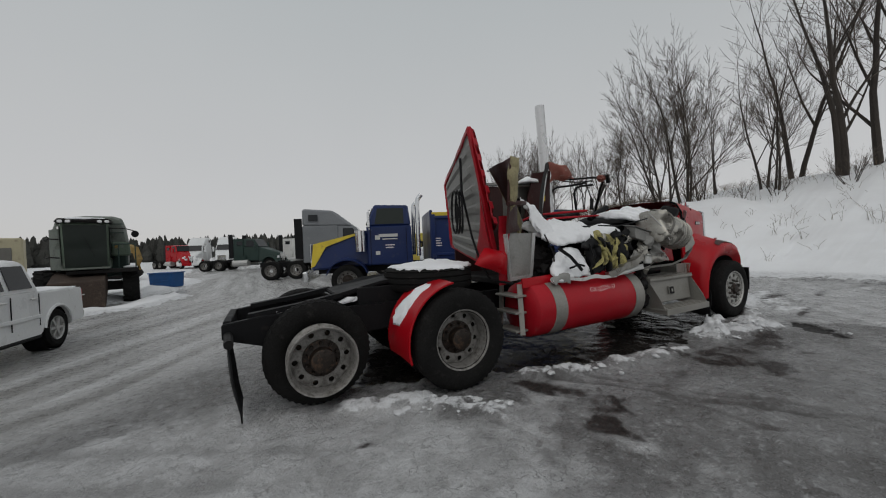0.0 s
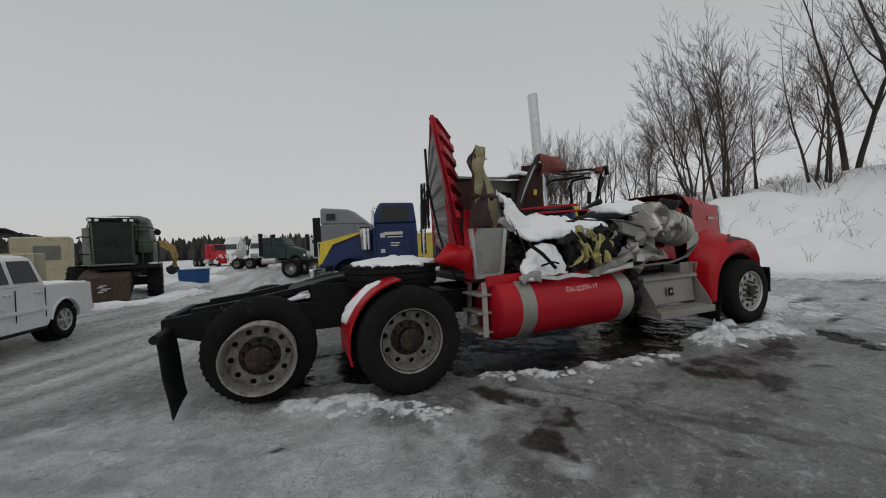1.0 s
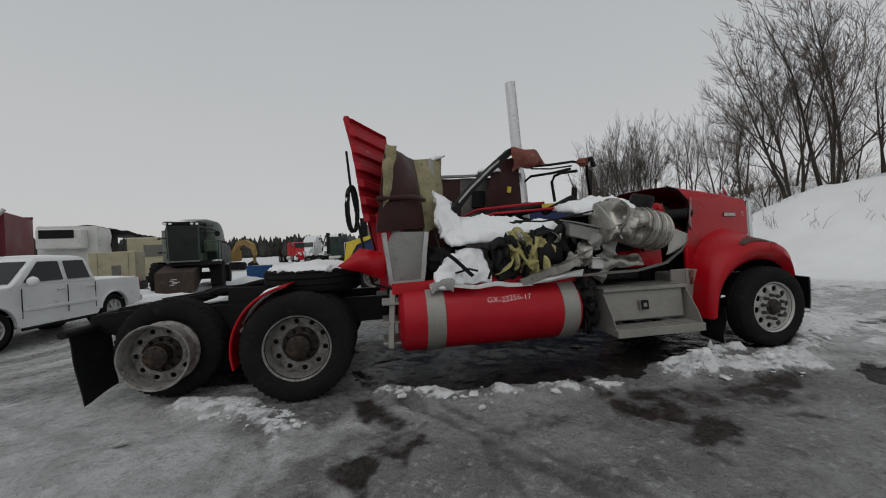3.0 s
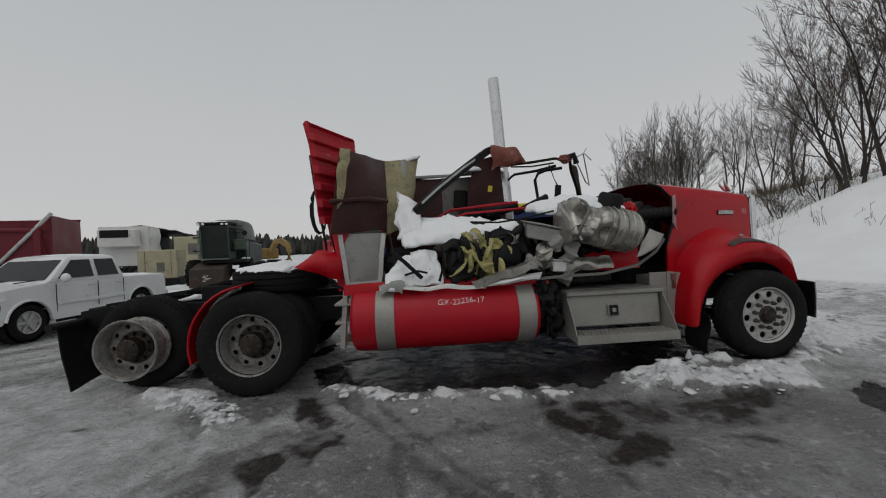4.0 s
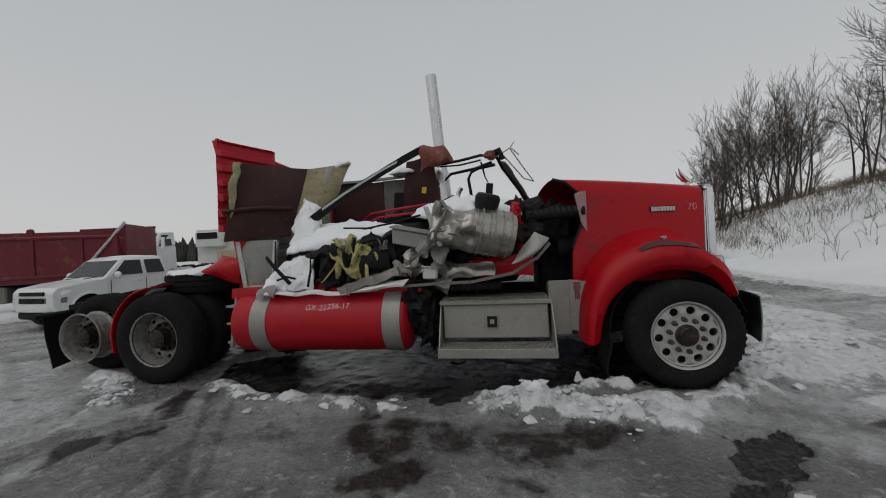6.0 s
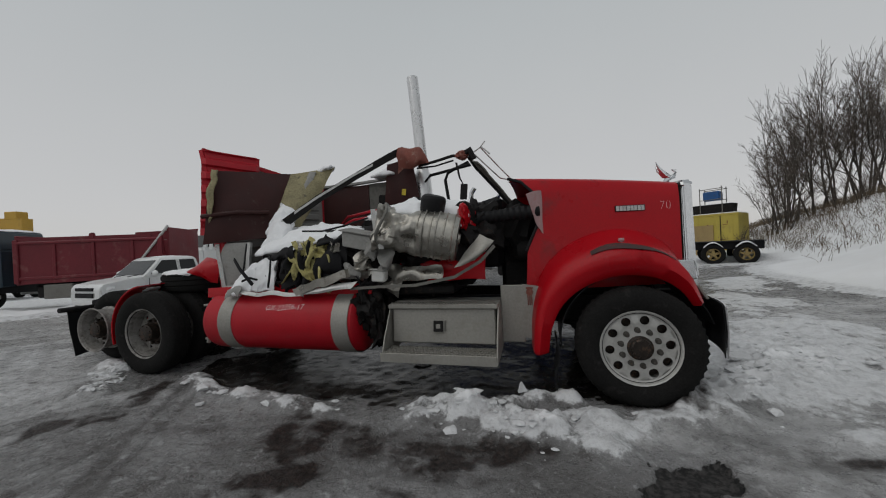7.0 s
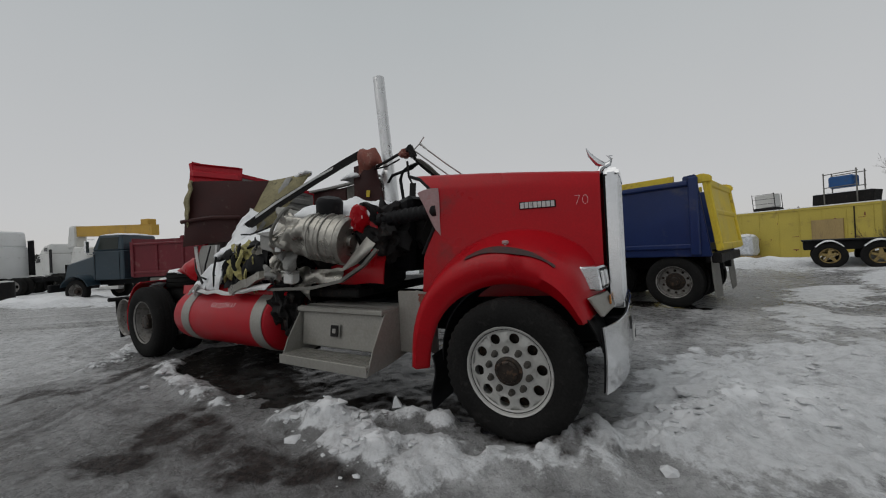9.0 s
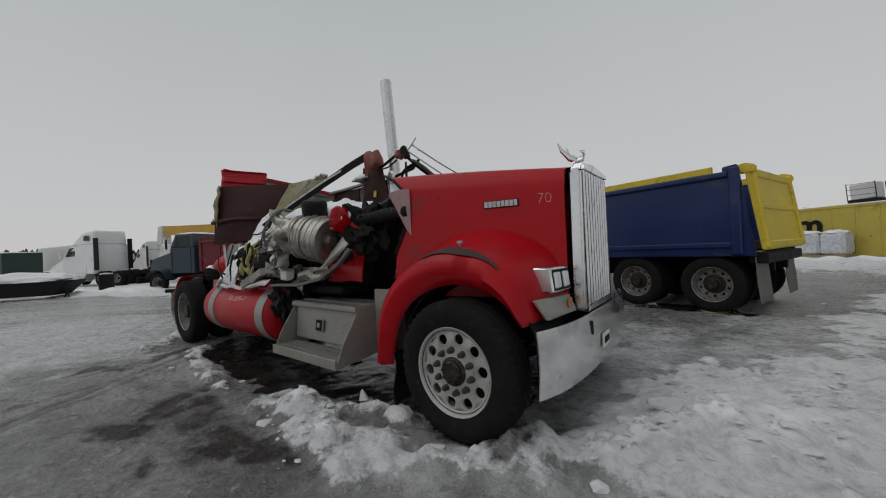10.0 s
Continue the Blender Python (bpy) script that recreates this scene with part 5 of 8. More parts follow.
s.bar([(3.25, 5.80, 2.60), (3.8, 5.72, 2.585), (4.4, 5.66, 2.60), (5.1, 5.55, 2.62)], 0.10, 0.035)
s.jitter(0.012, 4)
rp("torn_roof_edge", s, PALE, "pale torn roof edge", farw)
s = Sh()
s.box((4.55, 5.66, 2.2), (0.22, 0.06, 0.3), (0, 5, 0), 0.02)
s.box((4.85, 5.64, 1.95), (0.16, 0.08, 0.4), (0, -5, 0), 0.02)
rp("cab_vent", s, DARK, "", farw)
s = Sh()
s.sheet(quad((4.55, 5.60, 1.5), (5.28, 5.58, 1.45), (5.18, 5.4, 2.85), (4.75, 5.4, 2.78), (0, -0.04, 0)), 8, 10, 0.04, 0.03, 3)
rp("maroon_pillar_lining", s, MAROON, "maroon pillar lining beside the door")
s = Sh()
s.box((5.0, 5.40, 2.32), (0.07, 0.01, 0.10), (0, 8, 0), 0.004)
rp("warning_label", s, YELLOW, "small yellow label on the pillar")
s = Sh()
s.tube([(5.22, 5.62, 1.55), (5.26, 5.60, 2.0), (5.30, 5.52, 2.45), (5.42, 5.48, 2.55), (5.8, 5.46, 2.60), (6.05, 5.3, 2.64)], 0.022, 8)
rp("door_window_frame", s, BLACK, "black far door window frame")
s = Sh()
s.tube([(5.32, 5.25, 2.66), (5.6, 5.12, 2.66), (5.9, 5.0, 2.68), (6.12, 4.96, 2.64)], 0.020, 8)
s.tube([(5.30, 5.22, 2.62), (5.6, 5.14, 2.60), (5.9, 5.02, 2.62)], 0.012, 6)
s.tube([(6.12, 4.96, 2.64), (6.2, 5.1, 2.5), (6.45, 5.4, 2.2), (6.62, 5.6, 1.98)], 0.022, 8)
s.tube([(6.0, 5.0, 2.66), (6.16, 4.9, 2.70), (6.2, 4.92, 2.58)], 0.045, 6)
rp("windscreen_frame", s, DARK, "twisted windscreen frame")
s = Sh()
s.sheet(quad((6.16, 5.0, 2.60), (6.24, 5.0, 2.57), (6.66, 5.66, 2.02), (6.57, 5.66, 1.98), (0, 0, 0.02)), 4, 10, 0.02, 0.02, 4)
rp("screen_pillar", s, OLIVEP, "grey-green windscreen pillar")
for k, pts in enumerate(([(6.1, 4.95, 2.62), (6.3, 4.9, 2.72), (6.36, 4.92, 2.80)], [(6.3, 4.9, 2.72), (6.5, 5.2, 2.5), (6.66, 5.45, 2.34)], [(6.2, 4.95, 2.66), (6.5, 5.25, 2.36), (6.66, 5.45, 2.34)], [(6.32, 4.9, 2.72), (6.42, 4.9, 2.62)])):
    s = Sh()
    s.tube(pts, 0.009, 6)
    rp("mirror_brace", s, ALU)
s = Sh()
s.tube([(5.74, 5.30, 2.10), (5.70, 5.30, 2.42), (5.75, 5.29, 2.52), (5.86, 5.26, 2.56), (6.10, 5.20, 2.58)], 0.024, 8)
rp("mirror_loop", s, BLACK, "bent black mirror loop")
for k, (x, y, z, w, h) in enumerate(((5.20, 3.70, 1.32, 0.22, 0.30), (5.06, 3.66, 1.22, 0.26, 0.14), (4.88, 3.70, 1.50, 0.20, 0.12), (5.32, 3.66, 1.48, 0.14, 0.20), (4.42, 3.72, 1.52, 0.18, 0.10), (5.46, 3.64, 1.34, 0.16, 0.22))):
    s = Sh()
    s.sheet(quad((x - w / 2, y, z - h / 2), (x + w * 0.3, y - 0.05, z - h * 0.6), (x + w / 2, y + 0.03, z + h * 0.4), (x - w * 0.3, y - 0.03, z + h / 2), (0, -0.08, 0)), 8, 8, 0.006, 0.09, 9, k + 3)
    rp("torn_panel_shred", s, PALE if k % 2 else CRUSH, "torn pale crumpled sheet", smooth=False)
s = Sh()
s.lump((6.05, 4.95, 2.66), (0.10, 0.06, 0.06), 0.4, 3, 5)
rp("torn_red_scrap", s, RUST)
s = Sh()
s.bar([(5.9, 5.2, 2.63), (5.95, 5.15, 2.4), (6.0, 5.15, 2.3)], 0.03, 0.01)
s.box((6.0, 5.15, 2.20), (0.10, 0.02, 0.22), (0, 6, 0), 0.008)
rp("hanging_sun_visor", s, DARK)
s = Sh()
s.tube([(3.9, 5.2, 1.75), (4.3, 4.9, 1.95), (4.8, 4.7, 1.98), (5.2, 4.6, 2.0)], 0.02, 6)
s.tube([(3.9, 5.0, 1.70), (4.5, 4.7, 1.88), (5.3, 4.4, 1.9)], 0.016, 6)
rp("wiring_loom", s, RED_IN, "red cable loom")

# dashboard, seats, black debris
s = Sh()
s.hexa([(5.9, 4.3, 1.2), (6.6, 4.2, 1.2), (6.6, 5.6, 1.2), (5.9, 5.6, 1.2), (6.0, 4.3, 1.85), (6.6, 4.2, 2.0), (6.6, 5.6, 2.0), (6.0, 5.6, 1.85)], 0.05)
s.jitter(0.05, 3)
rp("dashboard", s, BLACK, "broken black dashboard")
s = Sh()
s.box((5.0, 4.95, 1.95), (0.5, 0.4, 0.12), (10, -12, 10), 0.03)
s.box((4.9, 5.0, 1.8), (0.7, 0.12, 0.12), (0, 10, 15), 0.02)
s.box((5.35, 4.5, 1.95), (0.5, 0.1, 0.08), (0, -25, 0), 0.02)
s.lump((4.7, 5.2, 1.7), (0.3, 0.25, 0.3), 0.4, 2, 9)
rp("driver_seat_wreck", s, BLACK, "crushed dark driver seat")
s = Sh()
s.sheet(quad((4.34, 3.74, 1.10), (4.66, 3.72, 1.08), (4.70, 3.80, 1.58), (4.36, 3.82, 1.60), (0, -0.10, 0)), 22, 28, 0.02, 0.10, 6, 3)
rp("seat_cushion", s, YFOAM, "burst yellow seat foam", sharp=20)
rnd = random.Random(8)
for k in range(30):
    x, z = rnd.uniform(4.30, 4.70), rnd.uniform(1.22, 1.60)
    w, h, lean = rnd.uniform(0.02, 0.05), rnd.uniform(0.12, 0.36), rnd.gauss(0, 0.10)
    y = 3.68 + rnd.uniform(-0.04, 0.05)
    s = Sh()
    s.sheet(quad((x - w, y, z), (x + w, y - 0.02, z), (x + w * 0.5 + lean, y - 0.01, max(z - h, 1.0)), (x - w * 0.6 + lean, y + 0.01, max(z - h, 1.0)), (rnd.gauss(0, 0.03), -0.05, 0)), 4, 9, 0.008, 0.05, 6, k)
    rp("foam_shred", s, YFOAM if k % 5 < 3 else BLACK, smooth=False)
for k, (x0, z0, x1, z1) in enumerate(((4.10, 1.05, 4.30, 1.45), (4.66, 1.16, 4.94, 1.58), (4.20, 1.10, 4.36, 1.56), (4.78, 1.30, 5.02, 1.62), (4.55, 1.50, 4.82, 1.66), (3.98, 1.36, 4.30, 1.50))):
    s = Sh()
    s.sheet(quad((x0, 3.70, z0), (x1, 3.66, z0 + 0.05), (x1 - 0.05, 3.74, z1), (x0 + 0.04, 3.72, z1 - 0.06), (0, -0.08, 0)), 12, 12, 0.012, 0.10, 5, 40 + k)
    rp("torn_seat_cover", s, BLACK, "torn black seat cover", sharp=20)
for k, pts in enumerate(([(3.52, 3.64, 1.42), (3.66, 3.58, 1.30), (3.84, 3.56, 1.12)], [(3.66, 3.60, 1.16), (3.80, 3.57, 1.20), (3.90, 3.58, 1.17)], [(4.02, 3.60, 1.08), (4.08, 3.58, 1.26), (4.06, 3.62, 1.44)])):
    s = Sh()
    s.bar(pts, 0.012, 0.04 if k == 0 else 0.022)
    s.jitter(0.01, 9, k)
    rp("broken_strut", s, BLACK)
for k, (c, sz) in enumerate((((4.95, 4.05, 1.34), (0.26, 0.2, 0.26)), ((4.42, 4.10, 1.26), (0.18, 0.2, 0.20)), ((5.25, 3.95, 1.25), (0.3, 0.25, 0.28)), ((5.7, 4.1, 1.3), (0.4, 0.25, 0.3)), ((3.75, 4.2, 1.20), (0.33, 0.2, 0.26)), ((6.3, 4.1, 1.6), (0.3, 0.25, 0.3)), ((5.15, 3.78, 0.85), (0.16, 0.16, 0.24)), ((5.3, 3.9, 0.6), (0.14, 0.2, 0.25)))):
    s = Sh()
    s.lump(c, sz, 0.55, 2.2, 21 + k, 4)
    rp("crushed_cab_debris", s, DARK, "dark twisted cab debris")
rnd = random.Random(4)
for k in range(34):
    s = Sh()
    x = rnd.uniform(3.9, 5.5)
    z = rnd.uniform(1.05, 1.12 if x < 4.35 else (1.45 if x < 4.9 else 1.60))
    y = rnd.uniform(3.68, 3.98)
    w, h = rnd.uniform(0.08, 0.22), rnd.uniform(0.05, 0.18)
    ang = rnd.uniform(-1.2, 1.2)
    ca, sa = math.cos(ang), math.sin(ang)
    def tri(u, v, x=x, y=y, z=z, w=w, h=h, ca=ca, sa=sa):
        a, b = (u - 0.5) * w, (v - 0.5) * h * (0.4 + u)
        return (x + a * ca - b * sa, y + 0.06 * (u - v), z + a * sa + b * ca)
    s.sheet(tri, 4, 3, 0.006, 0.05, 7, k)
    rp("torn_scrap", s, rnd.choice((PALE, BLACK, DARK, BLACK, PALE, MAROON, CRUSH)), smooth=False)
for k, pts in enumerate(([(4.2, 3.7, 1.05), (4.5, 3.68, 1.12), (4.75, 3.66, 1.22)], [(3.55, 3.72, 1.1), (3.9, 3.7, 1.16), (4.3, 3.68, 1.10)], [(5.0, 3.66, 1.3), (5.15, 3.62, 1.15), (5.2, 3.66, 0.95)], [(4.4, 3.75, 1.7), (4.7, 3.68, 1.68), (5.0, 3.66, 1.72), (5.3, 3.62, 1.78)], [(3.5, 3.85, 1.6), (3.55, 3.75, 1.35), (3.52, 3.72, 1.1)])):
    s = Sh()
    s.tube(pts, 0.010, 6)
    rp("loose_cable", s, RUBBER)

# bent bright trim above the tank
s = Sh()
s.bar([lerp((4.38, 3.60, 1.02), (5.06, 3.56, 1.22), i / 14) for i in range(15)], 0.07, 0.085)
s.jitter(0.03, 9)
rp("broken_sill_trim", s, CRUSH, "broken pale grey sill trim")
s = Sh()
s.sheet(quad((3.60, 3.60, 1.00), (4.50, 3.55, 0.985), (4.48, 3.57, 1.02), (3.6, 3.64, 1.035), (0, 0, 0.02)), 14, 3, 0.008, 0.03, 4)
s.sheet(quad((4.45, 3.55, 0.985), (5.10, 3.56, 1.06), (5.16, 3.60, 1.14), (4.5, 3.58, 1.03), (0, -0.02, 0)), 12, 3, 0.008, 0.03, 4, 3)
rp("peeled_trim_strip", s, ALU, "peeled aluminium trim strip")
s = Sh()
s.sheet(quad((3.40, 3.60, 0.98), (3.62, 3.58, 0.97), (3.66, 3.62, 1.10), (3.42, 3.64, 1.08), (0, -0.02, 0)), 5, 4, 0.01, 0.05, 7, 8)
rp("crumpled_corner_trim", s, PALE)

# grey box, air cleaner, skirt
s = Sh()
s.hexa([(4.99, 3.60, 1.50), (5.42, 3.63, 1.40), (5.44, 3.80, 1.42), (5.0, 3.78, 1.52), (4.99, 3.60, 1.66), (5.42, 3.63, 1.56), (5.44, 3.80, 1.58), (5.0, 3.78, 1.68)], 0.01)
s.sheet(quad((4.97, 3.58, 1.67), (5.44, 3.61, 1.57), (5.46, 3.82, 1.60), (4.98, 3.80, 1.70), (0, 0, 0.01)), 4, 3, 0.012)
rp("sleeper_vent_box", s, PALE, "grey sheet metal box")
def can_profile(bands):
    prof = [(0.0, 0.0), (0.16, 0.0), (0.225, 0.02)]
    h = 0.03
    for w in bands:
        prof += [(0.235, h), (0.235, h + w), (0.243, h + w + 0.005), (0.243, h + w + 0.012), (0.235, h + w + 0.018)]
        h += w + 0.03
    return prof + [(0.235, h), (0.22, h + 0.03), (0.14, h + 0.035), (0.13, h + 0.015), (0.06, h + 0.015), (0.05, h + 0.05), (0.0, h + 0.05)]


can_prof = can_profile((0.42, 0.10, 0.10, 0.05))
fine_prof = [can_prof[0]]
for a, b in zip(can_prof, can_prof[1:]):
    steps = max(1, int(math.dist(a, b) / 0.02))
    fine_prof += [(a[0] + (b[0] - a[0]) * i / steps, a[1] + (b[1] - a[1]) * i / steps) for i in range(1, steps + 1)]
s = Sh()
CAN0, CAN_AX = Vector((5.40, 3.59, 1.695)), Vector((0.955, 0.16, -0.21)).normalized()
s.lathe(fine_prof, CAN0, CAN_AX, 64)
for v in s.bm.verts:
    along = (v.co - CAN0).dot(CAN_AX)
    for c, push, r in (((5.50, 3.36, 1.72), (0.06, 0.14, -0.02), 0.12), ((5.62, 3.36, 1.62), (-0.02, 0.09, 0.04), 0.07), ((5.74, 3.38, 1.76), (0.02, 0.07, -0.05), 0.08), ((5.70, 3.6, 1.90), (0.02, 0.0, -0.10), 0.16), ((5.80, 3.40, 1.46), (0.0, 0.10, 0.06), 0.10), ((5.93, 3.38, 1.62), (0.0, 0.05, 0.0), 0.06), ((5.58, 3.6, 1.52), (0.0, 0.0, 0.10), 0.12)):
        d = (v.co - Vector(c)).length
        v.co += Vector(push) * math.exp(-((d / r) ** 2))
    crush = max(0.0, 1 - along / 0.56)
    q = v.co * 7.0
    fold = abs(noise.noise(q)) + 0.5 * abs(noise.noise(q * 2.1))
    v.co += (v.co - (CAN0 + CAN_AX * along)) * (crush * (0.50 * fold - 0.10))
can = rp("air_cleaner", s, CRUSH, "crushed ribbed chrome air cleaner canister", sharp=28)
for h in (0.505, 0.635):
    s = Sh()
    s.lathe([(0.238, 0), (0.247, 0.003), (0.247, 0.013), (0.238, 0.016)], CAN0 + CAN_AX * h, CAN_AX, 44)
    rp("clamp_band", s, PLATE, "", can)
s = Sh()
s.tube([CAN0 + CAN_AX * (0.14 + 0.04 * math.sin(2 * a)) + Vector((0.02 * math.sin(3 * a), -0.235 * math.cos(a), 0.24 * math.sin(a))) for a in (radians(-60 + 12 * i) for i in range(17))], 0.016, 8)
rp("mounting_strap", s, OLIVEP, "", can)
s = Sh()
s.sheet(quad((6.20, 3.60, 1.24), (6.40, 3.60, 1.30), (6.58, 3.66, 1.48), (6.44, 3.70, 1.55), (0.02, -0.06, -0.02)), 10, 10, 0.006, 0.02, 5, 4)
rp("bent_deflector", s, PLATE, "bent grey deflector sheet", can)
s = Sh()
s.lump((6.27, 3.80, 1.74), (0.06, 0.12, 0.13), 0.3, 3, 5, 3)
rp("red_end_cover", s, RED, "rounded red cover at the end of the canister", can)
s = Sh()
s.box((5.36, 3.70, 1.17), (0.15, 0.10, 0.12), (0, 4, 0), 0.012)
s.box((5.36, 3.69, 1.24), (0.17, 0.11, 0.014), (0, 4, 0), 0.004)
rp("white_junction_box", s, OFFWHITE, "small white junction box")
s = Sh()
s.lathe([(0.060 if i % 2 else 0.072, 0.03 * i) for i in range(22)], (6.38, 3.98, 1.72), (0.99, 0.10, 0.06), 16, True)
rp("corrugated_hose", s, RUBBER, "black corrugated intake hose")
s = Sh()
s.bar([(5.36, 3.62, 1.86), (5.44, 3.50, 1.66), (5.52, 3.44, 1.45)], 0.05, 0.014)
rp("bent_bracket", s, ALU)
s = Sh()
s.lathe([(0.0, -0.09), (0.10, -0.09), (0.125, -0.07), (0.13, 0.06), (0.115, 0.09), (0.10, 0.10), (0.0, 0.095)], (5.98, 3.70, 1.86), (0.25, -0.2, 1), 22)
s.jitter(0.012, 6)
rp("black_intake_cap", s, RUBBER, "black rubber intake cap", can)
s = Sh()
s.sheet(quad((6.16, 3.98, 1.28), (6.36, 3.95, 1.24), (6.38, 3.95, 1.84), (6.26, 3.98, 1.88), (0, -0.10, 0)), 8, 8, 0.012, 0.06, 4, 2)
rp("bent_red_cowl_side", s, RED, "bent red cowl side")
s = Sh()
s.sheet(quad((5.3, 3.92, 1.08), (6.45, 3.92, 1.10), (6.45, 3.95, 1.36), (5.3, 3.95, 1.34), (0, -0.04, 0)), 12, 5, 0.015, 0.03, 3, 2)
rp("lower_cowl_panel", s, RED, "red lower cab side below the cowl")
s = Sh()
s.box((5.35, 4.30, 1.35), (1.9, 0.5, 0.75), (0, -3, 2), 0.08)
s.jitter(0.06, 3)
rp("cab_interior_wreck", s, BLACK, "dark crushed cab interior")
s = Sh()
s.bar([(5.05, 3.64, 1.04), (5.4, 3.60, 1.06), (5.8, 3.58, 1.07), (6.2, 3.60, 1.14), (6.45, 3.64, 1.28), (6.58, 3.68, 1.42)], 0.05, 0.012)
s.bar([(5.05, 3.62, 1.05), (5.4, 3.58, 1.07), (5.8, 3.56, 1.08), (6.2, 3.58, 1.15), (6.45, 3.62, 1.29), (6.58, 3.66, 1.43)], 0.010, 0.026)
rp("curved_skirt_strip", s, OLIVEP, "curved grey skirt strip")
s = Sh()
s.sheet(quad((5.40, 3.74, 1.09), (6.02, 3.76, 1.11), (6.02, 3.80, 1.25), (5.40, 3.76, 1.27), (0, -0.03, 0)), 14, 6, 0.01, 0.05, 6)
rp("skirt_backing", s, CRUSH, "crumpled bright steel skirt")

# hood details: edge seal, badge shape, numerals, ornament, emblem plate
def hood_y(x, z=1.72):
    t = (x - 6.70) / 1.66
    return CY - (0.79 - 0.28 * t - 0.10 * t * t)


s = Sh()
s.tube([(6.86, hood_y(6.86) - 0.03, 1.36), (7.00, hood_y(7.0) - 0.005, 1.66), (6.98, hood_y(6.98), 1.92), (6.83, hood_y(6.83) + 0.03, 2.07), (6.70, hood_y(6.70) + 0.09, 2.12)], 0.016, 6)
rp("hood_edge_seal", s, RUBBER, "", hood)
# the flap's pink holds a sky reflection as plain colour
s = Sh()
s.sheet(lambda u, v: (7.03 - 0.14 * u * (0.4 + 0.6 * v), hood_y(7.03) - 0.012 - 0.17 * u * (0.35 + 0.65 * v) + 0.04 * u * u, 1.52 + (0.44 - 0.05 * u * u) * v + 0.10 * u * (1 - v)), 10, 14, 0.008, 0.008, 4)
rp("folded_hood_flap", s, PINK, "folded flap at the torn hood edge, pink from fading and painted sky reflection", hood)
ang = math.atan(0.262)


def on_hood(x, z, out):
    return Matrix.Translation((x, hood_y(x) - out, z)) @ Matrix.Rotation(math.atan((0.28 + 0.2 * (x - 6.7) / 1.66) / 1.66), 4, "Z")


s = Sh()
s.box((0, 0, 0), (0.30, 0.012, 0.062), bevel=0.004)
s.bm.transform(on_hood(7.88, 1.735, 0.004))
badge = rp("badge_plate", s, BLACK, "black nameplate with bright bars", hood)
for k in range(8):
    s = Sh()
    s.box((-0.125 + k * 0.0357, 0, 0), (0.030, 0.012, 0.050), bevel=0.002)
    s.bm.transform(on_hood(7.88, 1.735, 0.008))
    rp("badge_bar", s, ALU, "", badge)


def lettering(body, size, weight=0.0):
    cu = bpy.data.curves.new("lettering", "FONT")
    cu.body, cu.size, cu.extrude, cu.offset, cu.align_x, cu.align_y = body, size, 0.001, weight, "CENTER", "CENTER"
    cu.resolution_u = 3
    ob = new("lettering", cu)
    me = bpy.data.meshes.new_from_object(ob.evaluated_get(bpy.context.evaluated_depsgraph_get()))
    bpy.data.objects.remove(ob)
    return me


me = lettering("70", 0.12, -0.0045)
me.materials.append(CHALK)
num = new("fleet_numeral", me)
num.parent = hood
num.matrix_basis = on_hood(8.22, 1.745, 0.004) @ Matrix.Rotation(radians(90), 4, "X")
tagged(num, "white painted numerals")

# chalked number on the tank, laid round its curve
me = lettering("GX-22256-17", 0.090, -0.0018)
for v in me.vertices:
    v.co.y += 0.006 * math.sin(23 * v.co.x) + 0.002 * math.sin(57 * v.co.x + 1) + 0.02 * v.co.x
    v.co.x += 0.05 * v.co.y
    a = radians(31) + v.co.y / R
    v.co = Vector((4.24 + v.co.x, TY - (R + 0.003 + v.co.z) * math.cos(a), TZ + (R + 0.003 + v.co.z) * math.sin(a) + 0.02 * v.co.x))
me.materials.append(CHALK)
mark = new("chalk_marking", me)
mark.parent = tank
tagged(mark, "hand-chalked stock number")

s = Sh()
s.prism([(6.80, 3.925, 0.50), (7.03, 3.90, 0.46), (7.03, 3.90, 1.00), (6.80, 3.925, 1.03)], (0, 0.012, 0), 0.002)
emb = rp("emblem_plate", s, PLATE, "bare metal plate with a dark red emblem", hood)
s = Sh()
s.cyl((6.875, 3.917, 0.95), (6.875, 3.905, 0.95), 0.035, None, 14)
for k in range(3):
    s.box((6.857 + 0.018 * k, 3.911, 0.87), (0.010, 0.010, 0.10))
s.box((6.875, 3.911, 0.99), (0.07, 0.010, 0.018))
rp("emblem", s, RUST, "", emb)
s = Sh()
s.tube([(8.33, CY - 0.1, 2.0), (8.36, CY - 0.1, 2.06), (8.42, CY - 0.1, 2.08), (8.44, CY - 0.1, 2.12), (8.41, CY - 0.1, 2.15), (8.45, CY - 0.1, 2.145)], [0.03, 0.028, 0.025, 0.012, 0.013, 0.004], 10)
s.tube([(8.40, CY - 0.1, 2.06), (8.33, CY - 0.12, 2.10), (8.27, CY - 0.14, 2.17), (8.24, CY - 0.15, 2.24)], [0.02, 0.03, 0.018, 0.003], 8)
s.tube([(8.40, CY - 0.1, 2.06), (8.34, CY - 0.06, 2.10), (8.29, CY - 0.04, 2.16), (8.27, CY - 0.03, 2.22)], [0.02, 0.03, 0.018, 0.003], 8)
rp("hood_ornament", s, CHROME, "winged chrome hood ornament", hood)

# ---- lying spare tyre and the snow on the wreck ----
spare = thing("spare_tyre", pose(2.10, 4.47, 0.985), "worn black truck tyre lying flat behind the cab", "tyre")
s = tyre_shape(0.55, 0.30, 0.28, 96)
s.bm.transform(Matrix.Translation((0, 0, 0.14)) @ Matrix.Rotation(radians(90), 4, "X"))
part("carcass", s, TYRE, spare)


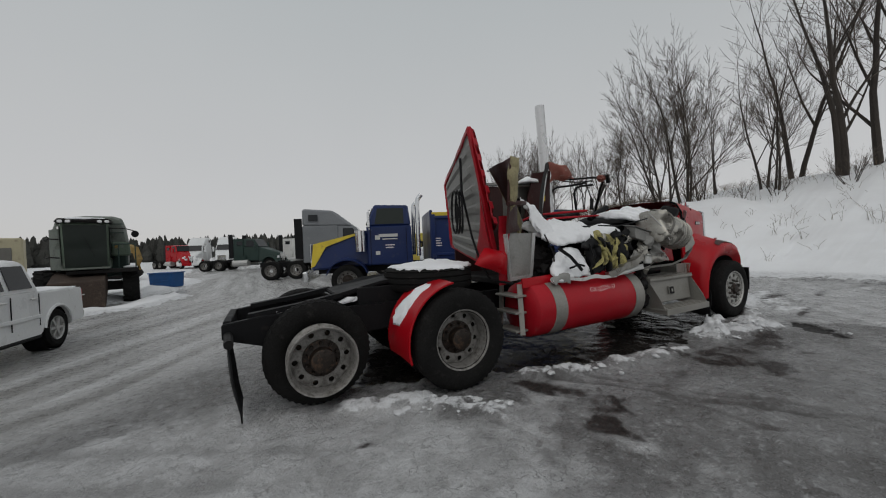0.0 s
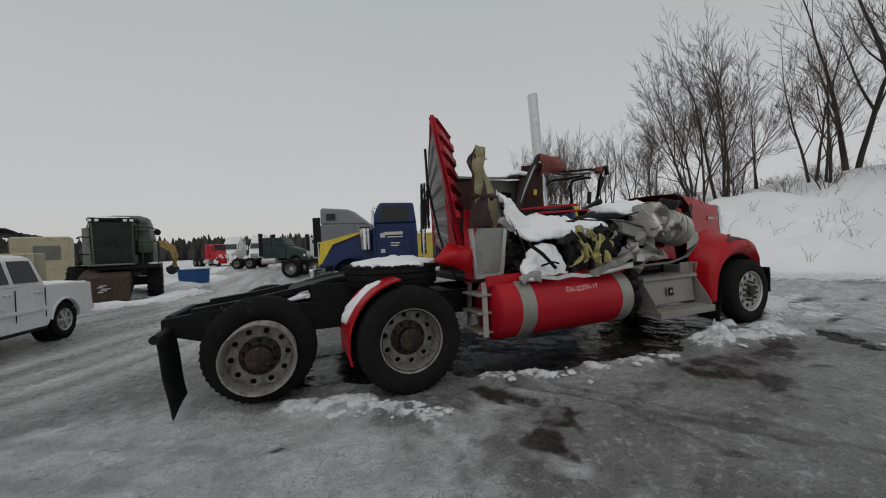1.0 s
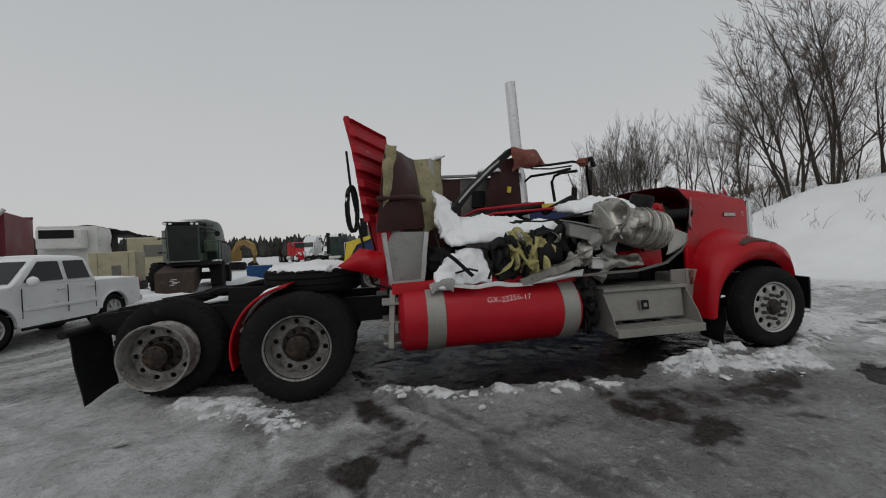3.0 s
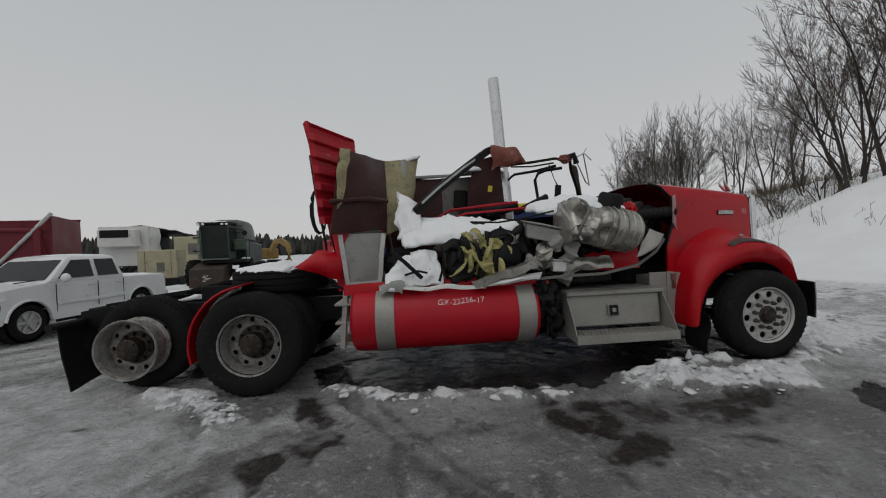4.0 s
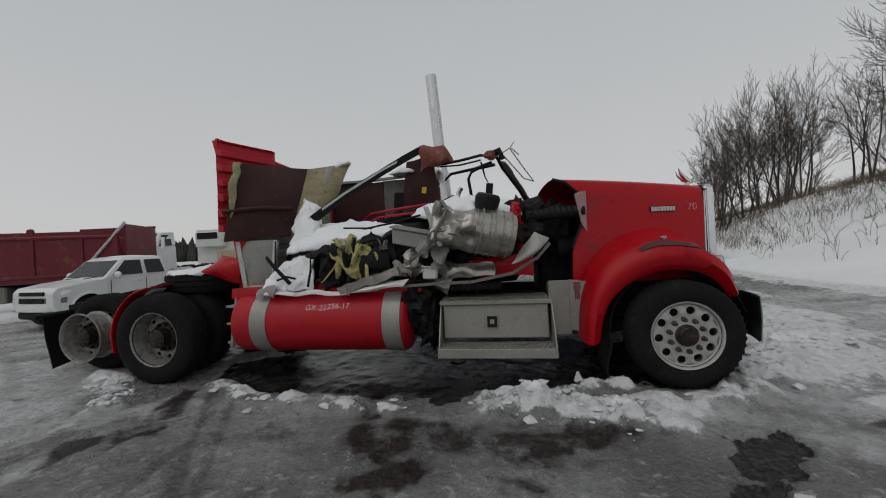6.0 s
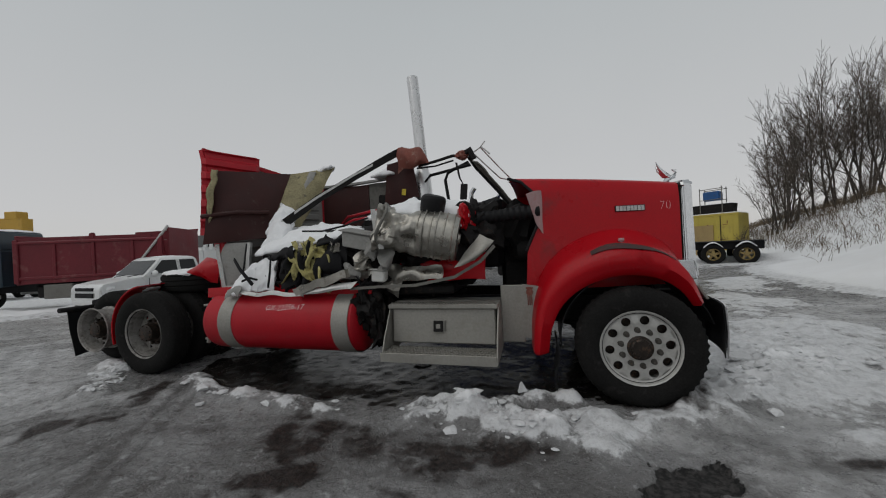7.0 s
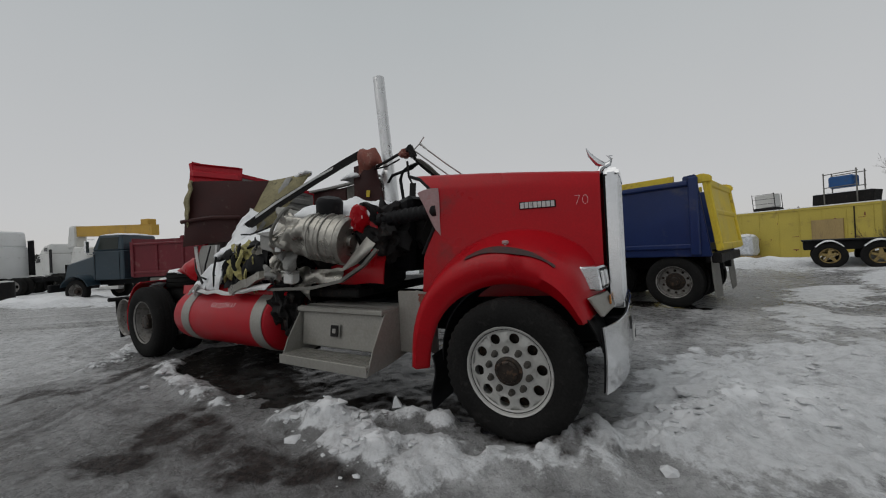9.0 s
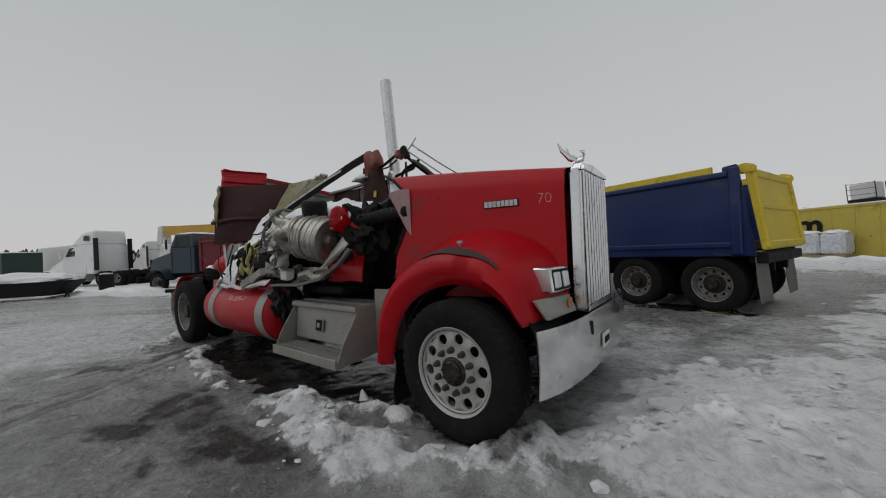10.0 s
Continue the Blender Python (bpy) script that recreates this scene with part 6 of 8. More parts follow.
def snow_on(fn, nu, nv, amp, label, seed=0):
    """A pillow of snow: fn(u, v) gives the bed, its thickness swells away from the edges."""
    s = Sh()
    top, bed = [], []
    for i in range(nu + 1):
        for j in range(nv + 1):
            u, v = i / nu, j / nv
            p = Vector(fn(u, v))
            k = (min(u, 1 - u) * min(v, 1 - v) * 4) ** 0.42
            n = noise.fractal(p * 6.0 + Vector((seed, 0, seed)), 0.7, 2.0, 5) + 0.45 * noise.noise(p * 16.0 + Vector((0, seed, seed)))
            wob = noise.noise_vector(p * 4 + Vector((seed, seed, 0))) * 0.07 + noise.noise_vector(p * 13 + Vector((0, seed, seed))) * 0.045
            wob.z *= 0.3
            bed.append(s.bm.verts.new(p + wob * (1 if k < 0.3 else 0.4) - Vector((0, 0, 0.03))))
            top.append(s.bm.verts.new(p + wob * (1 if k < 0.3 else 0.4) + Vector((0, 0, amp * k * (1 + 0.28 * n)))))
    w = nv + 1
    for i in range(nu):
        for j in range(nv):
            a, b, c, d = i * w + j, (i + 1) * w + j, (i + 1) * w + j + 1, i * w + j + 1
            s.bm.faces.new((top[a], top[b], top[c], top[d]))
            s.bm.faces.new((bed[d], bed[c], bed[b], bed[a]))
    rim = [i * w for i in range(nu)] + [nu * w + j for j in range(nv)] + [i * w + nv for i in range(nu, 0, -1)] + list(range(nv, 0, -1))
    for k, a in enumerate(rim):
        b = rim[(k + 1) % len(rim)]
        s.bm.faces.new((bed[a], bed[b], top[b], top[a]))
    return single("snow_patch", s, SNOW, I4, label, "snow", "snow on the wreck", "stuff", sharp=180)


def disc(cx, cy, z, r0, r1):
    def fn(u, v):
        a = 2 * u - 1
        b = 2 * v - 1
        x, y = a * math.sqrt(1 - b * b / 2), b * math.sqrt(1 - a * a / 2)
        return (cx + x * r0, cy + y * r1, z)
    return fn


snow_on(disc(2.12, 4.45, 1.255, 0.52, 0.50), 24, 24, 0.085, "round cap of snow on the lying tyre", 1)
snow_on(quad((3.64, 3.80, 1.47), (4.93, 3.84, 1.55), (4.92, 4.75, 1.72), (3.60, 4.55, 1.80)), 52, 34, 0.17, "deep snow heaped in the crushed cab", 2)
snow_on(quad((3.56, 4.0, 1.56), (3.92, 3.98, 1.58), (3.80, 4.42, 2.02), (3.56, 4.40, 2.17)), 22, 24, 0.12, "snow piled against the folded sheet", 3)
snow_on(quad((3.43, 3.64, 1.05), (3.72, 3.62, 1.06), (3.76, 3.82, 1.36), (3.58, 3.84, 1.30)), 24, 24, 0.12, "lumpy snow on the cab floor edge", 4)
snow_on(quad((3.70, 3.63, 1.06), (4.09, 3.62, 1.06), (4.04, 3.82, 1.38), (3.72, 3.84, 1.40)), 30, 26, 0.12, "lumpy snow on the cab floor edge", 15)
snow_on(quad((4.42, 3.68, 1.36), (4.62, 3.67, 1.38), (4.62, 3.84, 1.44), (4.44, 3.84, 1.42)), 12, 10, 0.05, "snow caught in the torn seat foam", 16)
snow_on(quad((3.40, 3.60, 1.02), (3.60, 3.58, 1.02), (3.62, 3.68, 1.05), (3.42, 3.68, 1.05)), 10, 8, 0.04, "snow on the buckled sill", 17)
snow_on(quad((4.55, 3.80, 1.58), (5.0, 3.78, 1.62), (5.05, 4.2, 1.7), (4.6, 4.2, 1.66)), 14, 12, 0.09, "snow on the torn seats", 5)
snow_on(quad((5.14, 3.82, 1.80), (6.32, 3.78, 1.76), (6.42, 4.45, 1.90), (5.24, 4.5, 1.90)), 40, 26, 0.18, "snow over the dashboard wreckage", 6)
snow_on(quad((5.55, 3.60, 1.80), (5.90, 3.62, 1.80), (5.92, 3.85, 1.86), (5.55, 3.85, 1.84)), 12, 10, 0.10, "snow on the crushed air cleaner", 7)
snow_on(quad((6.05, 3.66, 1.68), (6.26, 3.70, 1.66), (6.26, 3.84, 1.70), (6.05, 3.84, 1.72)), 10, 8, 0.07, "small snow cap on the air cleaner", 8)
snow_on(quad((0.95, 4.36, 0.93), (1.20, 4.36, 0.97), (1.20, 4.44, 0.98), (0.95, 4.44, 0.94)), 10, 6, 0.03, "snow on the chassis ramp", 9)
snow_on(quad((0.35, 4.36, 0.91), (0.75, 4.36, 0.94), (0.75, 4.48, 0.95), (0.35, 4.48, 0.92)), 10, 6, 0.04, "snow on the chassis ramp", 11)
snow_on(lambda u, v: (2.07 + 0.615 * math.cos(radians(112 + 50 * u)), 3.78 + 0.22 * v, 0.53 + 0.61 * math.sin(radians(112 + 50 * u))), 20, 12, 0.05, "snow on the quarter fender", 12)
snow_on(quad((3.62, 5.05, 2.70), (3.88, 5.15, 2.80), (3.90, 5.3, 2.82), (3.66, 5.2, 2.74)), 8, 6, 0.05, "snow on the folded insulation", 13)
snow_on(quad((4.5, 5.35, 2.62), (4.85, 5.3, 2.64), (4.85, 5.55, 2.64), (4.5, 5.6, 2.62)), 8, 8, 0.08, "snow on the torn roof edge", 14)

# ---- vehicles and things round the yard ----
BG_TYRE = tyre_shape(seg=32, tread=False).mesh("tyre", TYRE)
BG_RIM = rim_shape(dish=0.14, hole_r=0.026, hole_at=0.225).mesh("wheel", STEELW)
BG_HUB = hub_shape(0.14, 0.12, 0.09).mesh("hub", HUB)
CAR_TYRE = tyre_shape(0.36, 0.21, 0.23, 32, False).mesh("tyre", TYRE)


def alloy_shape():
    s = Sh()
    s.lathe([(0.225, 0), (0.228, 0.01), (0.21, 0.02), (0.20, 0.05), (0.20, 0.2), (0.22, 0.21)], (0, 0, 0), (0, 1, 0), 28)
    for i in range(6):
        a = 2 * math.pi * i / 6
        c, d = math.cos(a), math.sin(a)
        s.hexa([(0.03 * c - 0.03 * d, 0.045, 0.03 * d + 0.03 * c), (0.03 * c + 0.03 * d, 0.045, 0.03 * d - 0.03 * c), (0.205 * c + 0.022 * d, 0.045, 0.205 * d - 0.022 * c), (0.205 * c - 0.022 * d, 0.045, 0.205 * d + 0.022 * c),
                (0.03 * c - 0.03 * d, 0.01, 0.03 * d + 0.03 * c), (0.03 * c + 0.03 * d, 0.01, 0.03 * d - 0.03 * c), (0.205 * c + 0.022 * d, 0.02, 0.205 * d - 0.022 * c), (0.205 * c - 0.022 * d, 0.02, 0.205 * d + 0.022 * c)])
    s.cyl((0, 0.0, 0), (0, 0.05, 0), 0.055, None, 16)
    s.lathe([(0.0, 0.06), (0.2, 0.06)], (0, 0, 0), (0, 1, 0), 24)
    return s


ALLOY = alloy_shape().mesh("wheel", ALU)


def bg_wheel(parent, x, y, z, left=True, tyre=None, rim=None, hub=True, off=0.12, dual=False):
    """left: the wheel on the +y side, facing +y."""
    w = new("wheel", rim or BG_RIM)
    w.parent = parent
    m = Matrix.Translation((x, y, z))
    w.matrix_basis = m @ FLIP if left else m
    t = new("tyre", tyre or BG_TYRE)
    t.parent = w
    t.location = (0, off, 0)
    if hub:
        h = new("hub", BG_HUB)
        h.parent = w
    if dual:
        t = new("tyre", tyre or BG_TYRE)
        t.parent = w
        t.location = (0, off + 0.34, 0)
    return w


def pane(parent, pts, out, mat=GLASS, name="window", t=0.012):
    """A pane set proud of a body along out."""
    s = Sh()
    o = Vector(out).normalized()
    s.prism([Vector(p) + o * 0.006 for p in pts], o * t)
    return part(name, s, mat, parent, smooth=False)


# white crew-cab pickup
def pickup(m):
    t = thing("pickup_truck", m, "white crew-cab pickup with snow on its bed, parked by the road", "pickup truck")
    W, WB = 0.87, 2.78

    def wheel_arch(x):
        return [(x + 0.43 * math.cos(a), 0.36 + 0.43 * math.sin(a)) for a in (radians(180 - 20 * k) for k in range(10))]
    low = [(-0.92, 0.42)] + wheel_arch(0) + [(0.5, 0.30)] + [(WB - 0.5, 0.30)] + wheel_arch(WB) + [(3.46, 0.40), (3.52, 0.62), (3.50, 0.88), (3.40, 0.99), (2.9, 1.07), (2.35, 1.12), (0.46, 1.12), (0.44, 1.09), (-0.92, 1.07)]
    s = Sh()
    s.prism([(x, -W, z) for x, z in low], (0, 2 * W, 0), 0.035)
    for v in s.bm.verts:  # the flanks lean in above and below, the nose tapers
        v.co.y *= 1 - 0.05 * max(0, (v.co.z - 0.8) / 0.3) - 0.03 * max(0, (0.55 - v.co.z) / 0.25) - 0.10 * max(0, (v.co.x - 2.9) / 0.6) ** 2
    body = part("body", s, WHITEP, t)
    s = Sh()
    s.rings([[(a, -w, z), (b, -w, z), (b, w, z), (a, w, z)] for a, b, w, z in ((0.46, 2.42, 0.82, 1.10), (0.50, 2.30, 0.81, 1.20), (0.60, 1.86, 0.71, 1.60), (0.66, 1.74, 0.66, 1.67), (0.8, 1.6, 0.55, 1.70))])
    bmesh.ops.bevel(s.bm, geom=[e for e in s.bm.edges], offset=0.02, segments=1, affect="EDGES", clamp_overlap=True)
    cab = part("cab", s, WHITEP, t)
    for sg in (1, -1):
        def q(x, f):
            return (x, sg * (0.815 - 0.105 * f), 1.18 + 0.40 * f)
        pane(cab, [q(0.64, 0.0), q(1.20, 0.0), q(1.20, 1.0), q(0.70, 1.0)], (0, sg, 0.26), GLASS, name="rear_door_window")
        pane(cab, [q(1.32, 0.0), q(2.16, 0.0), q(2.06, 0.25), q(1.76, 1.0), q(1.32, 1.0)], (0, sg, 0.26), GLASS, name="front_door_window")
        for x0 in (0.55, 1.26, 2.24):
            s = Sh()
            s.box((x0, sg * (W - 0.004), 0.78), (0.012, 0.012, 0.58))
            part("door_gap", s, BLACK, body)
        for x0 in (0.70, 1.44):
            s = Sh()
            s.box((x0, sg * (W + 0.005), 0.99), (0.15, 0.035, 0.03), bevel=0.01)
            part("door_handle", s, OFFWHITE, body)
        s = Sh()
        s.box((1.38, sg * (W + 0.006), 0.66), (1.7, 0.02, 0.07), bevel=0.008)
        part("side_moulding", s, WHITEP, body)
        s = Sh()
        s.box((1.38, sg * (W - 0.03), 0.29), (1.75, 0.06, 0.06), bevel=0.02)
        part("rocker_trim", s, BLACK, body)
        s = Sh()
        s.lump((2.12, sg * (W + 0.10), 1.20), (0.07, 0.11, 0.10), 0.05, 1, 3, 2)
        part("door_mirror", s, WHITEP, cab)
        for x in (0.0, WB):
            s = Sh()
            s.tube([(x + 0.44 * math.cos(a), sg * (W + 0.004), 0.36 + 0.44 * math.sin(a)) for a in (radians(172 - 16.4 * k) for k in range(11))], 0.028, 6)
            part("arch_flare", s, WHITEP, body)
            s = Sh()
            s.lathe([(0.0, 0.0), (0.425, 0.0), (0.425, 0.3)], (x, sg * (W - 0.36), 0.36), (0, sg, 0), 24)
            part("wheel_well", s, BLACK, body)
            bg_wheel(t, x, sg * 0.85, 0.355, sg > 0, CAR_TYRE, ALLOY, False, 0.105)
        s = Sh()
        s.hexa([(3.30, sg * 0.52, 0.80), (3.50, sg * 0.50, 0.80), (3.36, sg * 0.80, 0.80), (3.16, sg * 0.83, 0.82), (3.28, sg * 0.52, 0.93), (3.45, sg * 0.50, 0.93), (3.32, sg * 0.80, 0.93), (3.10, sg * 0.81, 0.94)], 0.012)
        part("headlamp", s, LENSC, body)
        s = Sh()
        s.hexa([(3.34, sg * 0.50, 0.62), (3.54, sg * 0.48, 0.62), (3.42, sg * 0.78, 0.62), (3.24, sg * 0.82, 0.62), (3.32, sg * 0.50, 0.76), (3.53, sg * 0.48, 0.76), (3.40, sg * 0.78, 0.76), (3.22, sg * 0.82, 0.76)], 0.012)
        part("fog_lamp", s, OLIVEP, body)
        s = Sh()
        s.box((-0.92, sg * 0.78, 0.90), (0.04, 0.11, 0.26), bevel=0.01)
        part("tail_lamp", s, RED, body)
    pane(cab, [(2.34, -0.72, 1.17), (2.34, 0.72, 1.17), (1.88, 0.63, 1.58), (1.88, -0.63, 1.58)], (0.62, 0, 0.7), GLASS, "windscreen")
    pane(cab, [(0.48, -0.70, 1.20), (0.48, 0.70, 1.20), (0.58, 0.62, 1.56), (0.58, -0.62, 1.56)], (-0.95, 0, 0.25), GLASS, "rear_window")
    for z, h in ((0.86, 0.09), (0.69, 0.13)):
        s = Sh()
        s.box((3.515, 0, z), (0.05, 0.92, h), bevel=0.012)
        part("grille_slot", s, BLACK, body)
    s = Sh()
    s.prism([(3.30, -0.85, 0.44), (3.58, -0.55, 0.42), (3.62, 0, 0.42), (3.58, 0.55, 0.42), (3.30, 0.85, 0.44)], (0, 0, 0.15), 0.03)
    part("front_bumper", s, WHITEP, t)
    s = Sh()
    s.prism([(3.28, -0.82, 0.26), (3.55, -0.52, 0.24), (3.60, 0, 0.24), (3.55, 0.52, 0.24), (3.28, 0.82, 0.26)], (0, 0, 0.18), 0.03)
    part("lower_valance", s, DARK, t, "dark plastic lower valance")
    s = Sh()
    s.box((-1.0, 0, 0.5), (0.16, 1.6, 0.16), bevel=0.03)
    part("rear_bumper", s, ALU, t)
    s = Sh()
    s.box((1.4, 0, 0.40), (2.4, 1.4, 0.16))
    part("underbody", s, BLACK, t)
    for y in (-0.5, 0.2):
        s = Sh()
        s.tube([(2.5, y, 1.13), (2.38, y + 0.38, 1.18)], 0.012, 5)
        part("wiper", s, BLACK, cab)
    return t


PK = pose(-3.75, 9.1, 0.05, 0, 0, 263) @ Matrix.Diagonal((0.8, 0.9, 0.9, 1))
pickup(PK)
s = Sh()
s.sheet(lambda u, v: (-0.88 + 1.28 * u, -0.76 + 1.52 * v, 1.085 + 0.05 * math.sin(math.pi * u) ** 0.5 * math.sin(math.pi * v) ** 0.5), 14, 12, 0.03, 0.02, 3)
single("snow_patch", s, SNOW, PK, "flat snow lying on the pickup bed cover", "snow", kind="stuff")
s = Sh()
s.sheet(lambda u, v: (0.86 + 0.72 * u, -0.5 + 1.0 * v, 1.69 + 0.03 * math.sin(math.pi * u) ** 0.5 * math.sin(math.pi * v) ** 0.5), 10, 10, 0.02, 0.01, 3)
single("snow_patch", s, SNOW, PK, "thin snow on the pickup roof", "snow", kind="stuff")


def dump_truck(m, cabm, hoodm, boxm, trimm, tailm, label, two_tone, name="dump_truck", open_tail=False):
    """Origin on the ground below the rear axle, x forward, the near side at +y."""
    t = thing(name, m, label, "dump truck")
    for x in (0.0, 1.36):
        for sg in (1, -1):
            bg_wheel(t, x, sg * 1.19, 0.51, sg > 0, dual=True)
    for sg in (1, -1):
        bg_wheel(t, 6.9, sg * 1.17, 0.51, sg > 0)
    for sg in (1, -1):
        s = Sh()
        s.box((3.6, sg * 0.42, 0.86), (8.6, 0.09, 0.28), bevel=0.01)
        part("frame_rail", s, BLACK, t)
    s = Sh()
    s.cyl((0, -0.9, 0.5), (0, 0.9, 0.5), 0.09)
    s.cyl((1.36, -0.9, 0.5), (1.36, 0.9, 0.5), 0.09)
    s.box((3.2, 0.75, 0.72), (1.1, 0.5, 0.45), bevel=0.06)
    s.box((3.2, -0.75, 0.72), (1.1, 0.5, 0.45), bevel=0.06)
    part("running_gear", s, DARK, t)
    # box: side walls, floor, headboard
    s = Sh()
    s.prism([(-0.5, -1.22, 1.12), (4.15, -1.22, 1.12), (4.15, 1.22, 1.12), (-0.5, 1.22, 1.12)], (0, 0, 0.14), 0.01)
    box = part("dump_body", s, boxm, t)
    for sg in (1, -1):
        s = Sh()
        s.prism([(-0.66, sg * 1.25, 1.02), (4.15, sg * 1.25, 1.02), (4.15, sg * 1.25, 2.46), (-0.25, sg * 1.25, 2.46), (-0.25, sg * 1.25, 2.58), (-0.46, sg * 1.25, 2.60)], (0, -sg * 0.09, 0), 0.015)
        part("side_wall", s, boxm, box)
        s = Sh()
        s.box((1.85, sg * 1.26, 1.22), (4.6, 0.08, 0.10), bevel=0.02)
        part("lower_rail", s, boxm, box)
        s = Sh()
        s.box((1.9, sg * 1.25, 2.44), (4.5, 0.13, 0.11), bevel=0.03)
        part("top_rail", s, boxm, box)
        s = Sh()
        s.prism([(-0.1, sg * 1.23, 2.50), (4.1, sg * 1.23, 2.50), (4.1, sg * 1.23, 2.62), (-0.1, sg * 1.23, 2.62)], (0, -sg * 0.05, 0), 0.005)
        part("side_board", s, trimm, box, "painted timber side board")
        for x in (-0.42, 4.08):
            s = Sh()
            s.box((x, sg * 1.275, 1.80), (0.16, 0.07, 1.5), bevel=0.02)
            part("post", s, boxm, box)
    s = Sh()
    s.box((4.12, 0, 1.85), (0.1, 2.4, 1.7), bevel=0.02)
    part("headboard", s, boxm, box)
    if not open_tail:
        s = Sh()
        s.prism([(-0.72, -1.18, 1.12), (-0.72, 1.18, 1.12), (-0.54, 1.2, 2.5), (-0.54, -1.2, 2.5)], (-0.07, 0, 0), 0.015)
        gate = part("tailgate", s, tailm, t, "yellow steel tailgate with raised frame")
        for z, h in ((1.2, 0.14), (1.86, 0.10), (2.43, 0.14)):
            s = Sh()
            s.box((-0.78 + (z - 1.2) * 0.13, 0, z), (0.07, 2.3, h), bevel=0.02)
            part("cross_rib", s, tailm, gate)
        for y in (-1.1, 1.1):
            s = Sh()
            s.box((-0.70, y, 1.84), (0.08, 0.14, 1.4), (0, 7.4, 0), 0.02)
            part("side_rib", s, tailm, gate)
            s = Sh()
            s.prism([(-0.42, y * 1.03, 2.42), (-0.70, y * 1.03, 2.42), (-0.70, y * 1.03, 2.54), (-0.56, y * 1.03, 2.60), (-0.42, y * 1.03, 2.57)], (0, 0.08, 0), 0.02)
            part("hinge_ear", s, tailm, gate)
    for y in (0.85, -0.85):
        s = Sh()
        s.sheet(quad((-0.62, y - 0.3, 1.0), (-0.62, y + 0.3, 1.0), (-0.68, y + 0.3, 0.22), (-0.68, y - 0.3, 0.22)), 4, 6, 0.012, 0.02, 3)
        part("mud_flap", s, OLIVEP, t, "pale worn mud flap")
    s = Sh()
    s.box((-0.65, 0, 0.98), (0.25, 2.2, 0.18), bevel=0.02)
    part("apron", s, DARK, t)
    # cab
    s = Sh()
    s.hexa([(4.75, -1.0, 0.95), (6.25, -1.0, 0.95), (6.25, 1.0, 0.95), (4.75, 1.0, 0.95), (4.78, -0.98, 2.25), (6.25, -0.98, 2.25), (6.25, 0.98, 2.25), (4.78, 0.98, 2.25)], 0.04)
    s.hexa([(4.78, -0.98, 2.24), (6.25, -0.98, 2.24), (6.25, 0.98, 2.24), (4.78, 0.98, 2.24), (4.86, -0.9, 2.92), (5.98, -0.9, 2.95), (5.98, 0.9, 2.95), (4.86, 0.9, 2.92)], 0.05)
    cab = part("cab", s, cabm, t)
    for sg in (1, -1):
        pane(cab, [(5.02, sg * 0.965, 2.3), (5.98, sg * 0.965, 2.3), (5.88, sg * 0.90, 2.82), (5.02, sg * 0.90, 2.82)], (0, sg, 0.12), CABGLASS, "door_window")
        s = Sh()
        for x0, z0, w, h in ((4.95, 1.55, 0.015, 1.2), (6.12, 1.55, 0.015, 1.2)):
            s.box((x0, sg * 1.0, z0), (w, 0.012, h))
        part("door_gap", s, BLACK, cab)
        s = Sh()
        s.box((5.3, sg * 1.06, 0.62), (0.9, 0.3, 0.14), bevel=0.02)
        part("cab_step", s, ALU, t)
        s = Sh()
        s.tube([(6.1, sg * 1.0, 2.75), (6.15, sg * 1.28, 2.75), (6.15, sg * 1.28, 2.1), (6.1, sg * 1.02, 2.1)], 0.015, 6)
        s.box((6.16, sg * 1.28, 2.42), (0.08, 0.18, 0.5), bevel=0.02)
        part("mirror", s, CHROME, t)
        if not two_tone:
            continue
        s = Sh()
        s.cyl((6.45, sg * 1.02, 1.42), (6.45, sg * 1.02, 2.05), 0.17, None, 18)
        s.cyl((6.45, sg * 1.02, 2.05), (6.45, sg * 1.02, 2.10), 0.19, None, 18)
        part("air_cleaner", s, CHROME, t)
        s = Sh()
        s.tube([(4.55, sg * 0.95, 1.2), (4.55, sg * 0.95, 2.9), (4.52, sg * 0.95, 3.1), (4.40, sg * 0.95, 3.25)], 0.075, 12)
        part("exhaust_pipe", s, CHROME, t)
    pane(cab, [(6.25, -0.9, 2.3), (6.25, 0.9, 2.3), (6.02, 0.84, 2.86), (6.02, -0.84, 2.86)], (1, 0, 0.35), CABGLASS, "windscreen")
    s = Sh()
    s.hexa([(6.2, -0.8, 0.95), (8.1, -0.62, 0.85), (8.1, 0.62, 0.85), (6.2, 0.8, 0.95), (6.2, -0.78, 2.12), (8.0, -0.5, 1.72), (8.0, 0.5, 1.72), (6.2, 0.78, 2.12)], 0.06)
    hood_b = part("hood", s, hoodm, t)
    if two_tone:
        for sg in (1, -1):
            s = Sh()
            s.prism([(6.45, sg * 0.77, 2.02), (7.6, sg * 0.64, 1.62), (7.98, sg * 0.60, 1.0), (8.1, sg * 0.63, 0.95), (8.02, sg * 0.53, 1.72), (6.25, sg * 0.79, 2.11)], (0, sg * 0.02, 0.005))
            part("hood_flash", s, trimm, hood_b, "yellow flash along the hood")
    for sg in (1, -1):
        s = Sh()
        def arch(u, v, sg=sg):
            a = radians(165 - 150 * u)
            return (6.9 + 0.66 * math.cos(a), sg * (0.62 + 0.62 * v), 0.6 + 0.62 * math.sin(a) - 0.05 * v * v)
        s.sheet(arch, 14, 5, 0.03)
        part("front_fender", s, cabm, t)
    s = Sh()
    s.box((8.12, 0, 1.3), (0.06, 0.95, 0.85), bevel=0.02)
    part("grille", s, CHROME if two_tone else DARK, t)
